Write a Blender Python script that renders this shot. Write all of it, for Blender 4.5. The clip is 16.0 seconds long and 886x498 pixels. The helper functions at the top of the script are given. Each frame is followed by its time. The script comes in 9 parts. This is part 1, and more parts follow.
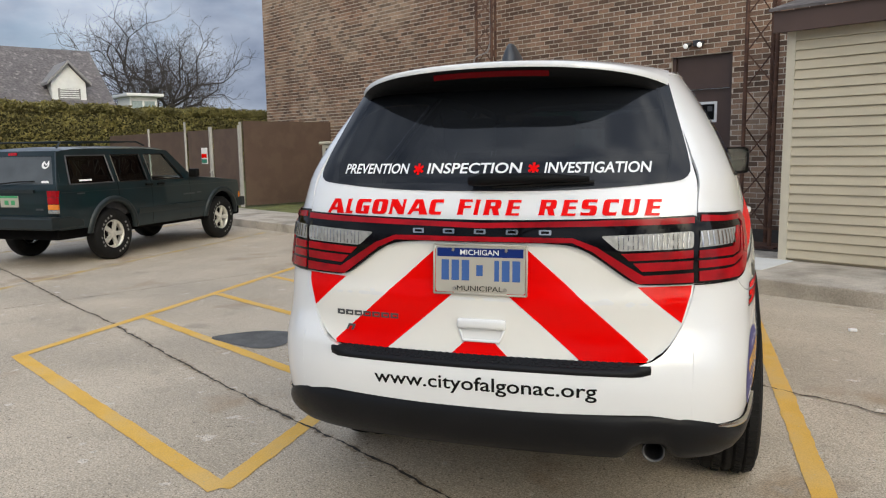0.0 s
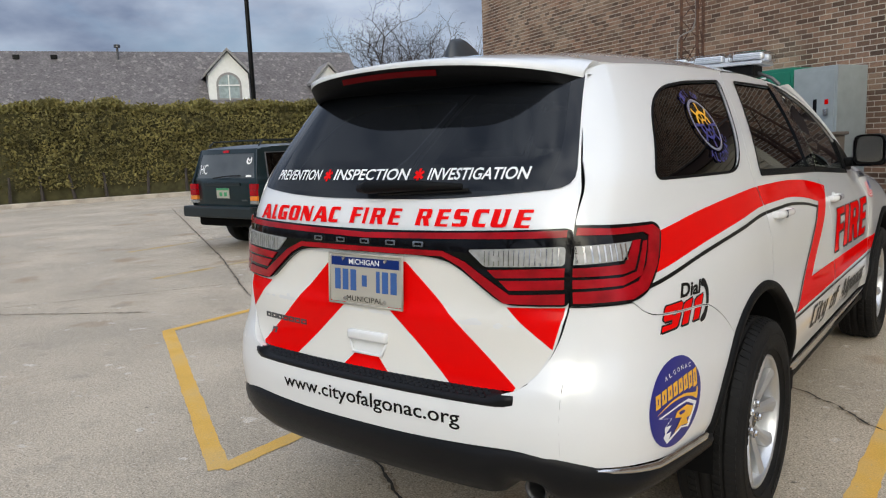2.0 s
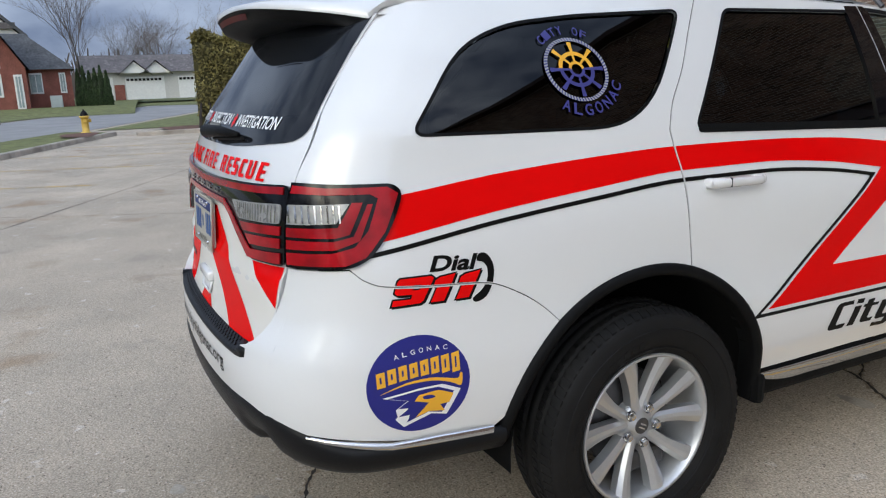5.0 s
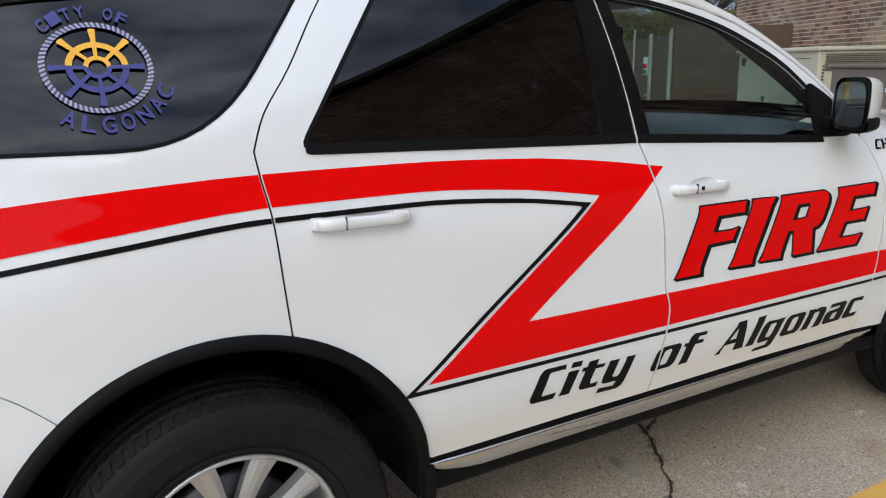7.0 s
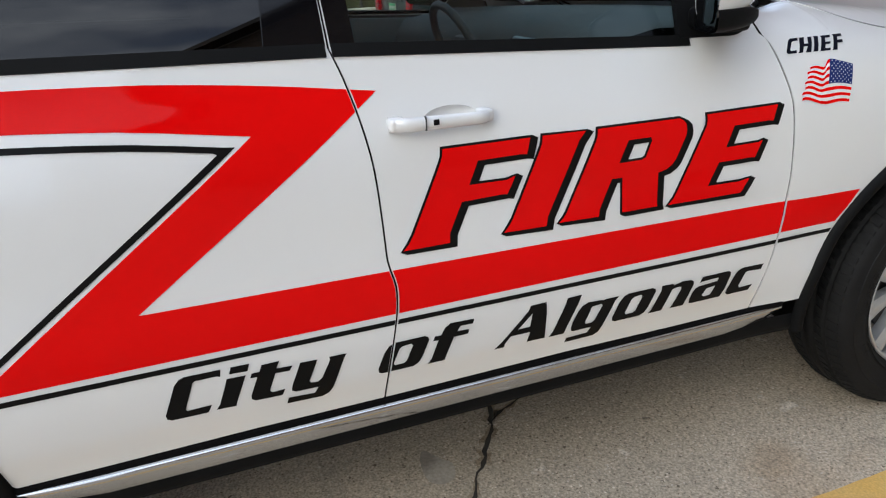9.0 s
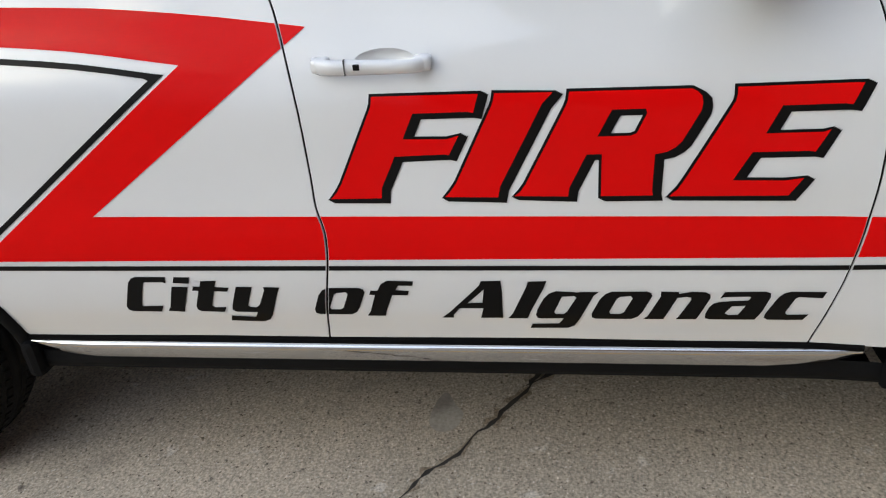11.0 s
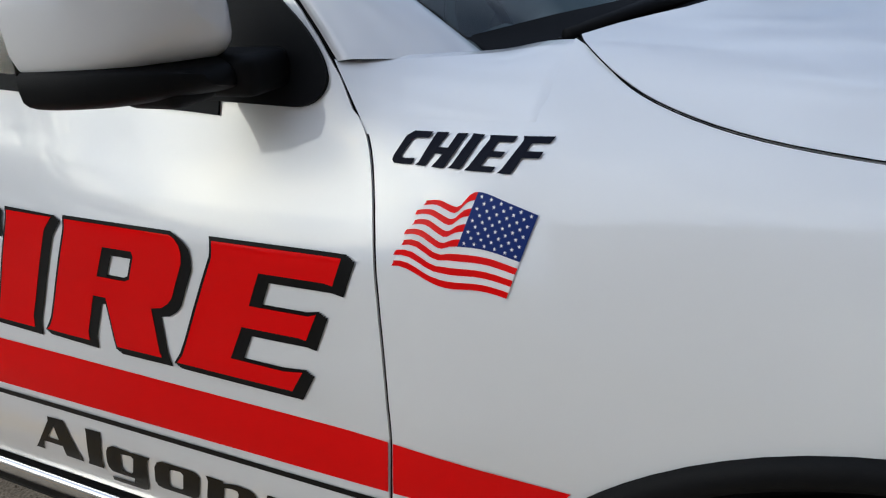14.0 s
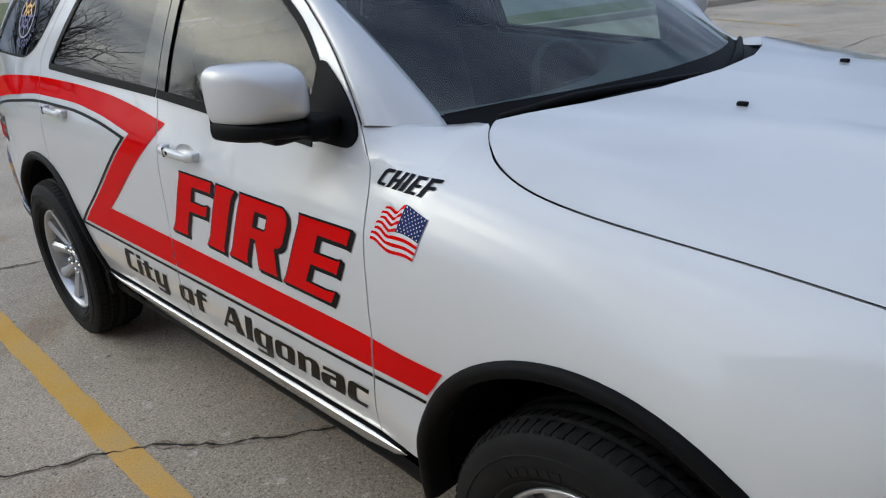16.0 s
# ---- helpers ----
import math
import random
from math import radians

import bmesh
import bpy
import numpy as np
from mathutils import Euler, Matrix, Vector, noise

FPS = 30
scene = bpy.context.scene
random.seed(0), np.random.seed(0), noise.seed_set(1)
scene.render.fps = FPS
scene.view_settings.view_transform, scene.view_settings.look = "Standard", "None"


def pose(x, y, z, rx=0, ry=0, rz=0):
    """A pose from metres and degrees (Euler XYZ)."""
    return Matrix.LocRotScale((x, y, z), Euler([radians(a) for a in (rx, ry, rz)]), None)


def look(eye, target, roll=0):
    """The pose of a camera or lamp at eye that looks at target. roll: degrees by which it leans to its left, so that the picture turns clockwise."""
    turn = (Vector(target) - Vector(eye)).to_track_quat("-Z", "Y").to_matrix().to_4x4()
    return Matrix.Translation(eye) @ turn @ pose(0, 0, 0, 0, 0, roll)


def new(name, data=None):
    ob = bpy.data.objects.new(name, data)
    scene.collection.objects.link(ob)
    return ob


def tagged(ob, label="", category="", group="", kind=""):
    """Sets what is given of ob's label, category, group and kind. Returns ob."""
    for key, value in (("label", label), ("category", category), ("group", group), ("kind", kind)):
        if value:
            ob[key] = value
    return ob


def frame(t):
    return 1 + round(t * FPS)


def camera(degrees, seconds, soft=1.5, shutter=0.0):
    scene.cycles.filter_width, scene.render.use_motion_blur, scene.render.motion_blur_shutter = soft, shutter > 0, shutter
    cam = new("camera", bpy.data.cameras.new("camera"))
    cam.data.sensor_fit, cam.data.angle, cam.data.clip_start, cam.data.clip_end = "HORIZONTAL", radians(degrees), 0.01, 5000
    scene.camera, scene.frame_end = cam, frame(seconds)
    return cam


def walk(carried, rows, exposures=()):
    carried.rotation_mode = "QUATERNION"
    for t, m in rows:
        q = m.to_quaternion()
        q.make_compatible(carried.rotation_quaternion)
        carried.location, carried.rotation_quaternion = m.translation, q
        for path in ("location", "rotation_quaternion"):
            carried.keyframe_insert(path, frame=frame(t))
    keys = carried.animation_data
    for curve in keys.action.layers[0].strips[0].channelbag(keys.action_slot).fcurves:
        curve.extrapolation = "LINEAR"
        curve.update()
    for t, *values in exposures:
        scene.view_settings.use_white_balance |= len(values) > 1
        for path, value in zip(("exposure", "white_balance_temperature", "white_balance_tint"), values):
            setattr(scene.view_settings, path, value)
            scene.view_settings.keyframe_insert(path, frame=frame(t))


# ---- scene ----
cam = camera(61.3, 16.0, soft=1.15)
PATH = [
    (0, (0.627, -3.477, 1.435), (0.022, -1.589, 1.169), -0.9),
    (0.5, (0.858, -3.311, 1.446), (0.11, -1.474, 1.188), -1.4),
    (1, (1.141, -3.178, 1.443), (0.244, -1.409, 1.186), -2.0),
    (1.5, (1.392, -3.036, 1.452), (0.342, -1.355, 1.185), -2.4),
    (2, (1.625, -2.841, 1.464), (0.424, -1.267, 1.181), -2.3),
    (2.5, (1.905, -2.676, 1.46), (0.571, -1.217, 1.154), -1.9),
    (3, (2.139, -2.486, 1.473), (0.717, -1.123, 1.127), -1.2),
    (3.2, (2.194, -2.392, 1.48), (0.748, -1.06, 1.111), -1.1),
    (5.5, (2.608, -1.239, 1.475), (0.838, -0.43, 1.018), -2.1),
    (6, (2.596, -0.937, 1.478), (0.832, -0.123, 1.002), -2.0),
    (6.5, (2.575, -0.642, 1.485), (0.838, 0.225, 1.002), -1.6),
    (7, (2.491, -0.323, 1.48), (0.799, 0.63, 1.0), -1.1),
    (7.5, (2.488, 0.026, 1.464), (0.817, 1.024, 1.002), -1.3),
    (8, (2.48, 0.364, 1.488), (0.805, 1.336, 0.986), -1.7),
    (8.5, (2.393, 0.682, 1.444), (0.682, 1.524, 0.84), -2.5),
    (9, (2.387, 0.943, 1.414), (0.628, 1.565, 0.695), -3.4),
    (11.5, (2.229, 2.044, 1.445), (0.511, 1.612, 0.515), -4.9),
    (12, (2.057, 2.241, 1.427), (0.351, 1.749, 0.508), -4.5),
    (12.5, (1.919, 2.394, 1.419), (0.206, 1.878, 0.523), -3.7),
    (13, (1.786, 2.6, 1.42), (0.081, 1.979, 0.578), -3.7),
    (13.5, (1.691, 2.738, 1.423), (0.022, 2.001, 0.603), -4.3),
    (14, (1.616, 2.884, 1.395), (-0.01, 2.019, 0.614), -5.0),
    (14.5, (1.589, 3.077, 1.431), (0.035, 2.076, 0.668), -5.7),
    (15, (1.619, 3.351, 1.507), (0.186, 2.184, 0.743), -6.0),
    (15.5, (1.733, 3.55, 1.613), (0.416, 2.257, 0.842), -5.5),
    (16, (1.857, 3.717, 1.627), (0.613, 2.342, 0.876), -5.2),
]
walk(cam, [(t, look(eye, target, roll)) for t, eye, target, roll in PATH], exposures=[(0, -0.62, 6350, 10), (3, -0.74, 5950, 10), (5.5, -0.76, 5700, 10), (7.5, -0.54, 5800, 10), (9, -0.66, 5750, 10), (11.5, -0.78, 5750, 10), (13, -0.98, 5600, 10), (16, -1.12, 5550, 10)])

# ---------------------------------------------------------------- light
W = bpy.data.worlds.new("sky")
scene.world = W
W.use_nodes = True
_n, _l = W.node_tree.nodes, W.node_tree.links
_n.clear()
_out = _n.new("ShaderNodeOutputWorld")
_bg = _n.new("ShaderNodeBackground")
_sky = _n.new("ShaderNodeTexSky")
_sky.sky_type = "NISHITA"
_sky.sun_disc = False
_sky.sun_elevation, _sky.sun_rotation = radians(24), radians(125)
_sky.air_density, _sky.dust_density = 1.0, 1.5
_tc = _n.new("ShaderNodeTexCoord")
_map = _n.new("ShaderNodeMapping")
_map.inputs["Scale"].default_value = (1.0, 1.0, 2.2)
_cl = _n.new("ShaderNodeTexNoise")
_cl.inputs["Scale"].default_value, _cl.inputs["Detail"].default_value, _cl.inputs["Roughness"].default_value = 2.6, 8, 0.6
_cl.inputs["Distortion"].default_value = 0.4
_ramp = _n.new("ShaderNodeValToRGB")
_ramp.color_ramp.elements[0].position, _ramp.color_ramp.elements[1].position = 0.24, 0.47
_cl2 = _n.new("ShaderNodeTexNoise")
_cl2.inputs["Scale"].default_value, _cl2.inputs["Detail"].default_value = 5.0, 6
_ramp2 = _n.new("ShaderNodeValToRGB")
_ramp2.color_ramp.elements[0].position, _ramp2.color_ramp.elements[1].position = 0.36, 0.66
_ramp2.color_ramp.elements[0].color, _ramp2.color_ramp.elements[1].color = (3.2, 3.6, 4.5, 1), (8.6, 8.8, 9.1, 1)
_mix = _n.new("ShaderNodeMix")
_mix.data_type = "RGBA"
_l.new(_tc.outputs["Generated"], _map.inputs["Vector"])
_l.new(_map.outputs["Vector"], _cl.inputs["Vector"])
_l.new(_map.outputs["Vector"], _cl2.inputs["Vector"])
_l.new(_cl.outputs["Fac"], _ramp.inputs["Fac"])
_l.new(_cl2.outputs["Fac"], _ramp2.inputs["Fac"])
_l.new(_ramp.outputs["Color"], _mix.inputs["Factor"])
_l.new(_sky.outputs["Color"], _mix.inputs["A"])
# cloud is brighter and warmer round the veiled sun
_sund = _n.new("ShaderNodeVectorMath")
_sund.operation = "DOT_PRODUCT"
_sund.inputs[1].default_value = Vector((15, -11, 9)).normalized()
_glow = _n.new("ShaderNodeMapRange")
_glow.interpolation_type = "SMOOTHSTEP"
_glow.inputs["From Min"].default_value, _glow.inputs["From Max"].default_value = 0.30, 1.0
_warm = _n.new("ShaderNodeMix")
_warm.data_type, _warm.blend_type = "RGBA", "MULTIPLY"
_warm.inputs["Factor"].default_value = 1.0
_tint = _n.new("ShaderNodeMix")
_tint.data_type = "RGBA"
_tint.inputs["A"].default_value, _tint.inputs["B"].default_value = (0.89, 0.955, 1.05, 1), (2.1, 2.05, 1.95, 1)
_l.new(_tc.outputs["Generated"], _sund.inputs[0])
_l.new(_sund.outputs["Value"], _glow.inputs["Value"])
_l.new(_glow.outputs["Result"], _tint.inputs["Factor"])
_l.new(_mix.outputs["Result"], _warm.inputs["A"])
_l.new(_tint.outputs["Result"], _warm.inputs["B"])
_l.new(_ramp2.outputs["Color"], _mix.inputs["B"])
# an overcast sky is brighter overhead than at the horizon
_sep = _n.new("ShaderNodeSeparateXYZ")
_high = _n.new("ShaderNodeMapRange")
_high.inputs["To Min"].default_value, _high.inputs["To Max"].default_value = 1.12, 2.8
_over = _n.new("ShaderNodeMix")
_over.data_type, _over.blend_type = "RGBA", "MULTIPLY"
_over.inputs["Factor"].default_value = 1.0
_l.new(_tc.outputs["Generated"], _sep.inputs["Vector"])
_l.new(_sep.outputs["Z"], _high.inputs["Value"])
# a narrower yellow break in the cloud towards the low sun
_break = _n.new("ShaderNodeVectorMath")
_break.operation = "DOT_PRODUCT"
_break.inputs[1].default_value = Vector((11, -16, 8.2)).normalized()
_lobe = _n.new("ShaderNodeMapRange")
_lobe.interpolation_type = "SMOOTHSTEP"
_lobe.inputs["From Min"].default_value, _lobe.inputs["From Max"].default_value = 0.90, 1.0
_gold = _n.new("ShaderNodeMix")
_gold.data_type = "RGBA"
_gold.inputs["A"].default_value, _gold.inputs["B"].default_value = (1, 1, 1, 1), (4.9, 4.35, 3.2, 1)
_low = _n.new("ShaderNodeMix")
_low.data_type, _low.blend_type = "RGBA", "MULTIPLY"
_low.inputs["Factor"].default_value = 1.0
_l.new(_tc.outputs["Generated"], _break.inputs[0])
_l.new(_break.outputs["Value"], _lobe.inputs["Value"])
_l.new(_lobe.outputs["Result"], _gold.inputs["Factor"])
_l.new(_warm.outputs["Result"], _low.inputs["A"])
_l.new(_gold.outputs["Result"], _low.inputs["B"])
_l.new(_low.outputs["Result"], _over.inputs["A"])
_l.new(_high.outputs["Result"], _over.inputs["B"])
_l.new(_over.outputs["Result"], _bg.inputs["Color"])
_bg.inputs["Strength"].default_value = 0.09
_l.new(_bg.outputs["Background"], _out.inputs["Surface"])

sun = new("sun", bpy.data.lights.new("sun", "SUN"))
sun.data.energy, sun.data.angle, sun.data.color = 0.2, radians(50), (1.0, 0.95, 0.89)
sun.matrix_world = look((12, -16, 11), (0, 1, 0.5))

# ---------------------------------------------------------------- materials
MATS = {}


def mat(name, color, rough=0.5, metal=0.0, vary=0.12, scale=6.0, fine=0.0, fine_scale=120.0, bump=0.0, bump_scale=60.0, coat=0.0, second=None, second_scale=2.0, second_pos=(0.45, 0.6), rough_vary=0.0, island=0.0, per_object=0.0, emit=None, spots=()):
    """A surface with broad and fine variation in colour, optional second colour in patches, and relief."""
    if name in MATS:
        return MATS[name]
    m = bpy.data.materials.new(name)
    m.use_nodes = True
    n, l = m.node_tree.nodes, m.node_tree.links
    b = n["Principled BSDF"]
    co = n.new("ShaderNodeTexCoord")
    geo = n.new("ShaderNodeNewGeometry")
    vec = geo.outputs["Position"] if not per_object else co.outputs["Object"]

    def noise_tex(s, d=5):
        t = n.new("ShaderNodeTexNoise")
        t.inputs["Scale"].default_value, t.inputs["Detail"].default_value = s, d
        l.new(vec, t.inputs["Vector"])
        return t.outputs["Fac"]

    def put_color(sock, v):
        if isinstance(v, tuple):
            sock.default_value = (*v, 1)
        else:
            l.new(v, sock)

    def mixc(f, a, c):
        x = n.new("ShaderNodeMix")
        x.data_type = "RGBA"
        l.new(f, x.inputs["Factor"])
        put_color(x.inputs["A"], a)
        put_color(x.inputs["B"], c)
        return x.outputs["Result"]

    def ramp(f, lo, hi):
        r = n.new("ShaderNodeMapRange")
        r.inputs["From Min"].default_value, r.inputs["From Max"].default_value = lo, hi
        l.new(f, r.inputs["Value"])
        return r.outputs["Result"]

    c = color
    if vary:
        lo = tuple(v * (1 - vary) for v in color)
        hi = tuple(min(1, v * (1 + vary)) for v in color)
        c = mixc(ramp(noise_tex(scale), 0.3, 0.7), lo, hi)
    if second:
        c = mixc(ramp(noise_tex(second_scale, 8), *second_pos), c, second)
    for s_scale, s_lo, s_hi, s_color in spots:
        c = mixc(ramp(noise_tex(s_scale, 4), s_lo, s_hi), c, s_color)
    if fine:
        k = n.new("ShaderNodeMix")
        k.data_type, k.blend_type = "RGBA", "MULTIPLY"
        k.inputs["Factor"].default_value = 1
        l.new(mixc(ramp(noise_tex(fine_scale, 3), 0.3, 0.7), (1 - fine,) * 3, (1 + fine,) * 3), k.inputs["B"])
        put_color(k.inputs["A"], c)
        c = k.outputs["Result"]
    rnd = None
    if island:
        rnd, amount = geo.outputs["Random Per Island"], island
    if per_object:
        oi = n.new("ShaderNodeObjectInfo")
        rnd, amount = oi.outputs["Random"], per_object
    if rnd is not None:
        k = n.new("ShaderNodeMix")
        k.data_type, k.blend_type = "RGBA", "MULTIPLY"
        k.inputs["Factor"].default_value = 1
        l.new(mixc(rnd, (1 - amount,) * 3, (1 + amount,) * 3), k.inputs["B"])
        put_color(k.inputs["A"], c)
        c = k.outputs["Result"]
    if isinstance(c, tuple):
        b.inputs["Base Color"].default_value = (*c, 1)
    else:
        l.new(c, b.inputs["Base Color"])
    b.inputs["Roughness"].default_value, b.inputs["Metallic"].default_value = rough, metal
    b.inputs["Coat Weight"].default_value, b.inputs["Coat Roughness"].default_value = coat, 0.03
    if rough_vary:
        r = n.new("ShaderNodeMapRange")
        r.inputs["To Min"].default_value, r.inputs["To Max"].default_value = max(0, rough - rough_vary), min(1, rough + rough_vary)
        l.new(noise_tex(scale * 3), r.inputs["Value"])
        l.new(r.outputs["Result"], b.inputs["Roughness"])
    if bump:
        bp = n.new("ShaderNodeBump")
        bp.inputs["Strength"].default_value, bp.inputs["Distance"].default_value = bump, 0.01
        l.new(noise_tex(bump_scale, 6), bp.inputs["Height"])
        l.new(bp.outputs["Normal"], b.inputs["Normal"])
    if emit:
        b.inputs["Emission Color"].default_value, b.inputs["Emission Strength"].default_value = (*emit[0], 1), emit[1]
    MATS[name] = m
    return m


def glass(name, tint, gloss=0.0, ior=1.5):
    """A thin pane: tinted see-through with a mirror gloss by Fresnel."""
    if name in MATS:
        return MATS[name]
    m = bpy.data.materials.new(name)
    m.use_nodes = True
    n, l = m.node_tree.nodes, m.node_tree.links
    n.clear()
    o, mx, tr, gl, lw, pw, sc = (n.new("ShaderNode" + k) for k in ("OutputMaterial", "MixShader", "BsdfTransparent", "BsdfGlossy", "LayerWeight", "Math", "MapRange"))
    tr.inputs["Color"].default_value = (*tint, 1)
    gl.inputs["Roughness"].default_value = gloss
    # the same gloss on both faces of the pane, rising towards a grazing view
    pw.operation = "POWER"
    pw.inputs[1].default_value = 5.2
    sc.inputs["To Min"].default_value, sc.inputs["To Max"].default_value = ((ior - 1) / (ior + 1)) ** 2, 1.0
    l.new(lw.outputs["Facing"], pw.inputs[0])
    l.new(pw.outputs["Value"], sc.inputs["Value"])
    l.new(sc.outputs["Result"], mx.inputs["Fac"])
    l.new(tr.outputs["BSDF"], mx.inputs[1])
    l.new(gl.outputs["BSDF"], mx.inputs[2])
    l.new(mx.outputs["Shader"], o.inputs["Surface"])
    MATS[name] = m
    return m


WHITE = mat("white_car_paint", (0.74, 0.745, 0.75), 0.28, vary=0.02, scale=2, coat=1.0)
WHITE.node_tree.nodes["Principled BSDF"].inputs["Coat IOR"].default_value = 1.62
RED = mat("red_vinyl", (0.72, 0.001, 0.0005), 0.5, vary=0.04, scale=3, coat=0.25)
RED.node_tree.nodes["Principled BSDF"].inputs["Specular IOR Level"].default_value = 0.0
BLACKV = mat("black_vinyl", (0.005, 0.005, 0.005), 0.4, vary=0.1, coat=0.1)
BLACKV.node_tree.nodes["Principled BSDF"].inputs["Specular IOR Level"].default_value = 0.08
WHITEV = mat("white_vinyl", (0.8, 0.8, 0.8), 0.4, vary=0.03)
PLASTIC = mat("black_plastic", (0.0045, 0.0047, 0.0052), 0.6, vary=0.2, scale=8, bump=0.12, bump_scale=500)
GLOSSBLACK = mat("gloss_black", (0.003, 0.003, 0.004), 0.06, vary=0.1, coat=0.2)
GLOSSBLACK.node_tree.nodes["Principled BSDF"].inputs["Specular IOR Level"].default_value = 0.2
RUBBER = mat("tyre_rubber", (0.0085, 0.0083, 0.0085), 0.68, vary=0.25, scale=12, bump=0.2, bump_scale=300)
CHROME = mat("chrome", (0.60, 0.60, 0.61), 0.10, 1.0, vary=0.03, rough_vary=0.05)
ALLOY = mat("silver_alloy", (0.56, 0.57, 0.59), 0.34, 0.75, vary=0.05, fine=0.04, fine_scale=300)
STEEL = mat("dark_steel", (0.10, 0.10, 0.105), 0.45, 0.8, vary=0.2, scale=20)
DARK = mat("dark_underbody_and_gap_shade", (0.003, 0.003, 0.0032), 0.95, vary=0.2)
RUBBER.node_tree.nodes["Principled BSDF"].inputs["Specular IOR Level"].default_value = 0.2
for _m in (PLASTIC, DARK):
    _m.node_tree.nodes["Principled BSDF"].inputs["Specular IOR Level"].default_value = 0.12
LAMPRED = mat("red_lamp_lens", (0.30, 0.0015, 0.006), 0.22, vary=0.3, scale=14, coat=0.3)
LAMPRED.node_tree.nodes["Principled BSDF"].inputs["Specular IOR Level"].default_value = 0.2
LAMPDARK = mat("dark_red_lamp_lens", (0.07, 0.001, 0.002), 0.3, vary=0.05, coat=0.05)
LAMPDARK.node_tree.nodes["Principled BSDF"].inputs["Specular IOR Level"].default_value = 0.05
LAMPCLEAR = mat("clear_lamp_lens", (0.34, 0.34, 0.33), 0.2, 0.3, vary=0.22, scale=50, coat=0.5, bump=0.4, bump_scale=160)
PRIVACY = glass("privacy_glass", (0.02, 0.022, 0.025), 0.0, 1.57)
CLEAR = glass("clear_glass", (0.78, 0.87, 0.84), 0.0, 1.6)
WINDSCREEN = glass("windscreen_glass", (0.56, 0.68, 0.65), 0.0, 1.75)
BUMPERP = mat("bumper_plastic", (0.0062, 0.0064, 0.0075), 0.42, vary=0.15, scale=6, bump=0.1, bump_scale=400)
BUMPERP.node_tree.nodes["Principled BSDF"].inputs["Specular IOR Level"].default_value = 0.2
BACKGLASS = glass("rear_glass", (0.04, 0.042, 0.05), 0.02, 1.48)


def sheen_film(m, amount, color):
    """A thin even diffuse film over a pane, sky sheen put into its colour."""
    n, l = m.node_tree.nodes, m.node_tree.links
    o = next(k for k in n if k.type == 'OUTPUT_MATERIAL')
    pane_shader = o.inputs["Surface"].links[0].from_socket
    mx, di, no, mr = (n.new("ShaderNode" + k) for k in ("MixShader", "BsdfDiffuse", "TexNoise", "MapRange"))
    co = n.new("ShaderNodeTexCoord")
    di.inputs["Color"].default_value = (*color, 1)
    no.inputs["Scale"].default_value = 5.0
    no.inputs["Detail"].default_value = 6.0
    mr.inputs["To Min"].default_value = amount * 0.6
    mr.inputs["To Max"].default_value = amount * 1.4
    l.new(co.outputs["Object"], no.inputs["Vector"])
    l.new(no.outputs["Fac"], mr.inputs["Value"])
    l.new(mr.outputs["Result"], mx.inputs["Fac"])
    l.new(pane_shader, mx.inputs[1])
    l.new(di.outputs["BSDF"], mx.inputs[2])
    l.new(mx.outputs["Shader"], o.inputs["Surface"])


# bluish film stands in for part of the sky reflected in the rear glass
sheen_film(BACKGLASS, 0.03, (0.30, 0.34, 0.42))
MIRROR = glass("mirror_glass", (0.01, 0.01, 0.01), 0.0, 4.6)
SEATMAT = mat("grey_seat_cloth", (0.05, 0.05, 0.055), 0.85, vary=0.2, fine=0.15)
DASHMAT = mat("dashboard_vinyl", (0.06, 0.063, 0.066), 0.6, vary=0.1, bump=0.2, bump_scale=300)
BLUEV = mat("blue_vinyl", (0.014, 0.016, 0.20), 0.35, vary=0.05)
NAVYV = mat("navy_vinyl", (0.006, 0.022, 0.14), 0.45, vary=0.05)
NAVYV.node_tree.nodes["Principled BSDF"].inputs["Specular IOR Level"].default_value = 0.15
PURPLEV = mat("violet_vinyl", (0.04, 0.04, 0.21), 0.5, vary=0.1)
GOLDV = mat("gold_vinyl", (0.80, 0.42, 0.02), 0.4, vary=0.05)
PLATEM = mat("plate_silver", (0.40, 0.375, 0.32), 0.4, vary=0.05)


# ---------------------------------------------------------------- mesh helpers
def link(name, bm, material, parent=None, label="", smooth=False):
    me = bpy.data.meshes.new(name)
    bm.to_mesh(me)
    bm.free()
    for m in material if isinstance(material, (list, tuple)) else (material,):
        me.materials.append(m)
    if smooth:
        for p in me.polygons:
            p.use_smooth = True
    ob = new(name, me)
    if parent:
        ob.parent = parent
    if label:
        ob["label"] = label
    return ob


part = link


def empty(name, m=None):
    ob = new(name)
    ob.empty_display_size = 0.2
    if m is not None:
        ob.matrix_world = m
    return ob


def box(bm, cx, cy, cz, sx, sy, sz, bevel=0.0, m=None, seg=2):
    r = bmesh.ops.create_cube(bm, size=1)
    vs = r["verts"]
    for v in vs:
        v.co = Vector((cx + v.co.x * sx, cy + v.co.y * sy, cz + v.co.z * sz))
    if bevel:
        es = list({e for v in vs for e in v.link_edges})
        r2 = bmesh.ops.bevel(bm, geom=es, offset=bevel, segments=seg, affect="EDGES", profile=0.6)
        vs = list({v for f in r2["faces"] for v in f.verts} | {v for v in vs if v.is_valid})
    if m is not None:
        bmesh.ops.transform(bm, matrix=m, verts=vs)
    return vs


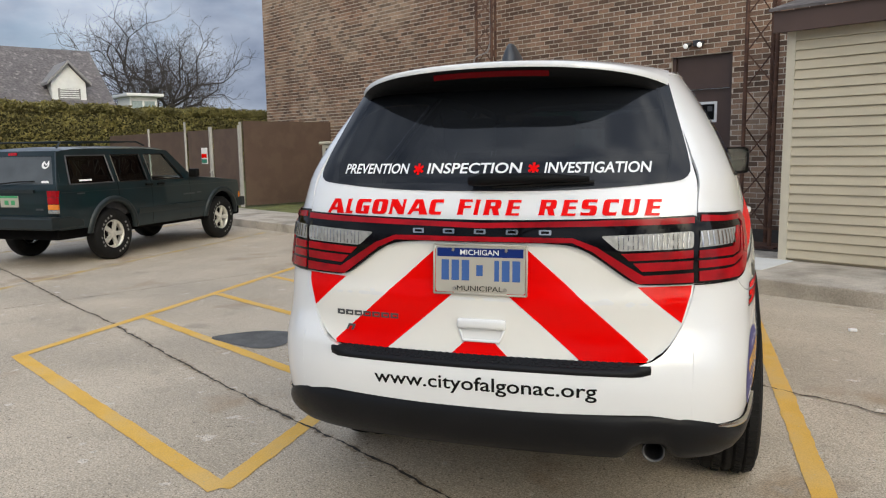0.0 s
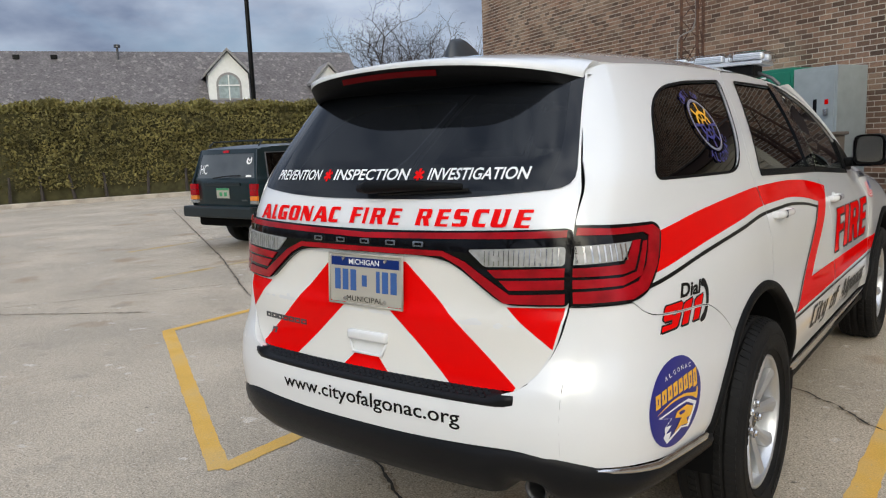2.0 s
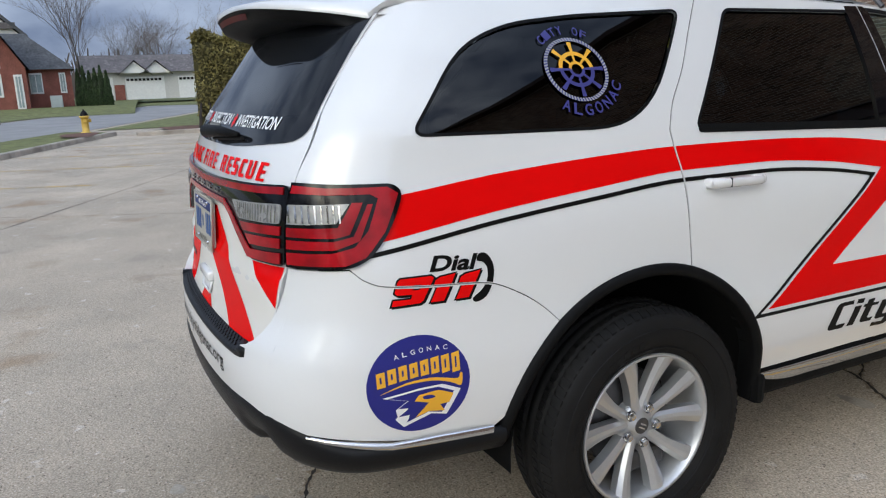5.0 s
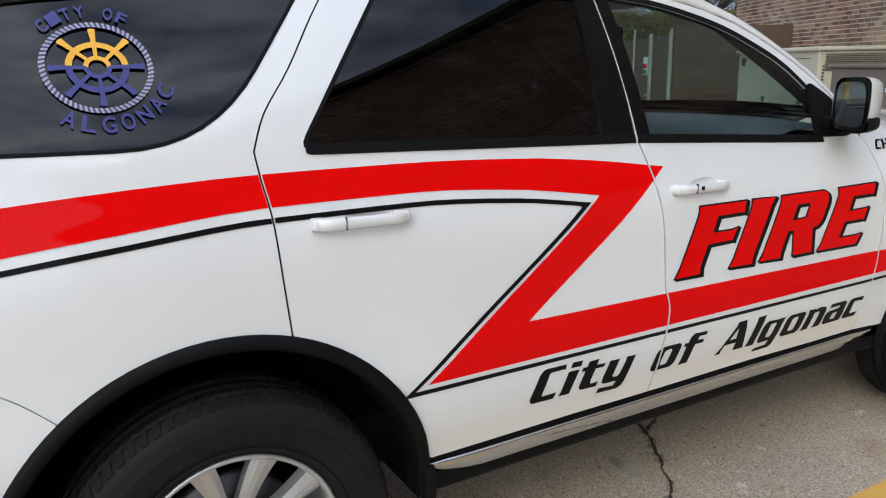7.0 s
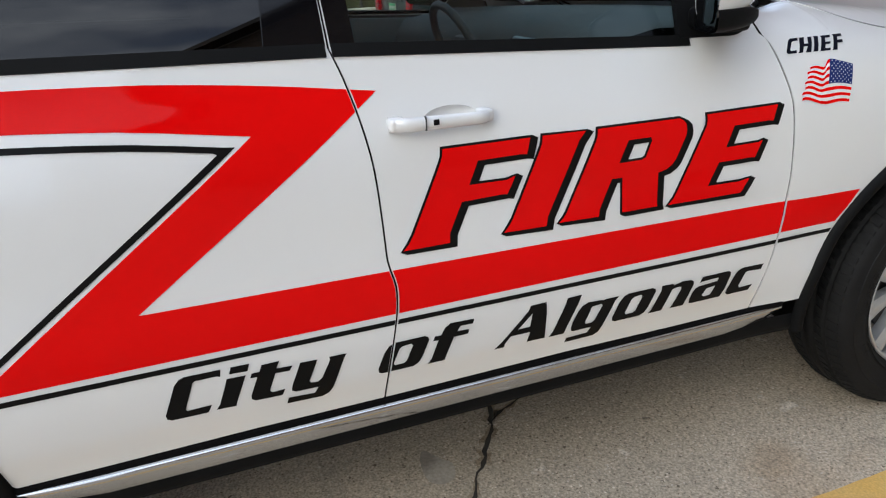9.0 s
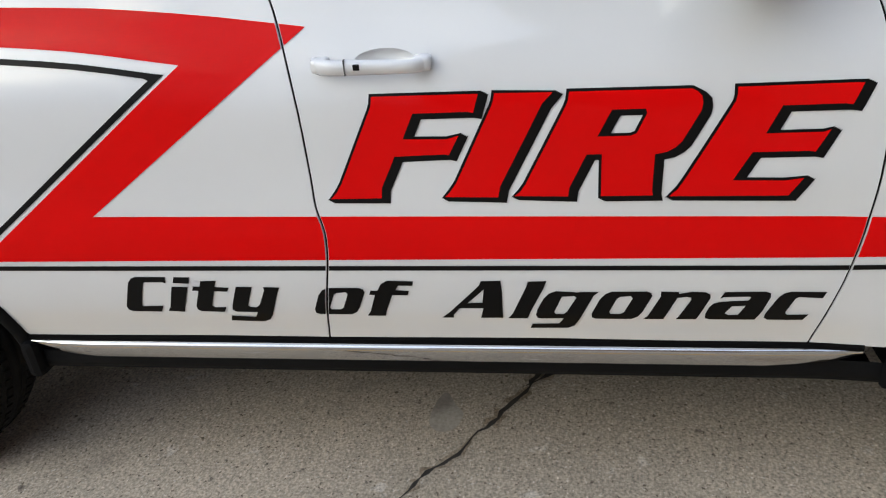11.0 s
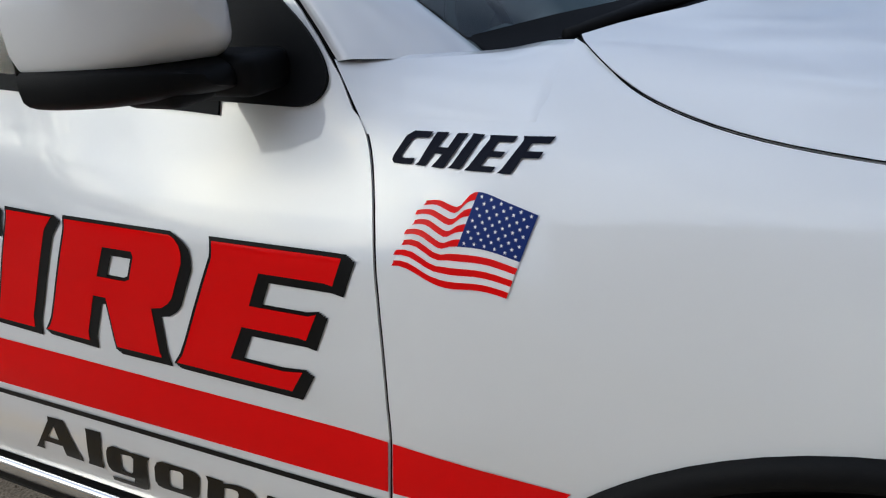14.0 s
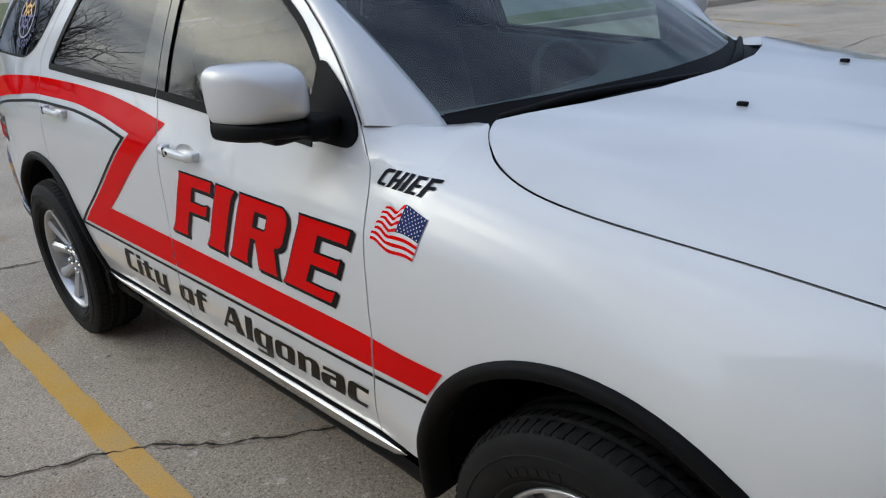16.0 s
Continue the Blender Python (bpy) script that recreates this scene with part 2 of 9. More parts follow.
def cyl(bm, p, q, r1, r2=None, seg=12, caps=True):
    p, q = Vector(p), Vector(q)
    d = q - p
    r2 = r1 if r2 is None else r2
    m = Matrix.Translation((p + q) / 2) @ d.to_track_quat("Z", "Y").to_matrix().to_4x4()
    return bmesh.ops.create_cone(bm, cap_ends=caps, segments=seg, radius1=r1, radius2=r2, depth=d.length, matrix=m)["verts"]


def tube(bm, pts, r, seg=8):
    """A round bar along a polyline."""
    rings = []
    pts = [Vector(p) for p in pts]
    for i, p in enumerate(pts):
        d = (pts[min(i + 1, len(pts) - 1)] - pts[max(i - 1, 0)]).normalized()
        q = d.to_track_quat("Z", "Y")
        rr = r[i] if isinstance(r, (list, tuple)) else r
        rings.append([bm.verts.new(p + q @ Vector((rr * math.cos(a), rr * math.sin(a), 0))) for a in [2 * math.pi * k / seg for k in range(seg)]])
    for a, b in zip(rings, rings[1:]):
        for k in range(seg):
            bm.faces.new((a[k], a[(k + 1) % seg], b[(k + 1) % seg], b[k]))
    bm.faces.new(rings[0][::-1])
    bm.faces.new(rings[-1])


def lathe(bm, profile, axis_m, seg=48):
    """Turns (radius, along) pairs about the z axis of axis_m."""
    rings = []
    for r, h in profile:
        rings.append([bm.verts.new(axis_m @ Vector((r * math.cos(a), r * math.sin(a), h))) for a in [2 * math.pi * k / seg for k in range(seg)]])
    for a, b in zip(rings, rings[1:]):
        for k in range(seg):
            bm.faces.new((a[k], a[(k + 1) % seg], b[(k + 1) % seg], b[k]))


def curve(pairs):
    """A smooth monotone curve through the pairs."""
    xs, ys = np.array([p[0] for p in pairs], float), np.array([p[1] for p in pairs], float)
    h, d = np.diff(xs), np.diff(ys) / np.diff(xs)
    m = np.zeros(len(xs))
    m[0], m[-1] = d[0], d[-1]
    for i in range(1, len(xs) - 1):
        m[i] = 0 if d[i - 1] * d[i] <= 0 else 2 * d[i - 1] * d[i] / (d[i - 1] + d[i])
    xl, yl, ml, hl = xs.tolist(), ys.tolist(), m.tolist(), h.tolist()

    def f(x):
        if x <= xl[0]:
            return yl[0] + ml[0] * (x - xl[0])
        if x >= xl[-1]:
            return yl[-1] + ml[-1] * (x - xl[-1])
        i = 0
        while x > xl[i + 1]:
            i += 1
        t = (x - xl[i]) / hl[i]
        return yl[i] * (1 + 2 * t) * (1 - t) ** 2 + hl[i] * ml[i] * t * (1 - t) ** 2 + yl[i + 1] * t * t * (3 - 2 * t) + hl[i] * ml[i + 1] * t * t * (t - 1)

    return f


def flat(*loops):
    """A filled outline in a plane (later loops are holes)."""
    bm = bmesh.new()
    for loop in loops:
        vs = [bm.verts.new((a, b, 0)) for a, b in loop]
        for i in range(len(vs)):
            bm.edges.new((vs[i], vs[(i + 1) % len(vs)]))
    bmesh.ops.triangle_fill(bm, use_beauty=True, use_dissolve=False, edges=bm.edges[:], normal=(0, 0, 1))
    return bm


def smooth_loop(points, steps=6, closed=True):
    """A rounded loop through the points (Catmull-Rom)."""
    n, out = len(points), []
    for i in range(n if closed else n - 1):
        p = [Vector((*points[(i + k - 1) % n if closed else min(max(i + k - 1, 0), n - 1)], 0)) for k in range(4)]
        for s in range(steps):
            t = s / steps
            v = 0.5 * ((2 * p[1]) + (p[2] - p[0]) * t + (2 * p[0] - 5 * p[1] + 4 * p[2] - p[3]) * t * t + (3 * p[1] - p[0] - 3 * p[2] + p[3]) * t ** 3)
            out.append((v.x, v.y))
    if not closed:
        out.append(points[-1])
    return out


def round_corners(points, r, steps=4):
    """The polygon with corners cut round; r is one radius or one for each corner."""
    out, n = [], len(points)
    for i in range(n):
        p, a, b = Vector(points[i]), Vector(points[i - 1]), Vector(points[(i + 1) % n])
        rr = r[i] if isinstance(r, (list, tuple)) else r
        ra, rb = min(rr, (a - p).length * 0.49), min(rr, (b - p).length * 0.49)
        if rr <= 0:
            out.append(tuple(p))
            continue
        u, v = p + (a - p).normalized() * ra, p + (b - p).normalized() * rb
        for s in range(steps + 1):
            t = s / steps
            q = u * (1 - t) ** 2 + p * 2 * t * (1 - t) + v * t * t
            out.append((q.x, q.y))
    return out


def grown(pts, g):
    area = sum(pts[i - 1][0] * pts[i][1] - pts[i][0] * pts[i - 1][1] for i in range(len(pts)))
    sgn, out = (1 if area > 0 else -1), []
    for i in range(len(pts)):
        p, a, b = Vector(pts[i]), Vector(pts[i - 1]), Vector(pts[(i + 1) % len(pts)])
        e, f = (p - a).normalized(), (b - p).normalized()
        n1, n2 = Vector((e.y, -e.x)) * sgn, Vector((f.y, -f.x)) * sgn
        m = n1 + n2
        out.append(tuple(p + m / max(0.6, m.dot(n1)) * g))
    return out


def letters(text, height, width=None, shear=0.0, fat=0.0, spacing=1.0):
    """Flat letters with their base line on b = 0, starting at a = 0, of that capital height and total width."""
    cu = bpy.data.curves.new("letters", "FONT")
    cu.body, cu.size, cu.offset, cu.resolution_u, cu.space_character, cu.fill_mode = text, 1.0, fat, 4, spacing, "FRONT"
    ob = bpy.data.objects.new("letters", cu)
    me = ob.to_mesh()
    bm = bmesh.new()
    bm.from_mesh(me)
    ob.to_mesh_clear()
    bpy.data.objects.remove(ob)
    bpy.data.curves.remove(cu)
    xs, ys = [v.co.x for v in bm.verts], [v.co.y for v in bm.verts]
    cap = 0.698
    k = height / cap
    x0 = min(xs) + fat
    kx = k if width is None else width / (max(xs) - fat - x0)
    for v in bm.verts:
        v.co = Vector(((v.co.x - x0) * kx + v.co.y * k * shear, v.co.y * k, 0))
    bmesh.ops.triangulate(bm, faces=bm.faces[:])
    return bm


def moved(bm, a, b, angle=0.0):
    c, s = math.cos(radians(angle)), math.sin(radians(angle))
    for v in bm.verts:
        x, y = v.co.x, v.co.y
        v.co = Vector((a + x * c - y * s, b + x * s + y * c, 0))
    return bm


def wrap(name, bm, S, material, parent, label="", da=0.05, db=0.05, lift=0.0, lip=0.0, flip=False, mirror=False, cuts_a=(), weld=True):
    """Lays a flat shape on the surface S(a, b), with true normals; lip: how deep its edges turn in."""
    if weld:
        bmesh.ops.remove_doubles(bm, verts=bm.verts[:], dist=1e-5)
    lo_a, hi_a = min(v.co.x for v in bm.verts), max(v.co.x for v in bm.verts)
    lo_b, hi_b = min(v.co.y for v in bm.verts), max(v.co.y for v in bm.verts)
    lines = [(k * da, 0) for k in range(math.floor(lo_a / da) + 1, math.ceil(hi_a / da))] + [(a, 0) for a in cuts_a if lo_a < a < hi_a]
    rows = [(k * db, 1) for k in range(math.floor(lo_b / db) + 1, math.ceil(hi_b / db))]
    for value, axis in lines + rows:
        co, no = ((value, 0, 0), (1, 0, 0)) if axis == 0 else ((0, value, 0), (0, 1, 0))
        bmesh.ops.bisect_plane(bm, geom=bm.verts[:] + bm.edges[:] + bm.faces[:], dist=1e-6, plane_co=co, plane_no=no)
    bm.verts.ensure_lookup_table()
    bm.verts.index_update()
    e = 0.002
    P, N = [], []
    for v in bm.verts:
        a, b = v.co.x, v.co.y
        p = Vector(S(a, b))
        n = (Vector(S(a + e, b)) - Vector(S(a - e, b))).cross(Vector(S(a, b + e)) - Vector(S(a, b - e)))
        n = n.normalized() if n.length > 1e-12 else Vector((0, 0, 1))
        if flip:
            n = -n
        P.append(p + n * lift)
        N.append(n)
    faces = [[v.index for v in f.verts] for f in bm.faces]
    if lip:
        for ed in [ed for ed in bm.edges if len(ed.link_faces) == 1]:
            i, j = ed.verts[0].index, ed.verts[1].index
            f = ed.link_faces[0]
            c = sum((P[v.index] for v in f.verts), Vector()) / len(f.verts)
            o = (P[j] - P[i]).cross(N[i])
            if o.length < 1e-9:
                continue
            o.normalize()
            if o.dot(c - P[i]) > 0:
                o = -o
            k = len(P)
            P += [P[i].copy(), P[j].copy(), P[j] - N[j] * lip, P[i] - N[i] * lip]
            N += [o] * 4
            faces.append([k, k + 1, k + 2, k + 3])
    if mirror:
        P = [Vector((-p.x, p.y, p.z)) for p in P]
        N = [Vector((-n.x, n.y, n.z)) for n in N]
    fixed = []
    for f in faces:
        g = (P[f[1]] - P[f[0]]).cross(P[f[2]] - P[f[0]])
        fixed.append(f if g.dot(N[f[0]]) >= 0 else f[::-1])
    bm.free()
    me = bpy.data.meshes.new(name)
    me.from_pydata(P, [], fixed)
    me.polygons.foreach_set("use_smooth", [True] * len(me.polygons))
    me.update()
    me.normals_split_custom_set_from_vertices([tuple(n) for n in N])
    me.materials.append(material)
    ob = new(name, me)
    if parent:
        ob.parent = parent
    if label:
        ob["label"] = label
    return ob

# ---------------------------------------------------------------- ground, kerb, building
# the building's line: u along the kerb, v away from it
UD, VD, UO = Vector((0.877, -0.480, 0)), Vector((0.480, 0.877, 0)), Vector((0.0, 4.81, 0))


def UV(u, v, z=0.0):
    return UO + UD * u + VD * v + Vector((0, 0, z))


UM = Matrix((( UD.x, VD.x, 0, UO.x), (UD.y, VD.y, 0, UO.y), (0, 0, 1, 0), (0, 0, 0, 1)))

CONCRETE = mat("lot_concrete", (0.465, 0.392, 0.30), 0.85, vary=0.18, scale=0.9, fine=0.42, fine_scale=130, bump=0.35, bump_scale=220, second=(0.375, 0.32, 0.25), second_scale=0.55, second_pos=(0.44, 0.72), spots=((7.0, 0.655, 0.70, (0.58, 0.525, 0.45)), (17.0, 0.69, 0.73, (0.20, 0.165, 0.13)), (85.0, 0.62, 0.68, (0.60, 0.54, 0.45)), (75.0, 0.63, 0.68, (0.15, 0.115, 0.08)), (1.3, 0.60, 0.74, (0.33, 0.235, 0.145)), (2.6, 0.62, 0.72, (0.36, 0.305, 0.24))))
KERB = mat("kerb_concrete", (0.46, 0.41, 0.345), 0.9, vary=0.18, scale=3, fine=0.2, fine_scale=80, bump=0.5, bump_scale=90, second=(0.24, 0.21, 0.17), second_scale=1.6, second_pos=(0.5, 0.7))
SLAB = mat("new_concrete", (0.62, 0.62, 0.60), 0.85, vary=0.08, scale=3, fine=0.08)
YELLOW = mat("worn_yellow_paint", (0.70, 0.41, 0.075), 0.85, vary=0.10, scale=3, fine=0.12, fine_scale=150, second=(0.60, 0.41, 0.16), second_scale=3.0, second_pos=(0.45, 0.72), bump=0.15, bump_scale=260, spots=((60.0, 0.66, 0.72, (0.46, 0.38, 0.26)),))
YELLOWF = mat("faded_yellow_paint", (0.52, 0.36, 0.13), 0.85, vary=0.2, scale=4, fine=0.15, fine_scale=60, second=(0.38, 0.34, 0.28), second_scale=2.5, second_pos=(0.42, 0.62))
CHIP = mat("chipped_concrete", (0.27, 0.21, 0.145), 0.95, vary=0.35, scale=14, fine=0.35, fine_scale=120, bump=0.5, bump_scale=120, second=(0.42, 0.36, 0.28), second_scale=18)
CRACK = mat("crack_dirt", (0.035, 0.03, 0.025), 0.95, vary=0.4, scale=20)
BRICK = mat("brown_brick", (0.20, 0.115, 0.075), 0.85, vary=0.2, scale=1.2, fine=0.25, fine_scale=110, bump=0.4, bump_scale=120, island=0.5, second=(0.31, 0.215, 0.15), second_scale=0.8, second_pos=(0.45, 0.65))
BRICKP = mat("brown_brick_piece", (0.225, 0.134, 0.087), 0.85, vary=0.25, scale=9, fine=0.25, fine_scale=110, bump=0.4, bump_scale=120, per_object=0.6)
MORTAR = mat("mortar", (0.60, 0.53, 0.44), 0.95, vary=0.15, scale=2, fine=0.2)
BROWN = mat("brown_painted_metal", (0.085, 0.052, 0.042), 0.5, vary=0.1, scale=3)
FENCEM = mat("brown_fence_sheet", (0.092, 0.058, 0.044), 0.55, vary=0.1, scale=2, second=(0.11, 0.072, 0.052), second_scale=3)
RUST = mat("rusty_steel", (0.09, 0.045, 0.032), 0.75, 0.2, vary=0.4, scale=15, second=(0.14, 0.07, 0.045), second_scale=8)
BEIGE = mat("beige_siding", (0.52, 0.46, 0.34), 0.55, vary=0.05, scale=2, fine=0.04)
BEIGET = mat("beige_trim", (0.58, 0.53, 0.42), 0.5, vary=0.05)
GRASS = mat("grass_soil", (0.14, 0.15, 0.05), 0.95, vary=0.35, scale=3, fine=0.35, fine_scale=60, bump=0.5, bump_scale=80)
ROAD = mat("street_asphalt", (0.26, 0.255, 0.25), 0.9, vary=0.12, scale=0.6, fine=0.1)
HEDGE = mat("hedge_foliage", (0.175, 0.152, 0.046), 0.85, vary=0.4, scale=1.1, island=0.25)
SHINGLE = mat("grey_shingles", (0.125, 0.112, 0.112), 0.9, vary=0.2, scale=1.6, second=(0.22, 0.20, 0.19), second_scale=3.5, second_pos=(0.56, 0.66), fine=0.3, fine_scale=9, bump=0.3, bump_scale=8)
BARK = mat("tree_bark", (0.055, 0.046, 0.041), 0.9, vary=0.25, scale=5)
WHITEP = mat("white_paint", (0.74, 0.74, 0.72), 0.6, vary=0.05)
REDBRICK = mat("red_brick", (0.21, 0.075, 0.055), 0.85, vary=0.2, scale=2, fine=0.3, fine_scale=14)

bm = bmesh.new()
bmesh.ops.create_grid(bm, x_segments=2, y_segments=2, size=600)
for v in bm.verts:
    v.co.z = -0.002
ground = tagged(link("ground", bm, CONCRETE), "pale weathered concrete parking lot ground", "ground", kind="structure")


def slab(name, u0, u1, v0, v1, z0, z1, material, label="", category="", kind="", bevel=0.0, parent=None):
    bm = bmesh.new()
    box(bm, (u0 + u1) / 2, (v0 + v1) / 2, (z0 + z1) / 2, u1 - u0, v1 - v0, z1 - z0, bevel)
    bm.transform(UM)
    ob = link(name, bm, material, parent)
    if label:
        tagged(ob, label, category, "", kind)
    return ob


def ribbon(pts, width, z, jag=0.0, seed=1, step=0.05, rough=0.8):
    """A flat band along a polyline, with ragged edges."""
    rnd = random.Random(seed)
    bm = bmesh.new()
    path = []
    for a, b in zip(pts, pts[1:]):
        a, b = Vector((*a, 0)), Vector((*b, 0))
        n = max(1, int((b - a).length / step))
        path += [a + (b - a) * (i / n) for i in range(n)]
    path.append(Vector((*pts[-1], 0)))
    rows, off = [], 0.0
    for i, p in enumerate(path):
        d = (path[min(i + 1, len(path) - 1)] - path[max(i - 1, 0)]).normalized()
        n = Vector((-d.y, d.x, 0))
        off = off * 0.8 + rnd.uniform(-jag, jag)
        w = width * (1 + rnd.uniform(-rough, rough)) / 2
        c = p + n * off
        rows.append((bm.verts.new((c.x + n.x * w, c.y + n.y * w, z)), bm.verts.new((c.x - n.x * w, c.y - n.y * w, z))))
    for a, b in zip(rows, rows[1:]):
        bm.faces.new((a[0], a[1], b[1], b[0]))
    bmesh.ops.recalc_face_normals(bm, faces=bm.faces[:])
    for f in bm.faces:
        if f.normal.z < 0:
            f.normal_flip()
    return bm


def uvp(u, v):
    p = UV(u, v)
    return (p.x, p.y)


WALLV, KV, SW = 4.2, 0.12, 0.15
# raised walk behind the kerb, in cast sections, with the kerb as its edge
kerb_thing = tagged(empty("kerb"), "worn concrete kerb along the parking stalls", "kerb", kind="structure")
u = -26.0
while u < 16:
    slab("kerb_section", u + 0.006, u + 2.994, KV, KV + 0.16, -0.1, SW, KERB, bevel=0.02, parent=kerb_thing)
    u += 3.0
walkm = tagged(empty("pavement"), "concrete walk between kerb and building", "pavement", kind="structure")
u = -26.0
while u < 16:
    if u + 1.5 > -6.5:
        slab("slab", u + 0.005, u + 1.495, KV + 0.165, 1.9, -0.1, SW - 0.002, KERB, bevel=0.006, parent=walkm)
        slab("slab", u + 0.005, u + 1.495, 1.905, WALLV - 0.005, -0.1, SW - 0.003, KERB, bevel=0.006, parent=walkm)
    else:
        slab("slab", u + 0.005, u + 1.495, KV + 0.165, 1.55, -0.1, SW - 0.002, KERB, bevel=0.006, parent=walkm)
    u += 1.5
slab("lawn", -26, -6.52, 1.56, WALLV + 6, -0.1, SW - 0.01, GRASS, "short grass strip beside the building", "lawn", "structure")
slab("door_slab", -2.3, 1.30, 0.6, 1.42, SW, SW + 0.006, SLAB, "pale new concrete patch in front of the door", "slab", "structure", 0.003)
slab("door_slab", -2.3, 0.05, 1.425, 2.0, SW, SW + 0.006, SLAB, "pale new concrete patch in front of the door", "slab", "structure", 0.003)
slab("planting_bed", -0.55, 1.1, 2.02, WALLV - 0.01, SW, SW + 0.012, CRACK, "dark bare soil bed under the lattice mast", "soil", "structure", 0.004)

# painted lines
def line(name, pts, w, material, label, seed=1):
    return tagged(link(name, ribbon(pts, w, 0.0006 + 0.0002 * (seed % 12), 0.0020, seed, 0.05, 0.07), material), label, "road marking", "", "structure")


line("stall_line", [(1.215, -1.3), (1.225, 4.1)], 0.105, YELLOW, "worn yellow stall line on concrete", 3)
line("stall_line", [(-1.235, -0.86), (-1.25, 4.9)], 0.10, YELLOW, "worn yellow stall line on concrete", 4)
line("stall_line", [(-3.90, 0.57), (-3.95, 6.6)], 0.085, YELLOW, "worn yellow stall line on concrete", 5)
line("hatch_line", [(-3.92, 0.60), (-1.24, -0.87)], 0.10, YELLOW, "worn yellow hatch line on concrete", 6)
for k, y in enumerate((1.90, 2.98, 4.05, 5.1)):
    line("hatch_line", [(-3.86, y), (-1.30, y - 2.56 * 0.545)], 0.085, YELLOW, "worn yellow hatch line on concrete", 7 + k)
line("stall_line", [(-6.40, 2.0), (-6.45, 8.2)], 0.10, YELLOWF, "faded yellow stall line on concrete", 12)
line("stall_line", [(-9.0, 3.2), (-9.1, 9.4)], 0.10, YELLOWF, "faded yellow stall line on concrete", 13)
for k in range(4):
    x, y = -10.4 - 2.5 * k, -1.1 + 1.1 * k
    line("stall_line", [(x, y), (x - 1.5, y - 3.6)], 0.10, YELLOWF, "faded yellow stall line on concrete", 20 + k)
# joints and cracks
def crack(pts, w, seed, label="dark ragged crack in the concrete", jag=0.006):
    ob = tagged(link("crack", ribbon([uvp(*p) for p in pts], w, 0.0015, jag, seed, 0.025), CRACK), label, "crack", "", "structure")
    if jag > 0.003:
        link("chipped_edge", ribbon([uvp(*p) for p in pts], w * 3.0, 0.0009, jag, seed, 0.025, 1.0), CHIP, ob, "worn brown crack edge")
    return ob


crack([(-16, -4.4), (-5.67, -4.57), (-3.39, -4.68), (-1.9, -4.72), (-0.26, -4.84), (0.66, -4.88), (1.67, -4.90), (2.4, -4.94), (3.6, -4.95), (9, -5.0)], 0.011, 1)
crack([(1.35, -2.50), (1.9, -2.47), (2.07, -2.47), (2.5, -2.54), (2.86, -2.61), (3.25, -2.63), (4.6, -2.70), (7, -2.66)], 0.010, 2, jag=0.011)
crack([(1.62, -2.32), (1.9, -2.47)], 0.010, 5)
crack([(-12, -8.9), (-6.1, -8.6), (-3.0, -6.95), (-2.3, -5.7)], 0.010, 3)
crack([(-20, -9.3), (-2, -9.5), (9, -9.6)], 0.012, 4, "dark joint between concrete slabs", 0.002)
for i, u0 in enumerate((-13.0, -8.2, -3.4, 6.2)):
    crack([(u0, 0.1), (u0 + 0.05, -4.6), (u0 - 0.03, -9.5), (u0, -16)], 0.009, 30 + i, "dark joint between concrete slabs", 0.002)
# dark patch and stains
PATCH = mat("asphalt_patch", (0.10, 0.098, 0.095), 0.9, vary=0.25, scale=6, fine=0.25)
bm = flat(smooth_loop([(-2.85, 1.42), (-2.55, 1.70), (-2.22, 1.66), (-2.18, 1.35), (-2.30, 1.20), (-2.62, 1.28)], 4))
bm.transform(Matrix.Translation((0, 0, 0.0025)))
tagged(link("patch", bm, PATCH), "dark asphalt patch in the concrete", "patch", "", "structure")
STAIN = mat("oil_stain", (0.34, 0.30, 0.25), 0.8, vary=0.25, scale=9, second=(0.43, 0.385, 0.325), second_scale=9, second_pos=(0.4, 0.6), fine=0.16, fine_scale=90)
rnd = random.Random(5)
for x, y, r in ((0.62, 1.50, 0.05), (0.2, -0.9, 0.05), (0.10, -1.05, 0.035), (-0.15, -1.3, 0.03)):
    pts = smooth_loop([(x + r * rnd.uniform(0.7, 1.3) * 1.5 * math.cos(a), y + r * rnd.uniform(0.6, 1.2) * math.sin(a)) for a in [math.pi / 4 * k for k in range(8)]], 3)
    bm = flat(pts)
    bm.transform(Matrix.Translation((0, 0, 0.001)))
    tagged(link("stain", bm, STAIN), "small dark oil stain on concrete", "stain", "", "structure")
bm = bmesh.new()
box(bm, 1.90, 2.79, 0.012, 0.06, 0.035, 0.022, 0.008)
tagged(link("litter", bm, WHITEV), "small crumpled white scrap of litter on concrete", "litter")

# ---------------------------------------------------------------- brick building
H = 9.5
UL, UR = -14.3, 22.0
door_u0, door_u1, door_top_z = -1.82, -0.80, 2.82
bm = bmesh.new()
for u0, u1, z0, z1 in ((UL, door_u0, 0, H), (door_u1, UR, 0, H), (door_u0, door_u1, door_top_z, H)):
    box(bm, (u0 + u1) / 2, WALLV + 0.137, (z0 + z1) / 2, u1 - u0, 0.3, z1 - z0)
bm.transform(UM)
wall = tagged(link("wall_north", bm, MORTAR), "tall brown brick wall with pale mortar joints", "wall", "", "structure")
bm = bmesh.new()
box(bm, UL + 0.15, WALLV + 6, H / 2, 0.3, 11.3, H)
bm.transform(UM)
wall2 = tagged(link("wall_west", bm, MORTAR), "brown brick side wall of the building", "wall", "", "structure")
bm = bmesh.new()
box(bm, (UL + UR) / 2, WALLV + 5.8, H + 0.1, UR - UL + 0.5, 12.4, 0.22)
bm.transform(UM)
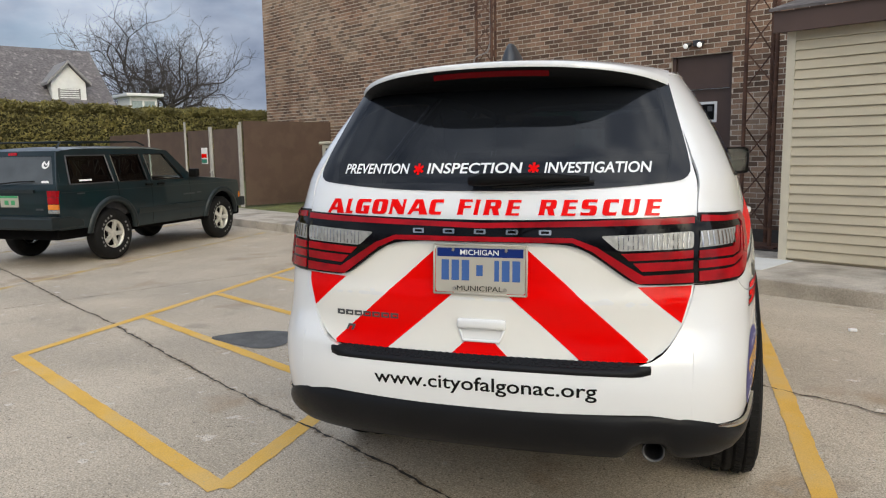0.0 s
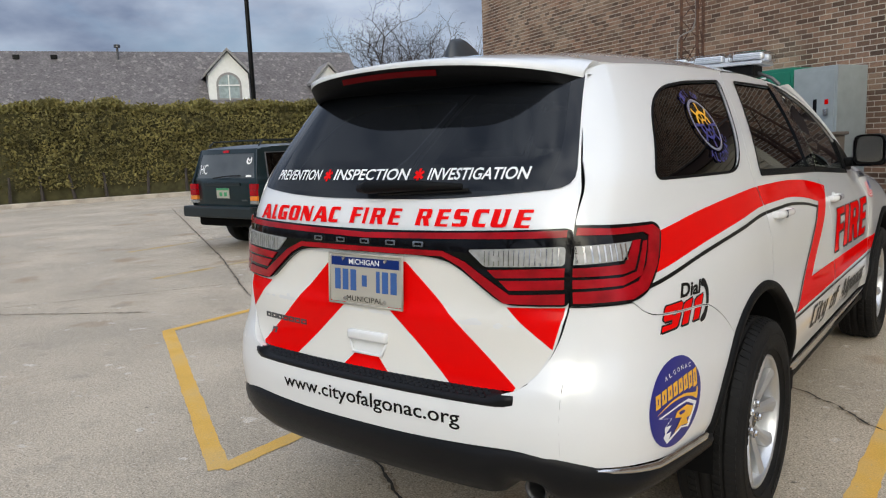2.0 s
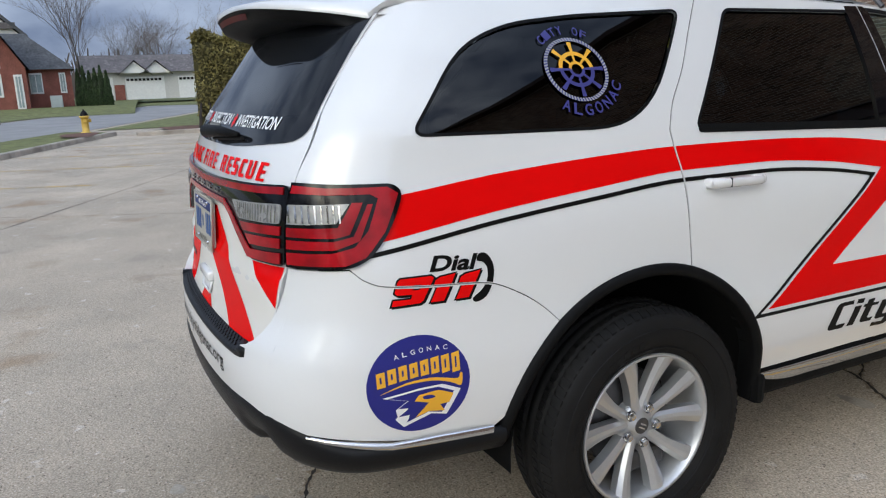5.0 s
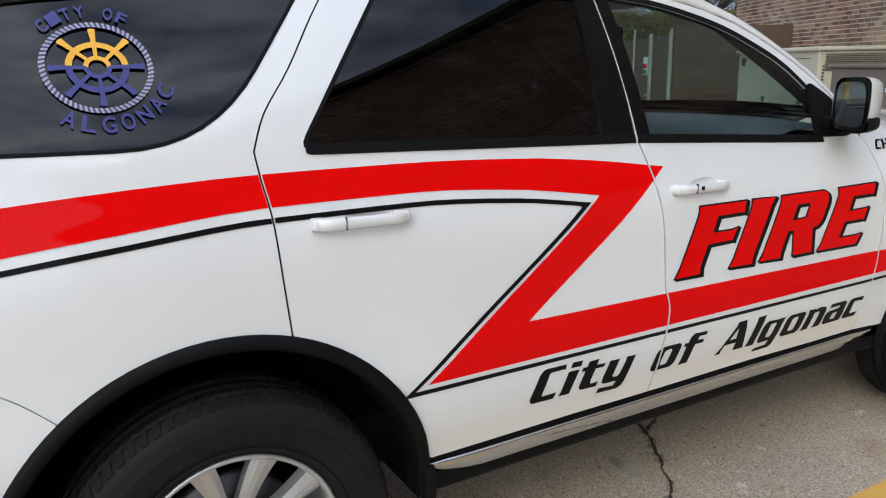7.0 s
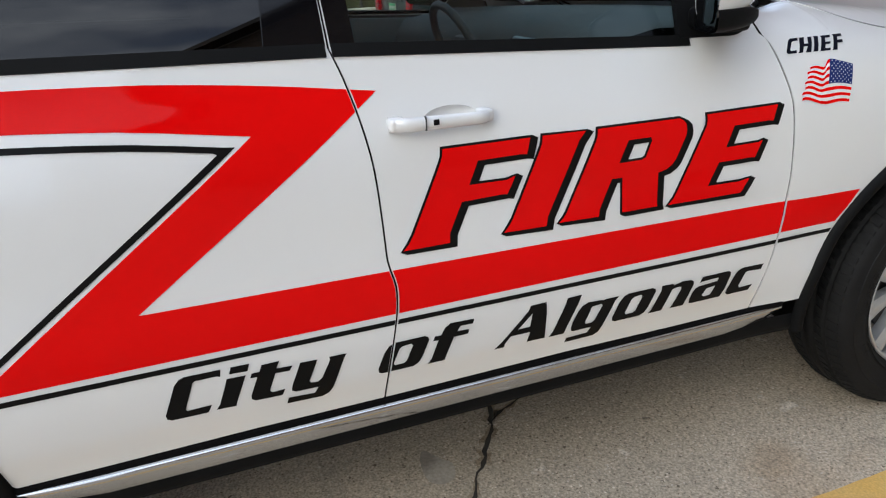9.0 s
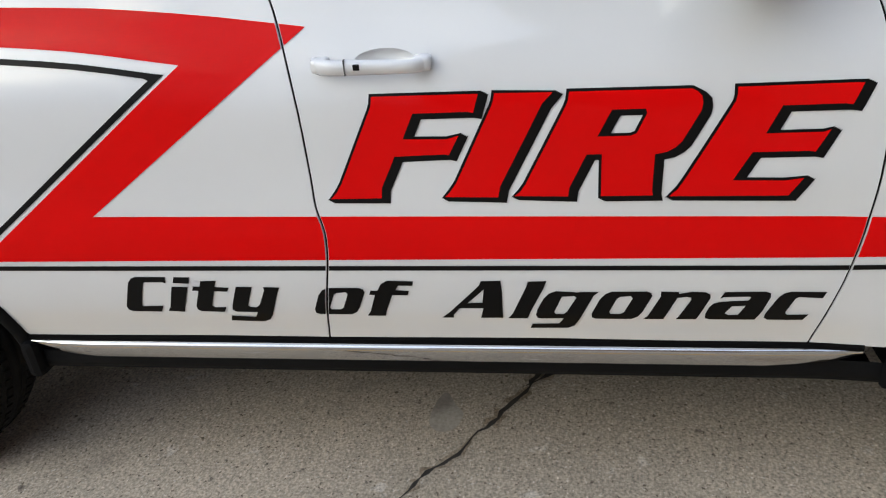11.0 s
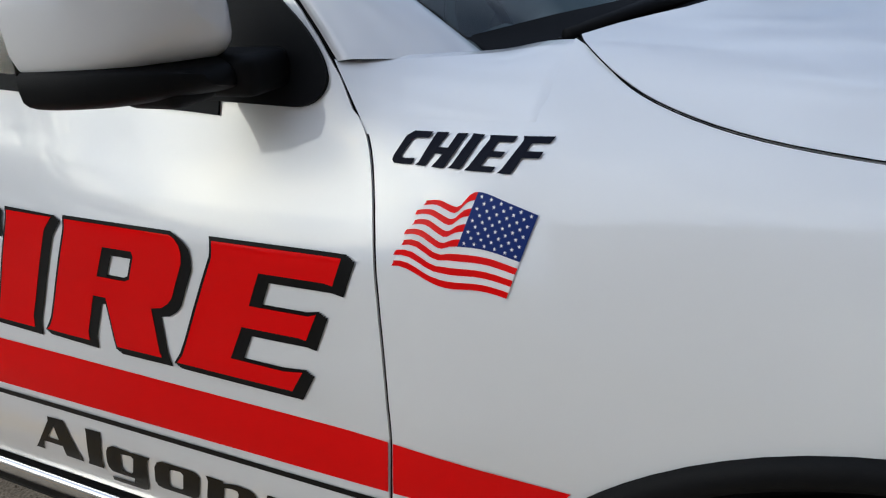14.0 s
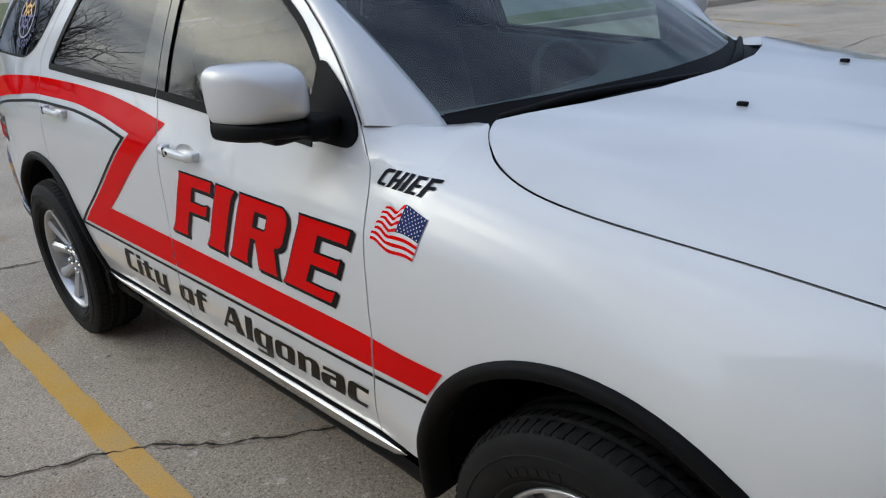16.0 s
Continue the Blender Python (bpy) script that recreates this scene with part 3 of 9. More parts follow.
tagged(link("roof_slab", bm, BROWN), "flat roof of the brick building", "roof", "", "structure")
BL, BH, JT = 0.199, 0.0645, 0.014


def brick_mesh(length):
    bm = bmesh.new()
    box(bm, 0, 0, 0, length, 0.030, BH, 0.0)
    bmesh.ops.bevel(bm, geom=[e for e in bm.edges if all(v.co.y < 0 for v in e.verts)], offset=0.003, segments=1, affect="EDGES")
    me = bpy.data.meshes.new("brick")
    bm.to_mesh(me)
    bm.free()
    me.materials.append(BRICKP)
    return me


full = brick_mesh(BL)
near = []
V3, F3 = [], []
rnd = random.Random(11)


def add_box(c, half, ax):
    k = len(V3)
    for sx, sy, sz in ((-1, -1, -1), (1, -1, -1), (1, -1, 1), (-1, -1, 1), (-1, 1, -1), (1, 1, -1), (1, 1, 1), (-1, 1, 1)):
        V3.append(c + ax[0] * (sx * half[0]) + ax[1] * (sy * half[1]) + ax[2] * (sz * half[2]))
    for f in ((0, 1, 2, 3), (1, 5, 6, 2), (4, 0, 3, 7), (3, 2, 6, 7), (4, 5, 1, 0)):
        F3.append([k + i for i in f])


Z3 = Vector((0, 0, 1))
for course in range(int((H - 0.2) / (BH + JT))):
    z = 0.16 + course * (BH + JT) + BH / 2
    u = UL + (0.0 if course % 2 else -(BL + JT) / 2)
    while u < UR - 0.1:
        a, b = max(u, UL), u + BL
        u += BL + JT
        if z < door_top_z + 0.03 and b > door_u0 and a < door_u1:
            if a < door_u0 - 0.04:
                b = door_u0
            elif b > door_u1 + 0.04:
                a = door_u1
            else:
                continue
        if b - a < 0.04:
            continue
        c = (a + b) / 2
        proud = rnd.uniform(0.0, 0.003)
        if len(near) < 300 and -3.2 < c < 0.55 and 2.2 < z < 4.1 and abs(b - a - BL) < 0.001:
            near.append((c, z, proud))
            continue
        add_box(UV(c, WALLV - 0.001 - proud, z), ((b - a) / 2, 0.015, BH / 2), (UD, VD, Z3))
for course in range(int((H - 0.2) / (BH + JT))):
    z = 0.16 + course * (BH + JT) + BH / 2
    v = WALLV + (0.0 if course % 2 else -(BL + JT) / 2)
    while v < WALLV + 3:
        a, b = max(v, WALLV), v + BL
        v += BL + JT
        if b - a > 0.04:
            add_box(UV(UL - 0.0, (a + b) / 2, z), ((b - a) / 2, 0.005, BH / 2), (-VD, UD, Z3))
me = bpy.data.meshes.new("bricks")
me.from_pydata(V3, [], F3)
me.materials.append(BRICK)
ob = tagged(new("brick_courses", me), kind="stuff")
ob.parent = wall
for c, z, p in near:
    ob = new("brick", full)
    ob.parent = wall
    ob.matrix_local = UM @ Matrix.Translation((c, WALLV - 0.001 - p, z))

# steel door with a panel above
door = tagged(empty("door_1"), "dark brown steel door with a panel above", "door", kind="structure")
slab("door_frame", door_u0, door_u0 + 0.06, WALLV + 0.03, WALLV + 0.13, SW, door_top_z, BROWN, parent=door, bevel=0.004)
slab("door_frame", door_u1 - 0.06, door_u1, WALLV + 0.03, WALLV + 0.13, SW, door_top_z, BROWN, parent=door, bevel=0.004)
slab("transom_panel", door_u0 + 0.06, door_u1 - 0.06, WALLV + 0.07, WALLV + 0.12, 2.36, door_top_z, BROWN, parent=door, bevel=0.004)
slab("door_frame", door_u0 + 0.06, door_u1 - 0.06, WALLV + 0.03, WALLV + 0.13, 2.30, 2.36, BROWN, parent=door, bevel=0.004)
slab("door_leaf", door_u0 + 0.065, door_u1 - 0.065, WALLV + 0.085, WALLV + 0.125, SW + 0.01, 2.295, BROWN, parent=door, bevel=0.004)
slab("lock_plate", door_u0 + 0.10, door_u0 + 0.22, WALLV + 0.072, WALLV + 0.084, 1.42, 1.56, STEEL, parent=door, bevel=0.003)
sign = slab("notice", -1.40, -1.07, WALLV + 0.070, WALLV + 0.084, 1.78, 2.10, WHITEV, "white framed notice on the brown door", "sign", bevel=0.004)
slab("notice_print", -1.36, -1.11, WALLV + 0.066, WALLV + 0.069, 1.82, 2.06, BLACKV, parent=sign)
slab("notice_print", -1.34, -1.24, WALLV + 0.063, WALLV + 0.065, 1.84, 1.93, WHITEV, parent=sign)
slab("notice_print", -1.22, -1.14, WALLV + 0.063, WALLV + 0.065, 1.95, 2.03, STEEL, parent=sign)
lampm = mat("lamp_bulb", (0.9, 0.9, 0.85), 0.3, emit=((1.0, 0.97, 0.9), 0.8))
lamp = tagged(empty("security_light"), "twin head security light mounted on the brick wall", "lamp")
bm = bmesh.new()
box(bm, -1.38, WALLV - 0.04, 3.0, 0.10, 0.06, 0.09, 0.01)
bm.transform(UM)
link("base", bm, STEEL, lamp)
for du in (-0.10, 0.10):
    bm = bmesh.new()
    cyl(bm, (-1.38 + du, WALLV - 0.03, 3.0), (-1.38 + du * 1.15, WALLV - 0.17, 2.955), 0.028, 0.046, 16)
    bm.transform(UM)
    link("lamp_head", bm, STEEL, lamp, "", True)
    bm = bmesh.new()
    cyl(bm, (-1.38 + du * 1.15, WALLV - 0.17, 2.955), (-1.38 + du * 1.17, WALLV - 0.185, 2.95), 0.041, 0.03, 16)
    bm.transform(UM)
    link("bulb", bm, lampm, lamp, "lit round lamp glass", True)


def mast(u, v, top, label):
    """A rusty three-legged lattice mast."""
    th = tagged(empty("lattice_mast"), label, "mast", "lattice masts at the wall")
    legs = [Vector((u, v - 0.05, 0)), Vector((u + 0.36, v - 0.02, 0)), Vector((u + 0.18, v + 0.28, 0))]
    for p in legs:
        bm = bmesh.new()
        tube(bm, [(p.x, p.y, SW), (p.x, p.y, top)], 0.026, 8)
        bm.transform(UM)
        link("leg", bm, RUST, th)
    z, k = 0.35, 0
    while z < top - 0.9:
        for a in range(3):
            p, q = legs[a], legs[(a + 1) % 3]
            bm = bmesh.new()
            s, e = (p, q) if (k + a) % 2 else (q, p)
            tube(bm, [(s.x, s.y, z), (e.x, e.y, z + 0.44)], 0.009, 5)
            tube(bm, [(e.x, e.y, z + 0.44), (s.x, s.y, z + 0.88)], 0.009, 5)
            bm.transform(UM)
            link("brace", bm, RUST, th)
        z += 0.88
        k += 1
    bm = bmesh.new()
    box(bm, u + 0.18, v + 0.07, SW + 0.02, 0.6, 0.5, 0.03, 0.005)
    bm.transform(UM)
    link("base_plate", bm, RUST, th)
    return th


mast(0.32, 2.25, 8.6, "rusty brown steel lattice mast standing beside the shed")
m1 = mast(-5.55, 3.62, 8.6, "rusty brown steel lattice mast standing against the wall")
bm = bmesh.new()
tube(bm, [(-5.62, 3.55, SW), (-5.62, 3.55, 3.05), (-5.55, 3.55, 3.15), (-5.30, 3.60, 3.22), (-5.22, 3.6, 3.4), (-5.22, 3.6, 8.5)], 0.014, 8)
bm.transform(UM)
link("conduit", bm, mat("grey_conduit", (0.35, 0.33, 0.31), 0.5, vary=0.1), m1, "thin grey cable conduit")

# beige sided shed with an overhanging roof
shed = tagged(empty("shed"), "beige vinyl sided shed with dark brown fascia", "shed")
S0, S1, SV, SH = 1.13, 5.6, 1.43, 2.62
slab("wall", S0 + 0.02, S1, SV + 0.02, WALLV - 0.25, SW, SH, BEIGE, parent=shed)
slab("corner_post", S0 - 0.01, S0 + 0.085, SV - 0.016, SV + 0.07, SW, SH, BEIGET, parent=shed, bevel=0.006)
for k in range(26):
    z0 = SW + 0.03 + k * 0.1016
    if z0 + 0.1016 > SH + 0.02:
        break
    bm = bmesh.new()
    pr = [(SV + 0.019, z0), (SV - 0.020, z0), (SV - 0.022, z0 + 0.004), (SV - 0.002, z0 + 0.0965), (SV + 0.019, z0 + 0.0965)]
    A = [bm.verts.new((S0 + 0.086, v, z)) for v, z in pr]
    B = [bm.verts.new((S1, v, z)) for v, z in pr]
    for i in range(5):
        bm.faces.new((A[i], A[(i + 1) % 5], B[(i + 1) % 5], B[i]))
    bm.faces.new(A[::-1])
    bm.faces.new(B)
    bmesh.ops.recalc_face_normals(bm, faces=bm.faces[:])
    bm.transform(UM)
    link("siding_board", bm, BEIGE, shed)
    bm = bmesh.new()
    box(bm, S0 + 0.006, (SV + 0.071 + WALLV - 0.25) / 2, z0 + 0.05, 0.02, WALLV - 0.25 - SV - 0.075, 0.0975)
    bm.transform(UM)
    link("siding_board", bm, BEIGE, shed)
slab("fascia", S0 - 0.10, S1 + 0.1, SV - 0.16, SV - 0.12, SH - 0.02, SH + 0.20, BROWN, parent=shed, bevel=0.004)
slab("soffit", S0 - 0.10, S1 + 0.1, SV - 0.119, SV + 0.3, SH + 0.0, SH + 0.02, BROWN, parent=shed)
bm = bmesh.new()
A = [bm.verts.new(p) for p in ((S0 - 0.14, SV - 0.20, SH + 0.20), (S1 + 0.14, SV - 0.20, SH + 0.20), (S1 + 0.14, WALLV - 0.1, SH + 0.95), (S0 - 0.14, WALLV - 0.1, SH + 0.95))]
B = [bm.verts.new(v.co + Vector((0, 0, 0.03))) for v in A]
bm.faces.new(A[::-1])
bm.faces.new(B)
for i in range(4):
    bm.faces.new((A[i], A[(i + 1) % 4], B[(i + 1) % 4], B[i]))
bmesh.ops.recalc_face_normals(bm, faces=bm.faces[:])
bm.transform(UM)
link("roof", bm, SHINGLE, shed, "dark shingle roof")

# electrical cabinets and generator
GREENC = mat("green_cabinet_paint", (0.012, 0.20, 0.125), 0.45, vary=0.08)
GREYC = mat("grey_cabinet_paint", (0.36, 0.40, 0.41), 0.45, vary=0.08)
CREAM = mat("cream_generator_paint", (0.50, 0.46, 0.36), 0.5, vary=0.06, scale=2)
TAUPE = mat("taupe_cabinet_paint", (0.165, 0.140, 0.118), 0.5, vary=0.08, scale=2)
gc = slab("body", -4.13, -3.135, 3.55, WALLV - 0.03, SW, 2.36, GREENC, bevel=0.015)
gc.name = "utility_cabinet"
tagged(gc, "green metal utility cabinet against the brick wall", "cabinet")
slab("door", -4.09, -3.60, 3.535, 3.549, SW + 0.15, 2.30, GREENC, parent=gc, bevel=0.005)
slab("door", -3.585, -3.17, 3.535, 3.549, SW + 0.15, 2.30, GREENC, parent=gc, bevel=0.005)
slab("vent_plate", -3.97, -3.83, 3.525, 3.534, 2.12, 2.23, STEEL, parent=gc, bevel=0.003)
slab("label_plate", -3.74, -3.62, 3.529, 3.534, 2.225, 2.255, WHITEV, parent=gc)
slab("door_handle", -3.64, -3.61, 3.51, 3.534, 1.62, 1.78, CHROME, parent=gc, bevel=0.006)
eb = slab("electrical_box", -3.12, -2.38, 3.55, WALLV - 0.03, SW, 2.32, GREYC, "grey electrical cabinet on the brick wall", "cabinet", "", 0.012)
slab("door", -3.08, -2.42, 3.538, 3.549, SW + 0.12, 2.26, GREYC, parent=eb, bevel=0.004)
slab("handle", -2.56, -2.50, 3.49, 3.537, 1.62, 1.72, CHROME, parent=eb, bevel=0.008)
slab("warning_label", -2.76, -2.70, 3.532, 3.537, 1.56, 1.86, BLACKV, parent=eb)
slab("warning_label", -2.57, -2.51, 3.532, 3.537, 1.78, 1.85, RED, parent=eb)
gen = tagged(empty("generator"), "cream metal standby generator on the concrete pad", "generator")
slab("housing", -8.5, -5.8, 2.0, 3.05, SW + 0.10, 1.56, CREAM, parent=gen, bevel=0.02)
slab("lid", -8.55, -5.75, 1.95, 3.10, 1.56, 1.62, CREAM, parent=gen, bevel=0.025)
slab("base", -8.45, -5.85, 2.05, 3.0, SW, SW + 0.10, STEEL, parent=gen)
for k in range(9):
    slab("louvre", -5.80, -5.785, 2.10, 2.98, 1.30 + k * 0.026, 1.312 + k * 0.026, STEEL, parent=gen)
for k in range(22):
    slab("louvre", -5.80, -5.785, 2.06, 2.09, 0.40 + k * 0.045, 0.42 + k * 0.045, STEEL, parent=gen)
slab("door_seam", -8.2, -6.0, 1.992, 1.999, 1.46, 1.468, STEEL, parent=gen)
for u in (-6.95, -6.85):
    slab("latch", u, u + 0.05, 1.985, 1.999, 1.16, 1.30, STEEL, parent=gen, bevel=0.004)
slab("maker_mark", -8.36, -8.22, 1.993, 1.999, 1.36, 1.48, BLACKV, parent=gen)
for u in (-7.45, -6.25):
    bm = bmesh.new()
    cyl(bm, (u, 2.0, 0.85), (u, 1.985, 0.85), 0.045, 0.045, 16)
    bm.transform(UM)
    link("round_lock", bm, STEEL, gen)
tc = tagged(empty("transformer"), "taupe metal transformer cabinet on the concrete pad", "cabinet")
slab("housing", -4.1, -1.3, 1.30, 2.35, SW, 1.36, TAUPE, parent=tc, bevel=0.02)
slab("lid", -4.13, -1.27, 1.27, 2.38, 1.36, 1.40, TAUPE, parent=tc, bevel=0.012)
slab("label_plate", -3.62, -3.50, 1.288, 1.299, 0.95, 1.15, GREYC, parent=tc)
slab("label_plate", -3.0, -2.86, 1.288, 1.299, 1.12, 1.16, WHITEV, parent=tc)
slab("door_seam", -2.42, -2.412, 1.292, 1.299, SW, 1.35, DARK, parent=tc)

# sheet fence round a yard at the building's end
fence = tagged(empty("fence"), "brown sheet fence with pale gate posts", "fence")
POST = mat("galvanised_post", (0.40, 0.385, 0.36), 0.5, 0.4, vary=0.1)
slab("panel", -11.30, -11.26, 1.75, WALLV - 0.02, SW + 0.04, 2.14, FENCEM, parent=fence)
for u0, u1 in ((-12.75, -11.42), (-14.15, -12.85)):
    slab("gate_panel", u0 + 0.05, u1 - 0.03, 1.72, 1.75, SW + 0.1, 1.98, FENCEM, parent=fence)
slab("panel", -19.5, -14.3, 1.72, 1.76, SW + 0.05, 1.98, FENCEM, parent=fence)
for u, top in ((-11.32, 2.12), (-11.40, 2.05), (-12.76, 2.05), (-12.84, 2.05), (-14.2, 2.22), (-16.5, 2.1)):
    bm = bmesh.new()
    tube(bm, [(u, 1.70, SW), (u, 1.70, top)], 0.032, 8)
    bm.transform(UM)
    link("post", bm, POST, fence)
bm = bmesh.new()
tube(bm, [(-12.84, 1.66, 0.95), (-12.70, 1.63, 0.95), (-12.62, 1.63, 1.0)], 0.02, 6)
tube(bm, [(-12.95, 1.66, 0.70), (-12.62, 1.63, 0.70)], 0.02, 6)
bm.transform(UM)
link("latch", bm, POST, fence)
ns = slab("notice", -13.32, -13.02, 1.69, 1.71, 1.15, 1.55, WHITEV, "small white and red notice on the gate", "sign")
slab("notice_print", -13.30, -13.04, 1.682, 1.689, 1.30, 1.40, RED, parent=ns)
slab("notice_print", -13.30, -13.04, 1.682, 1.689, 1.17, 1.27, GREENC, parent=ns)

# ---------------------------------------------------------------- the white fire vehicle: body surfaces
# x to its right, y ahead from the rear axle, z up
suv = tagged(empty("suv"), "white fire department SUV with red stripes and lettering, parked", "car")
AXLE, HUB = 3.042, 0.385

side_low = curve([(0.26, 0.870), (0.34, 0.886), (0.46, 0.902), (0.56, 0.925), (0.64, 0.934), (0.72, 0.936), (0.80, 0.929), (0.88, 0.923), (0.95, 0.920), (1.03, 0.914), (1.09, 0.902), (1.14, 0.886), (1.19, 0.867), (1.264, 0.842)])
front_top = [(1.10, 0.905), (1.165, 0.865), (1.222, 0.780), (1.255, 0.690), (1.275, 0.45), (1.285, 0.0)]
fender_w = curve([(0.26, 0.885), (0.34, 0.905), (0.46, 0.918), (0.56, 0.930), (0.64, 0.930), (0.74, 0.940), (0.84, 0.945), (0.95, 0.940), (1.03, 0.928)] + front_top[:4])
hood_z = curve([(0.0, 1.285), (0.45, 1.275), (0.69, 1.255), (0.78, 1.222), (0.865, 1.165), (0.905, 1.10)])
roof_z = curve([(-1.05, 1.712), (-0.6, 1.744), (0.0, 1.766), (0.6, 1.772), (1.2, 1.757), (1.6, 1.727), (1.85, 1.70)])
crown = curve([(-1.05, 0.0), (-0.6, 0.008), (-0.3, 0.026), (0.0, 0.036), (0.8, 0.042), (1.4, 0.040), (1.6, 0.03), (1.85, 0.0)])
body_rear = curve([(0.30, -1.03), (0.42, -1.12), (0.55, -1.182), (0.66, -1.191), (0.75, -1.180), (0.86, -1.132), (1.0, -1.112), (1.15, -1.108), (1.22, -1.097), (1.28, -1.072), (1.31, -1.058), (1.385, -1.014), (1.52, -0.915), (1.66, -0.81), (1.72, -0.76)])
gate_rear = curve([(0.72, -1.156), (0.76, -1.146), (0.80, -1.137), (0.87, -1.129), (0.95, -1.128), (1.0, -1.113), (1.10, -1.108), (1.20, -1.099), (1.28, -1.072), (1.31, -1.058), (1.385, -1.014), (1.52, -0.915), (1.66, -0.81), (1.72, -0.76)])


CROWN = 0.10  # plan curve of the tail


def belt(y):
    y = min(max(y, -1.2), 2.1)
    return 1.31 - 0.035 * y - 0.007 * y * y


def roof_edge(y):
    return roof_z(min(y, 1.6)) - 0.055


def drop(y):
    t = max(0.0, y - 2.6)
    return 0.139 * t + 0.25 * max(0.0, y - 3.5) ** 2


def smoothstep(x, a, b):
    t = min(max((x - a) / (b - a), 0.0), 1.0)
    return t * t * (3 - 2 * t)


def taper(y):
    k = 1.0 - 0.060 * (min(y, 0.0) / 0.75) ** 2
    q = min(max((y - 3.17) / 0.75, 0.0), 0.999)
    return k * (1 - q ** 3) ** (1 / 3)


def side_x(y, z, rear=body_rear):
    zb = belt(y)
    if z < zb:
        zz = z if z < 0.9 else 0.9 + (z - 0.9) * (1.264 - 0.9) / (zb - 0.9)
        door = side_low(zz) + 0.010 * smoothstep(y, 1.5, 2.3) * smoothstep(z, 0.76, 0.86) * (1 - smoothstep(z, 1.02, 1.12))
    else:
        g = min((z - zb) / (roof_edge(y) - zb), 1.1)
        door = 0.842 - 0.152 * g - 0.070 * g * g
    if y > 2.32:
        fend = fender_w(z + drop(y) * smoothstep(z, 0.75, 1.05))
        k = smoothstep(y, 2.32, 2.56)
        door = door * (1 - k) + fend * k
    w, d = door * taper(y) - 0.010 * smoothstep(z, 0.95, 1.1) * (1 - smoothstep(z, 1.2, 1.36)) * smoothstep(-y, 0.1, 0.8), y - rear(z)
    if d > 0.75:
        return w
    x = w
    for _ in range(14):
        q = min(max(1 - (d - CROWN * x * x) / 0.6, 0.0), 0.9995)
        x = 0.5 * x + 0.5 * w * (1 - q ** 6) ** (1 / 6)
    return x


def SIDE(y, z):
    return (side_x(y, z), y, z)


def rear_y(x, z, rear):
    y = rear(z) + 0.05
    base = side_x(0.05, z)
    for _ in range(4):
        w = base * taper(y)
        y = rear(z) + CROWN * x * x + 0.6 * (1 - max(1e-4, 1 - min(abs(x) / w, 0.998) ** 6) ** (1 / 6))
    return y


def GATE(x, z):
    return (x, rear_y(x, z, gate_rear), z)


def ROOF(x, y):
    w = 0.62 * taper(y)
    top = roof_z(y) + crown(y)
    return (x, y, top - (0.055 + crown(y)) * min(abs(x) / w, 1.05) ** 2.6)


def HOOD(x, y):
    ridge = 0.012 * math.exp(-((abs(x) - 0.36) / 0.05) ** 2) * smoothstep(y, 2.9, 3.3)
    return (x, y, hood_z(abs(x) / taper(y)) - drop(y) * (0.5 + 0.5 * smoothstep(abs(x), 0.25, 0.78)) + ridge)


def GLASS_FRONT(x, z):
    t = (z - 1.235) / 0.465
    base, top = 2.78 - 0.62 * x * x, 1.86 - 0.45 * x * x
    return (x, base + (top - base) * t + 0.03 * math.sin(math.pi * min(max(t, 0), 1)), z)


def edge_y(x, z, rear=body_rear):
    """Where the body's side reaches the half width x behind the rear axle."""
    return rear_y(x, z, rear)


ARCH = 0.515


def arch(yc, a0, a1, r=ARCH, n=14):
    return [(yc + r * math.cos(radians(a0 + (a1 - a0) * i / n)), HUB + 0.005 + r * math.sin(radians(a0 + (a1 - a0) * i / n))) for i in range(n + 1)]


HOODLINE = smooth_loop([(0.660, 2.600), (0.690, 2.614), (0.722, 2.638), (0.756, 2.674), (0.785, 2.722), (0.805, 2.787), (0.814, 2.865), (0.814, 2.974), (0.807, 3.092), (0.797, 3.226), (0.786, 3.374), (0.772, 3.50), (0.745, 3.70)], 3, False)
GAP_R = smooth_loop([(0.130, 1.30), (0.136, 1.24), (0.147, 1.16), (0.153, 1.03), (0.164, 0.885)], 4, False)
GAP_RU = smooth_loop([(0.425, 1.71), (0.335, 1.60), (0.245, 1.475), (0.168, 1.38), (0.130, 1.30)], 4, False)
GAP_B = smooth_loop([(1.258, 1.70), (1.260, 1.60), (1.265, 1.40), (1.269, 1.26)], 3, False)[:-1] + smooth_loop([(1.269, 1.26), (1.289, 1.20), (1.309, 1.11), (1.323, 1.01), (1.329, 0.88), (1.331, 0.81), (1.343, 0.755), (1.341, 0.70), (1.333, 0.65), (1.316, 0.56), (1.302, 0.465)], 3, False)
GAP_F = smooth_loop([(2.360, 0.46), (2.381, 0.56), (2.403, 0.66), (2.419, 0.78), (2.424, 0.90), (2.420, 1.03), (2.406, 1.12), (2.390, 1.17), (2.368, 1.20)], 3, False)


SEAM = smooth_loop([(-0.878, 0.975), (-0.842, 0.957), (-0.785, 0.949), (-0.68, 0.942), (-0.58, 0.937), (-0.52, 0.926), (-0.45, 0.892), (-0.39, 0.852), (-0.337, 0.803)], 3, False)


def off(points, d):
    return [(y + d, z) for y, z in points]


CUPS = ((1.364, 1.102), (0.232, 1.132))


def cup_loop(y0, z, grow=0.0):
    return [(y0 + 0.142 + (0.060 + grow) * math.cos(a), z + 0.001 + (0.022 + grow) * math.sin(a)) for a in [2 * math.pi * k / 28 for k in range(28)]]


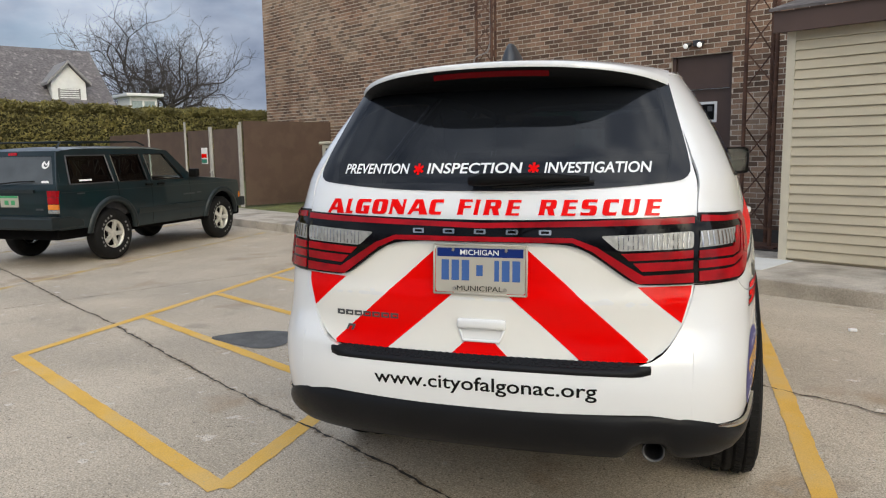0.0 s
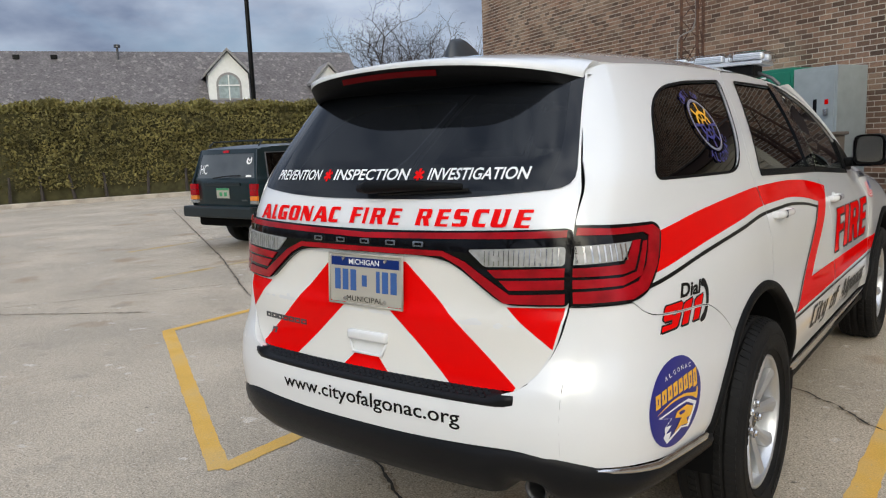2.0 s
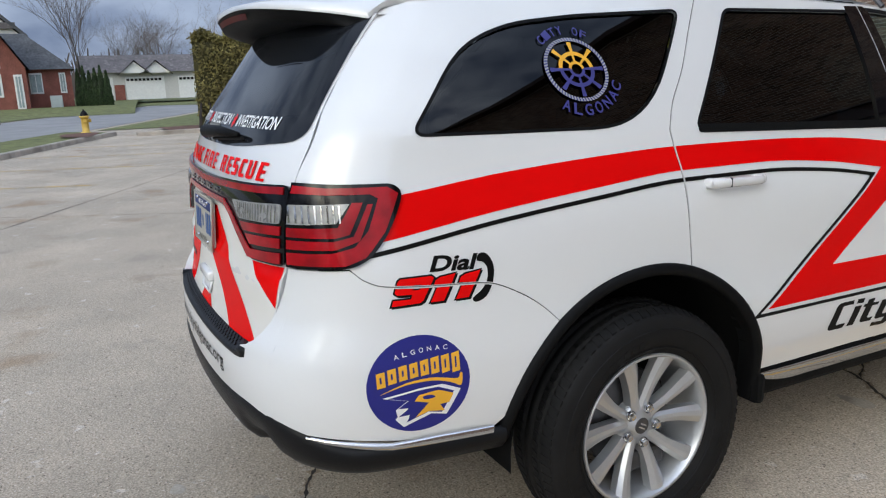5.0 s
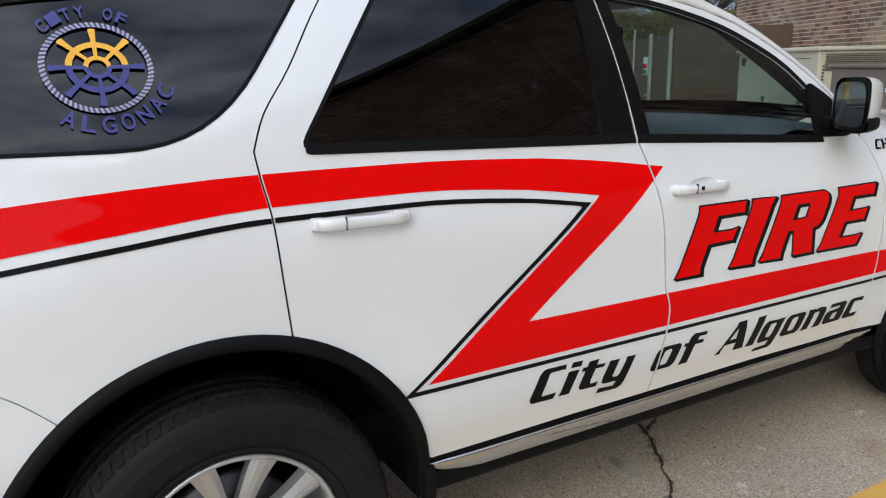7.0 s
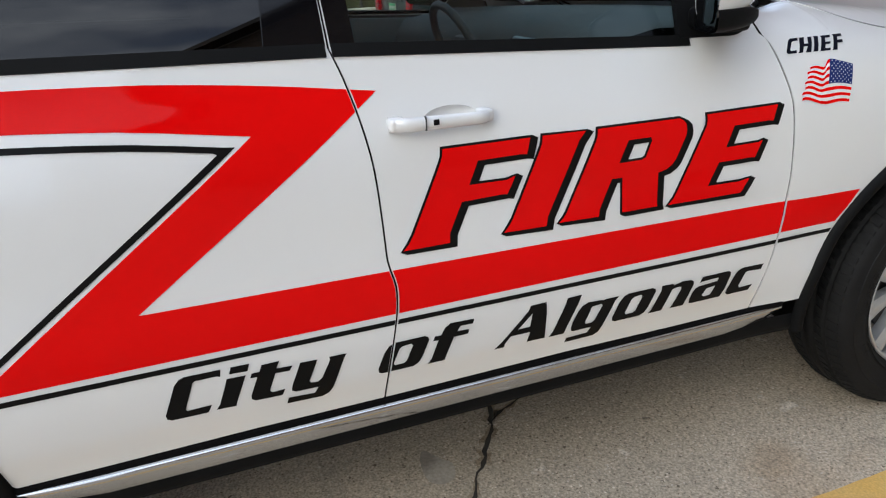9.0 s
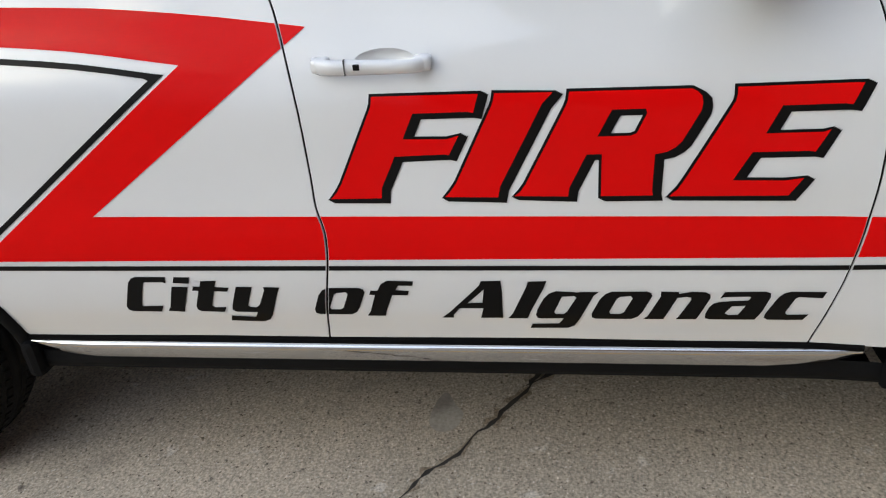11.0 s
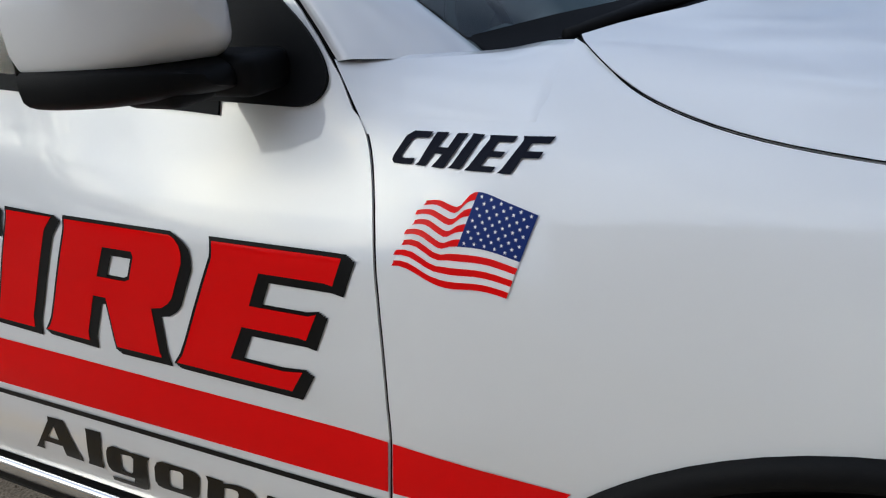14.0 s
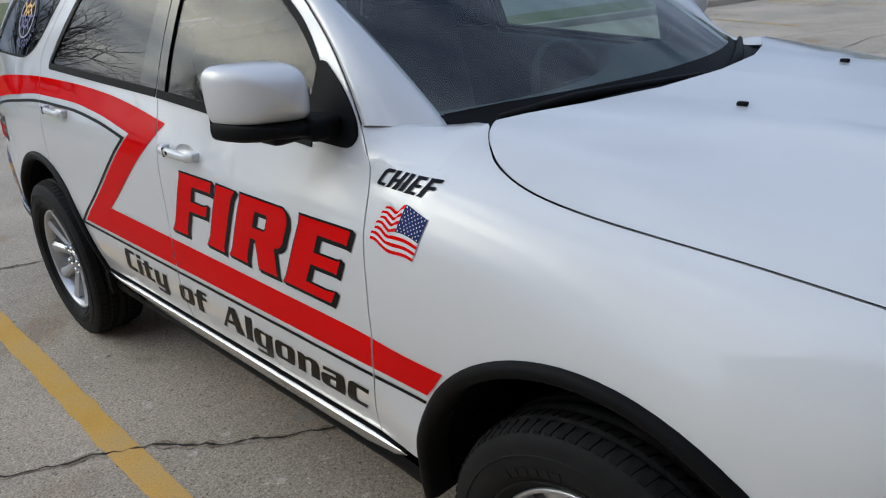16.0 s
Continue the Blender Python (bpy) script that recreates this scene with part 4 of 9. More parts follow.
door_top = curve([(1.13, 2.3865), (1.20, 2.367), (1.27, 2.322), (1.385, 2.207), (1.492, 2.057), (1.612, 1.827), (1.672, 1.607), (1.70, 1.45)])
FINE = [-1.2 + 0.008 * k for k in range(40)]
for mir in (False, True):
    # rear quarter with its window opening, from the tailgate's edge to the rear door
    qwin = round_corners([(-0.70, 1.335), (-0.05, 1.322), (0.10, 1.40), (0.315, 1.661), (-0.10, 1.641), (-0.34, 1.617), (-0.515, 1.553)], [0.03, 0.10, 0.10, 0.025, 0.05, 0.08, 0.1])
    back = [(edge_y(0.676 - 0.30 * max(0, z - 1.31), z) + 0.001, z) for z in (1.00, 1.08, 1.16, 1.24, 1.31, 1.40, 1.50, 1.60, 1.66)]
    outline = back + [(-0.6, roof_edge(-0.6)), (-0.2, roof_edge(-0.2)), (0.2, roof_edge(0.2))] + off(GAP_RU[:-1], -0.0024) + off(GAP_R, -0.0024) + arch(0, 70, 128.8) + [*[(y, z + 0.0015) for y, z in SEAM[::-1]], (-0.905, 1.003)]
    wrap("rear_quarter_panel", flat(outline, grown(qwin, 0.006)), SIDE, WHITE, suv, da=0.05, db=0.04, lip=0.009, mirror=mir, cuts_a=FINE)
    wrap("roof_corner", flat([(-0.745, 1.625), (-0.50, 1.655), (-0.50, roof_edge(-0.50) - 0.001), (-0.56, roof_edge(-0.56) - 0.001), (-0.62, roof_edge(-0.62) - 0.001), (-0.735, 1.655)]), SIDE, WHITE, suv, lift=-0.003, mirror=mir, cuts_a=FINE)
    wrap("quarter_window", flat(qwin), SIDE, PRIVACY, suv, "dark tinted quarter glass", lift=-0.006, mirror=mir).visible_shadow = False
    # bumper corner and side
    low = [(-0.50, 0.52), (-0.50, 0.50), (-0.8, 0.515), (-1.03, 0.55)]
    corner = [(edge_y(0.6742, z), z) for z in (0.56, 0.58, 0.60, 0.64, 0.68, 0.72, 0.76, 0.80, 0.84, 0.88, 0.92, 0.96, 0.996)]
    outline = corner + [(-0.905, 0.999)] + [(y, z - 0.0015) for y, z in SEAM] + arch(0, 129.2, 163) + [(-0.54, 0.502), (-0.8, 0.518), (-1.0, 0.548)]
    wrap("bumper_corner", flat(outline), SIDE, WHITE, suv, da=0.05, db=0.04, lip=0.009, mirror=mir, cuts_a=FINE)
    # rear door
    rwin = round_corners([(0.245, 1.302), (1.145, 1.264), (1.225, 1.268), (1.222, 1.662), (0.535, 1.665), (0.40, 1.50)], [0.035, 0, 0, 0, 0.03, 0.2])
    outline = off(GAP_RU[:-1], 0.0024) + off(GAP_R, 0.0024) + arch(0, 69, 10)[1:] + [(0.525, 0.462), (1.0, 0.467)] + off(GAP_B[::-1], -0.0024) + [(0.8, roof_edge(0.8))]
    wrap("rear_door", flat(outline, grown(rwin, 0.006), cup_loop(*CUPS[1])), SIDE, WHITE, suv, da=0.05, db=0.04, lip=0.009, mirror=mir)
    wrap("door_lining", flat(outline, grown(rwin, 0.004)), SIDE, DASHMAT, suv, "dark grey inner door lining", lift=-0.019, mirror=mir)
    wrap("rear_door_window", flat(round_corners([(0.245, 1.302), (1.145, 1.264), (1.182, 1.664), (0.535, 1.665), (0.40, 1.50)], [0.035, 0, 0, 0.03, 0.2])), SIDE, PRIVACY, suv, "dark tinted door glass", lift=-0.006, mirror=mir).visible_shadow = False
    wrap("pillar_trim", flat([(1.140, 1.268), (1.2635, 1.264), (1.2615, 1.40), (1.2565, 1.60), (1.2545, 1.69), (1.180, 1.69)]), SIDE, GLOSSBLACK, suv, "glossy black pillar trim", lift=0.0015, lip=0.012, mirror=mir)
    rwin_in = round_corners([(0.245, 1.302), (1.145, 1.264), (1.182, 1.664), (0.535, 1.665), (0.40, 1.50)], [0.035, 0, 0, 0.03, 0.2])
    fwin_in = round_corners([(1.318, 1.256), (2.12, 1.205), (2.20, 1.30), (2.03, 1.455), (1.80, 1.575), (1.55, 1.645), (1.35, 1.665), (1.307, 1.668)], [0, 0, 0.05, 0.08, 0.1, 0.1, 0.05, 0])
    # front door
    fglass = [(1.285, 1.258), (2.12, 1.205), (2.20, 1.30), (2.03, 1.455), (1.80, 1.575), (1.55, 1.645), (1.35, 1.665), (1.279, 1.668)]
    fwin = round_corners(fglass, [0, 0, 0.05, 0.08, 0.1, 0.1, 0.05, 0])
    outline = off(GAP_B, 0.0024) + [(1.8, 0.468)] + off(GAP_F[:-1], -0.0024) + [(door_top(1.20 + 0.0395 * k) - 0.0045, 1.20 + 0.0395 * k) for k in range(13)] + [(1.4, roof_edge(1.4))]
    wrap("front_door", flat(outline, grown(fwin, 0.006), cup_loop(*CUPS[0])), SIDE, WHITE, suv, da=0.05, db=0.04, lip=0.009, mirror=mir)
    wrap("door_lining", flat(outline, grown(fwin, 0.004)), SIDE, DASHMAT, suv, "dark grey inner door lining", lift=-0.019, mirror=mir)
    wrap("front_door_window", flat(fwin), SIDE, CLEAR, suv, "clear door glass", lift=-0.006, mirror=mir).visible_shadow = False
    wrap("pillar_trim", flat([(1.2735, 1.262), (1.325, 1.257), (1.312, 1.672), (1.29, 1.69), (1.2615, 1.69), (1.2635, 1.60), (1.2685, 1.40)]), SIDE, GLOSSBLACK, suv, "glossy black pillar trim", lift=0.0015, lip=0.012, mirror=mir)
    wrap("window_trim", flat(round_corners([(0.228, 1.293), (1.15, 1.255), (1.152, 1.275), (1.192, 1.676), (0.53, 1.675), (0.385, 1.50)], [0.045, 0, 0, 0, 0.035, 0.2]), rwin_in), SIDE, PLASTIC, suv, "black window seal", lift=0.0012, mirror=mir)
    wrap("window_trim", flat(round_corners([(1.312, 1.250), (2.13, 1.198), (2.22, 1.30), (2.045, 1.47), (1.81, 1.592), (1.555, 1.662), (1.35, 1.682), (1.30, 1.685)], [0, 0, 0.05, 0.08, 0.1, 0.1, 0.05, 0]), fwin_in), SIDE, PLASTIC, suv, "black window seal", lift=0.0012, mirror=mir)
    wrap("window_trim", flat(grown(qwin, 0.0085), qwin), SIDE, PLASTIC, suv, "black window seal", lift=0.0012, mirror=mir)
    # belt moulding under the windows
    wrap("belt_moulding", flat(round_corners([(0.246, 1.284), (1.262, 1.2435), (1.2615, 1.2695), (0.252, 1.309)], [0.02, 0, 0, 0.008])), SIDE, PLASTIC, suv, "black belt moulding", lift=0.004, lip=0.012, mirror=mir)
    wrap("belt_moulding", flat([(1.275, 1.243), (2.15, 1.188), (2.15, 1.212), (1.274, 1.269)]), SIDE, PLASTIC, suv, "black belt moulding", lift=0.004, lip=0.012, mirror=mir)
    # front fender up to the bonnet's edge
    up = [(y, HOOD(x + 0.0015, y)[2]) for x, y in HOODLINE]
    outline = off([p for p in GAP_F if p[1] < 1.188], 0.0024) + [(2.3785, 1.19), (2.42, 1.19), (2.48, 1.19), (2.54, 1.19), (2.600, 1.19), (2.600, 1.225)] + up + [(3.72, 0.75), (3.62, 0.62)] + arch(AXLE, 28, 172)
    # the fender's shoulder rises to the foot of the pillar and round the corner of the windscreen
    inner = [Vector((side_x(2.332, 1.258), 2.332, 1.258)), Vector((0.757, 2.412, 1.2525)), Vector((0.694, 2.492, 1.247)), Vector((0.669, 2.548, 1.250)), Vector((0.6585, 2.600, 1.2545))]
    rows = []
    for i in range(17):
        t = i / 16
        k = min(int(t * 4), 3)
        p0, p1, p2, p3 = inner[max(k - 1, 0)], inner[k], inner[k + 1], inner[min(k + 2, 4)]
        f = t * 4 - k
        b = 0.5 * (2 * p1 + (p2 - p0) * f + (2 * p0 - 5 * p1 + 4 * p2 - p3) * f * f + (3 * p1 - p0 - 3 * p2 + p3) * f ** 3)
        y = 2.3755 + 0.2245 * t
        a = Vector((side_x(y, 1.19), y, 1.19 - 0.002 * (t > 0.99)))
        rise = Vector(((side_x(y, 1.19) - side_x(y, 1.17)) / 0.02, 0, 1)).normalized()
        out = Vector((a.x - b.x, a.y - b.y, -0.010)).normalized()
        down = (a - b).normalized()
        w = smoothstep(t, 0.0, 0.55)
        d = (a - b).length
        ta, tb_ = a + (rise * w + (b - a).normalized() * (1 - w)) * d * 0.36, b + (out * w + down * (1 - w)) * d * 0.40
        row = [a * (1 - q) ** 3 + ta * 3 * q * (1 - q) ** 2 + tb_ * 3 * q * q * (1 - q) + b * q ** 3 for q in [n / 10 for n in range(11)]]
        w2 = smoothstep(t, 0.55, 1.0)
        row = [q * (1 - w2) + Vector((side_x(q.y, 1.19 + 0.0675 * n / 10) - 0.0003, q.y, 1.19 + 0.0675 * n / 10)) * w2 for n, q in enumerate(row)]
        row = [a - rise * 0.02 - Vector((0.003, 0, 0))] + row + [b - Vector((0.008, -0.004, 0.02))]
        rows.append([((-1 if mir else 1) * q.x, q.y, q.z) for q in row])
    for y, zt, up_ in ((2.608, 1.2545, -0.0015),):
        row = [Vector((side_x(y, 1.19 + (zt - 1.19) * n / 10) + up_, y, 1.19 + up_ + (zt - 1.19) * n / 10)) for n in range(11)]
        row = [row[0] - Vector((0.003, 0, 0.02))] + row + [row[-1] - Vector((0.008, 0, 0.02))]
        rows.append([((-1 if mir else 1) * q.x, q.y, q.z) for q in row])
    bm = bmesh.new()
    grid = [[bm.verts.new(q) for q in r] for r in rows]
    for ra, rb in zip(grid, grid[1:]):
        for k in range(len(ra) - 1):
            bm.faces.new((ra[k], ra[k + 1], rb[k + 1], rb[k]))
    bmesh.ops.recalc_face_normals(bm, faces=bm.faces[:])
    link("fender_shoulder", bm, WHITE, suv, "", True)
    wrap("front_fender", flat(outline), SIDE, WHITE, suv, da=0.05, db=0.03, lip=0.009, mirror=mir)
# tailgate and rear glass
gate = round_corners([(0.6735, 1.0), (0.6745, 1.20), (0.674, 1.315), (0.6435, 1.42), (0.573, 1.655), (0.54, 1.655), (0.60, 1.42), (0.58, 1.318), (-0.58, 1.318), (-0.60, 1.42), (-0.54, 1.655), (-0.573, 1.655), (-0.6435, 1.42), (-0.674, 1.315), (-0.6745, 1.20), (-0.6735, 1.0), (-0.6438, 0.8705), (-0.5636, 0.755), (-0.3, 0.752), (0.3, 0.752), (0.5636, 0.755), (0.6438, 0.8705)], [0.05, 0.05, 0.02, 0.05, 0, 0, 0.05, 0, 0, 0.05, 0, 0, 0.05, 0.02, 0.05, 0.05, 0.1, 0.09, 0, 0, 0.09, 0.1])
wrap("tailgate", flat(gate), GATE, WHITE, suv, da=0.04, db=0.02, lip=0.02)
pane = round_corners([(-0.660, 1.324), (-0.3, 1.292), (0.3, 1.292), (0.660, 1.324), (0.6385, 1.42), (0.568, 1.66), (-0.568, 1.66), (-0.6385, 1.42)], [0.06, 0.2, 0.2, 0.06, 0.05, 0.02, 0.02, 0.05])
wrap("rear_window", flat(pane), GATE, BACKGLASS, suv, "dark tinted rear window", da=0.05, db=0.05, lift=0.003).visible_shadow = False
# roof
rw = lambda y: side_x(y, roof_edge(y)) + 0.003
ys = [-0.62, -0.56] + [-0.50 + 0.1 * k for k in range(22)]
ro = [(rw(y), y) for y in ys if y < 1.55] + [(0.60, 1.62), (0.58, 1.70), (0.4, 1.79), (0.2, 1.845), (0, 1.86)]
wrap("roof", flat(ro + [(-x, y) for x, y in ro[::-1][1:]]), ROOF, WHITE, suv, da=0.06, db=0.08, lip=0.02)
# bonnet
edge = [(x - 0.0018 - 0.0035 * max(0.0, min(1.0, (3.0 - y) / 0.35)), y) for x, y in HOODLINE] + [(0.6, 3.83), (0.3, 3.88), (0, 3.89)]
back_e = [(0.657, 2.600), (0.58, 2.632), (0.45, 2.695), (0.25, 2.762), (0, 2.79)]
loop = edge + [(-x, y) for x, y in edge[::-1][1:]] + [(-x, y) for x, y in back_e[1:]] + [(x, y) for x, y in back_e[::-1][1:-1]]
wrap("bonnet", flat(loop), HOOD, WHITE, suv, da=0.05, db=0.06, lip=0.009)
# windscreen
wrap("windscreen", flat([(-0.685, 1.235), (0.685, 1.235), (0.60, 1.685), (0.3, 1.70), (-0.3, 1.70), (-0.60, 1.685)]), GLASS_FRONT, WINDSCREEN, suv, "clear windscreen", da=0.08, db=0.06, flip=True).visible_shadow = False


wrap("glass_border", flat(round_corners([(-0.69, 1.232), (0.69, 1.232), (0.680, 1.262), (0.55, 1.272), (0.3, 1.280), (0, 1.283), (-0.3, 1.280), (-0.55, 1.272), (-0.680, 1.262)], 0.01)), GLASS_FRONT, PLASTIC, suv, "black printed border of the windscreen", da=0.08, db=0.03, lift=0.002, flip=True)


# dark strips behind or over the panels that paint in the gaps' shade
def gap_shade_strip(points, S, width=0.022, mirror=False, depth=0.0035):
    left, right = [], []
    for i, p in enumerate(points):
        a, b = Vector(points[max(i - 1, 0)]), Vector(points[min(i + 1, len(points) - 1)])
        d = (b - a).normalized()
        n = Vector((-d.y, d.x)) * width / 2
        left.append((p[0] + n.x, p[1] + n.y))
        right.append((p[0] - n.x, p[1] - n.y))
    bm = bmesh.new()
    L, R = [bm.verts.new((*q, 0)) for q in left], [bm.verts.new((*q, 0)) for q in right]
    for k in range(len(L) - 1):
        bm.faces.new((L[k], L[k + 1], R[k + 1], R[k]))
    wrap("gap_seal", bm, S, DARK, suv, "black strip put in as the shade of a panel gap", lift=-depth, mirror=mirror, weld=False)


for mir in (False, True):
    for g, w in ((GAP_B, 0.022), (GAP_R, 0.022), (GAP_RU, 0.022), (GAP_F, 0.022), ([(door_top(1.19 + 0.0395 * k) - 0.004, 1.19 + 0.0395 * k) for k in range(13)], 0.012)):
        gap_shade_strip(g, SIDE, w, mirror=mir)
    # black line over the skin, painted as the shade of the door's top gap
    gap_shade_strip(smooth_loop([(0.432, 1.708), (0.49, 1.7125), (0.65, 1.7155), (0.85, 1.716), (1.05, 1.7125), (1.25, 1.702)], 3, False), SIDE, 0.0045, mirror=mir, depth=-0.0012)
    gap_shade_strip(HOODLINE, HOOD, 0.03, mirror=mir)
    # likewise a thin black line on top of the bonnet gap
    gap_shade_strip([(x - 0.0016, y) for x, y in HOODLINE], HOOD, 0.0020, mirror=mir, depth=-0.0008)

# ---------------------------------------------------------------- the vehicle: pillars, bumpers, lamps, wheels
def strip(name, rows, material, parent, label="", closed=False, smooth=True):
    """A sheet through rows of points."""
    bm = bmesh.new()
    grid = [[bm.verts.new(p) for p in r] for r in rows]
    for a, b in zip(grid, grid[1:]):
        n = len(a)
        for k in range(n if closed else n - 1):
            bm.faces.new((a[k], a[(k + 1) % n], b[(k + 1) % n], b[k]))
    bmesh.ops.remove_doubles(bm, verts=bm.verts[:], dist=1e-5)
    bmesh.ops.recalc_face_normals(bm, faces=bm.faces[:])
    return link(name, bm, material, parent, label, smooth)


for s in (1, -1):
    rows = []
    for i in range(13):
        t = i / 12
        z = 1.256 + 0.434 * t
        yo = door_top(z) + 0.0035
        zi = 1.236 + 0.454 * t
        xi = 0.688 - 0.085 * t
        gi = Vector(GLASS_FRONT(xi, zi))
        o = Vector((side_x(yo, z), yo, z))
        k = min(1, 0.15 + 3 * t)
        mid = (o * 0.55 + gi * 0.45) + Vector((0.022, 0.02, 0.012)) * k
        pts = [o - Vector((0.012, 0, 0.0)), o, o * 0.8 + mid * 0.2 + Vector((0.006, 0.004, 0.003)), mid, gi * 0.8 + mid * 0.2 + Vector((0.004, 0.006, 0.004)), gi, gi - Vector((0.02, 0.02, 0))]
        rows.append([(s * p.x, p.y, p.z) for p in pts])
    strip("front_pillar", rows, WHITE, suv)
    strip("pillar_lining", [[(s * (abs(x) - 0.022), y - 0.022, z - 0.014) for x, y, z in r] for r in rows], DASHMAT, suv, "dark pillar lining")
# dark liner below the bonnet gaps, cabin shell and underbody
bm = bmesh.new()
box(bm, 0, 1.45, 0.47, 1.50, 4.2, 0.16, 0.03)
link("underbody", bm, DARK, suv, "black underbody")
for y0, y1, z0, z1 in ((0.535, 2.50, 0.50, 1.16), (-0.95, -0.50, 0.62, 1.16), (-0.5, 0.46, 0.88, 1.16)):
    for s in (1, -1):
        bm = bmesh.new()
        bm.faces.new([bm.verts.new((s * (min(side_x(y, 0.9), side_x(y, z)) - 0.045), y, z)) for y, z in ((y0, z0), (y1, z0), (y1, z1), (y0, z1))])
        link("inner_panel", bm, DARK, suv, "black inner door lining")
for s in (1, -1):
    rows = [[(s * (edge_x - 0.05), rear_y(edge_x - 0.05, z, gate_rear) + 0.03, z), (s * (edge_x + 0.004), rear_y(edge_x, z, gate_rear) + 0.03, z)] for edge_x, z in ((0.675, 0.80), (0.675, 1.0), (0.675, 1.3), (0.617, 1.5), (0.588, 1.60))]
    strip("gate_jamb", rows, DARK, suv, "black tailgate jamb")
bm = bmesh.new()
box(bm, 0, 3.2, 0.98, 1.42, 1.2, 0.16, 0.02)
link("engine_cover", bm, DARK, suv)


def BUMP(x, z):
    return (x, rear_y(x, z, body_rear), z)


sweep = [p for p in round_corners([(0.675, 0.996), (0.645, 0.869), (0.5645, 0.7535), (0.20, 0.7495)], [0, 0.1, 0.09, 0]) if p[0] > 0.513]
lower = round_corners([(-0.674, 0.575), (-0.56, 0.600), (-0.2, 0.588), (0.2, 0.588), (0.56, 0.600), (0.674, 0.575)], [0, 0.05, 0.1, 0.1, 0.05, 0])
notch = [(0.6755, 0.996)] + sweep + [(0.510, 0.7495), (0.508, 0.722)]
wrap("rear_bumper", flat(lower + notch + [(-x, z) for x, z in notch[::-1]]), BUMP, WHITE, suv, da=0.04, db=0.03, lip=0.05)
# step pad with raised scales
rows = []
for i in range(41):
    x = -0.540 + 1.090 * i / 40
    e = min(1.0, max(0.0, (abs(x) - 0.478) / 0.03))
    e = e * e * (3 - 2 * e)
    yb = rear_y(x, 0.745, body_rear)
    yf = rear_y(min(abs(x), 0.55), 0.76, gate_rear)
    h = 1.0 - 0.6 * smoothstep(abs(x), 0.51, 0.552)
    rows.append([(x, yb + 0.004, 0.732 - 0.017 * h), (x, yb - 0.004 * h, 0.732 - 0.015 * h), (x, yb - 0.007 * h, 0.732 - 0.008 * h), (x, yb - 0.006 * h, 0.732), (x, yb + 0.004 - 0.012 * e, 0.7375), (x, (yf - 0.004) * (1 - e) + (yb - 0.0055) * e, 0.7565 - 0.003 * e), (x, (yf + 0.03) * (1 - e) + (yb + 0.012) * e, 0.758 - 0.002 * e)])
rows = [[(-0.543, rows[0][2][1] + 0.015, 0.736)] * 7] + rows + [[(0.553, rows[-1][2][1] + 0.015, 0.736)] * 7]
pad = strip("step_pad", rows, BUMPERP, suv, "black ribbed plastic step pad")
bm = bmesh.new()
k = 0
for i in range(46):
    for j in range(3):
        x = -0.55 + i * 0.0245 + (0.012 if j % 2 else 0)
        if abs(x) > 0.485:
            continue
        yb = rear_y(x, 0.745, body_rear)
        yf = rear_y(min(abs(x), 0.55), 0.76, gate_rear)
        w = (0.2, 0.52, 0.84)[j]
        yb, z = (yb + 0.004) * (1 - w) + (yf - 0.004) * w, 0.7375 + 0.019 * w
        vs = [bm.verts.new((x + 0.0105 * math.cos(a), yb + 0.0035 * math.sin(a) - 0.001, z + 0.004 * math.sin(a) + 0.0022)) for a in [math.pi / 3 * q for q in range(6)]]
        ws = [bm.verts.new((x + 0.0122 * math.cos(a), yb + 0.004 * math.sin(a) + 0.002, z + 0.0046 * math.sin(a) - 0.002)) for a in [math.pi / 3 * q for q in range(6)]]
        bm.faces.new(vs)
        for q in range(6):
            bm.faces.new((ws[q], ws[(q + 1) % 6], vs[(q + 1) % 6], vs[q]))
tagged(link("scale_pattern", bm, BUMPERP, pad), kind="stuff")
# lower black bumper, wrapping to the wheel arches
lowz = [0.60, 0.585, 0.55, 0.50, 0.45, 0.41, 0.385, 0.37]
push = [-0.012, 0.004, 0.008, 0.0, -0.022, -0.055, -0.11, -0.22]
rows = []
for i in range(181):
    u = -1 + 2 * i / 180
    # from the wheel arch round the back to the other arch
    if abs(u) > 0.55:
        t = (abs(u) - 0.55) / 0.45
        y = edge_y(0.70, 0.55) + t * (-0.50 - edge_y(0.70, 0.55))
        x = side_x(y, 0.55) * (1 if u > 0 else -1)
        n = Vector((math.copysign(1, u) * (0.3 + 0.7 * t), -(1 - t), 0)).normalized()
        top = 0.60 - 0.085 * smoothstep(t, -0.1, 0.28) - 0.01 * t
    else:
        x = u / 0.55 * 0.70
        y = rear_y(x, 0.55, body_rear)
        n = Vector((0.3 * (x / 0.7) ** 3, -1, 0)).normalized()
        top = 0.60 - 0.02 * smoothstep(abs(x), 0.66, 0.72)
    row = []
    for z, p in zip(lowz, push):
        foot = 0.395 + 0.062 * math.exp(-((x - 0.56) / 0.075) ** 4) * (y < -0.9)
        zz = foot + (z - 0.37) * (top - foot) / 0.23
        row.append((x + n.x * p, y + n.y * p, zz))
    rows.append(row)
strip("lower_bumper", rows, BUMPERP, suv, "black plastic lower bumper")
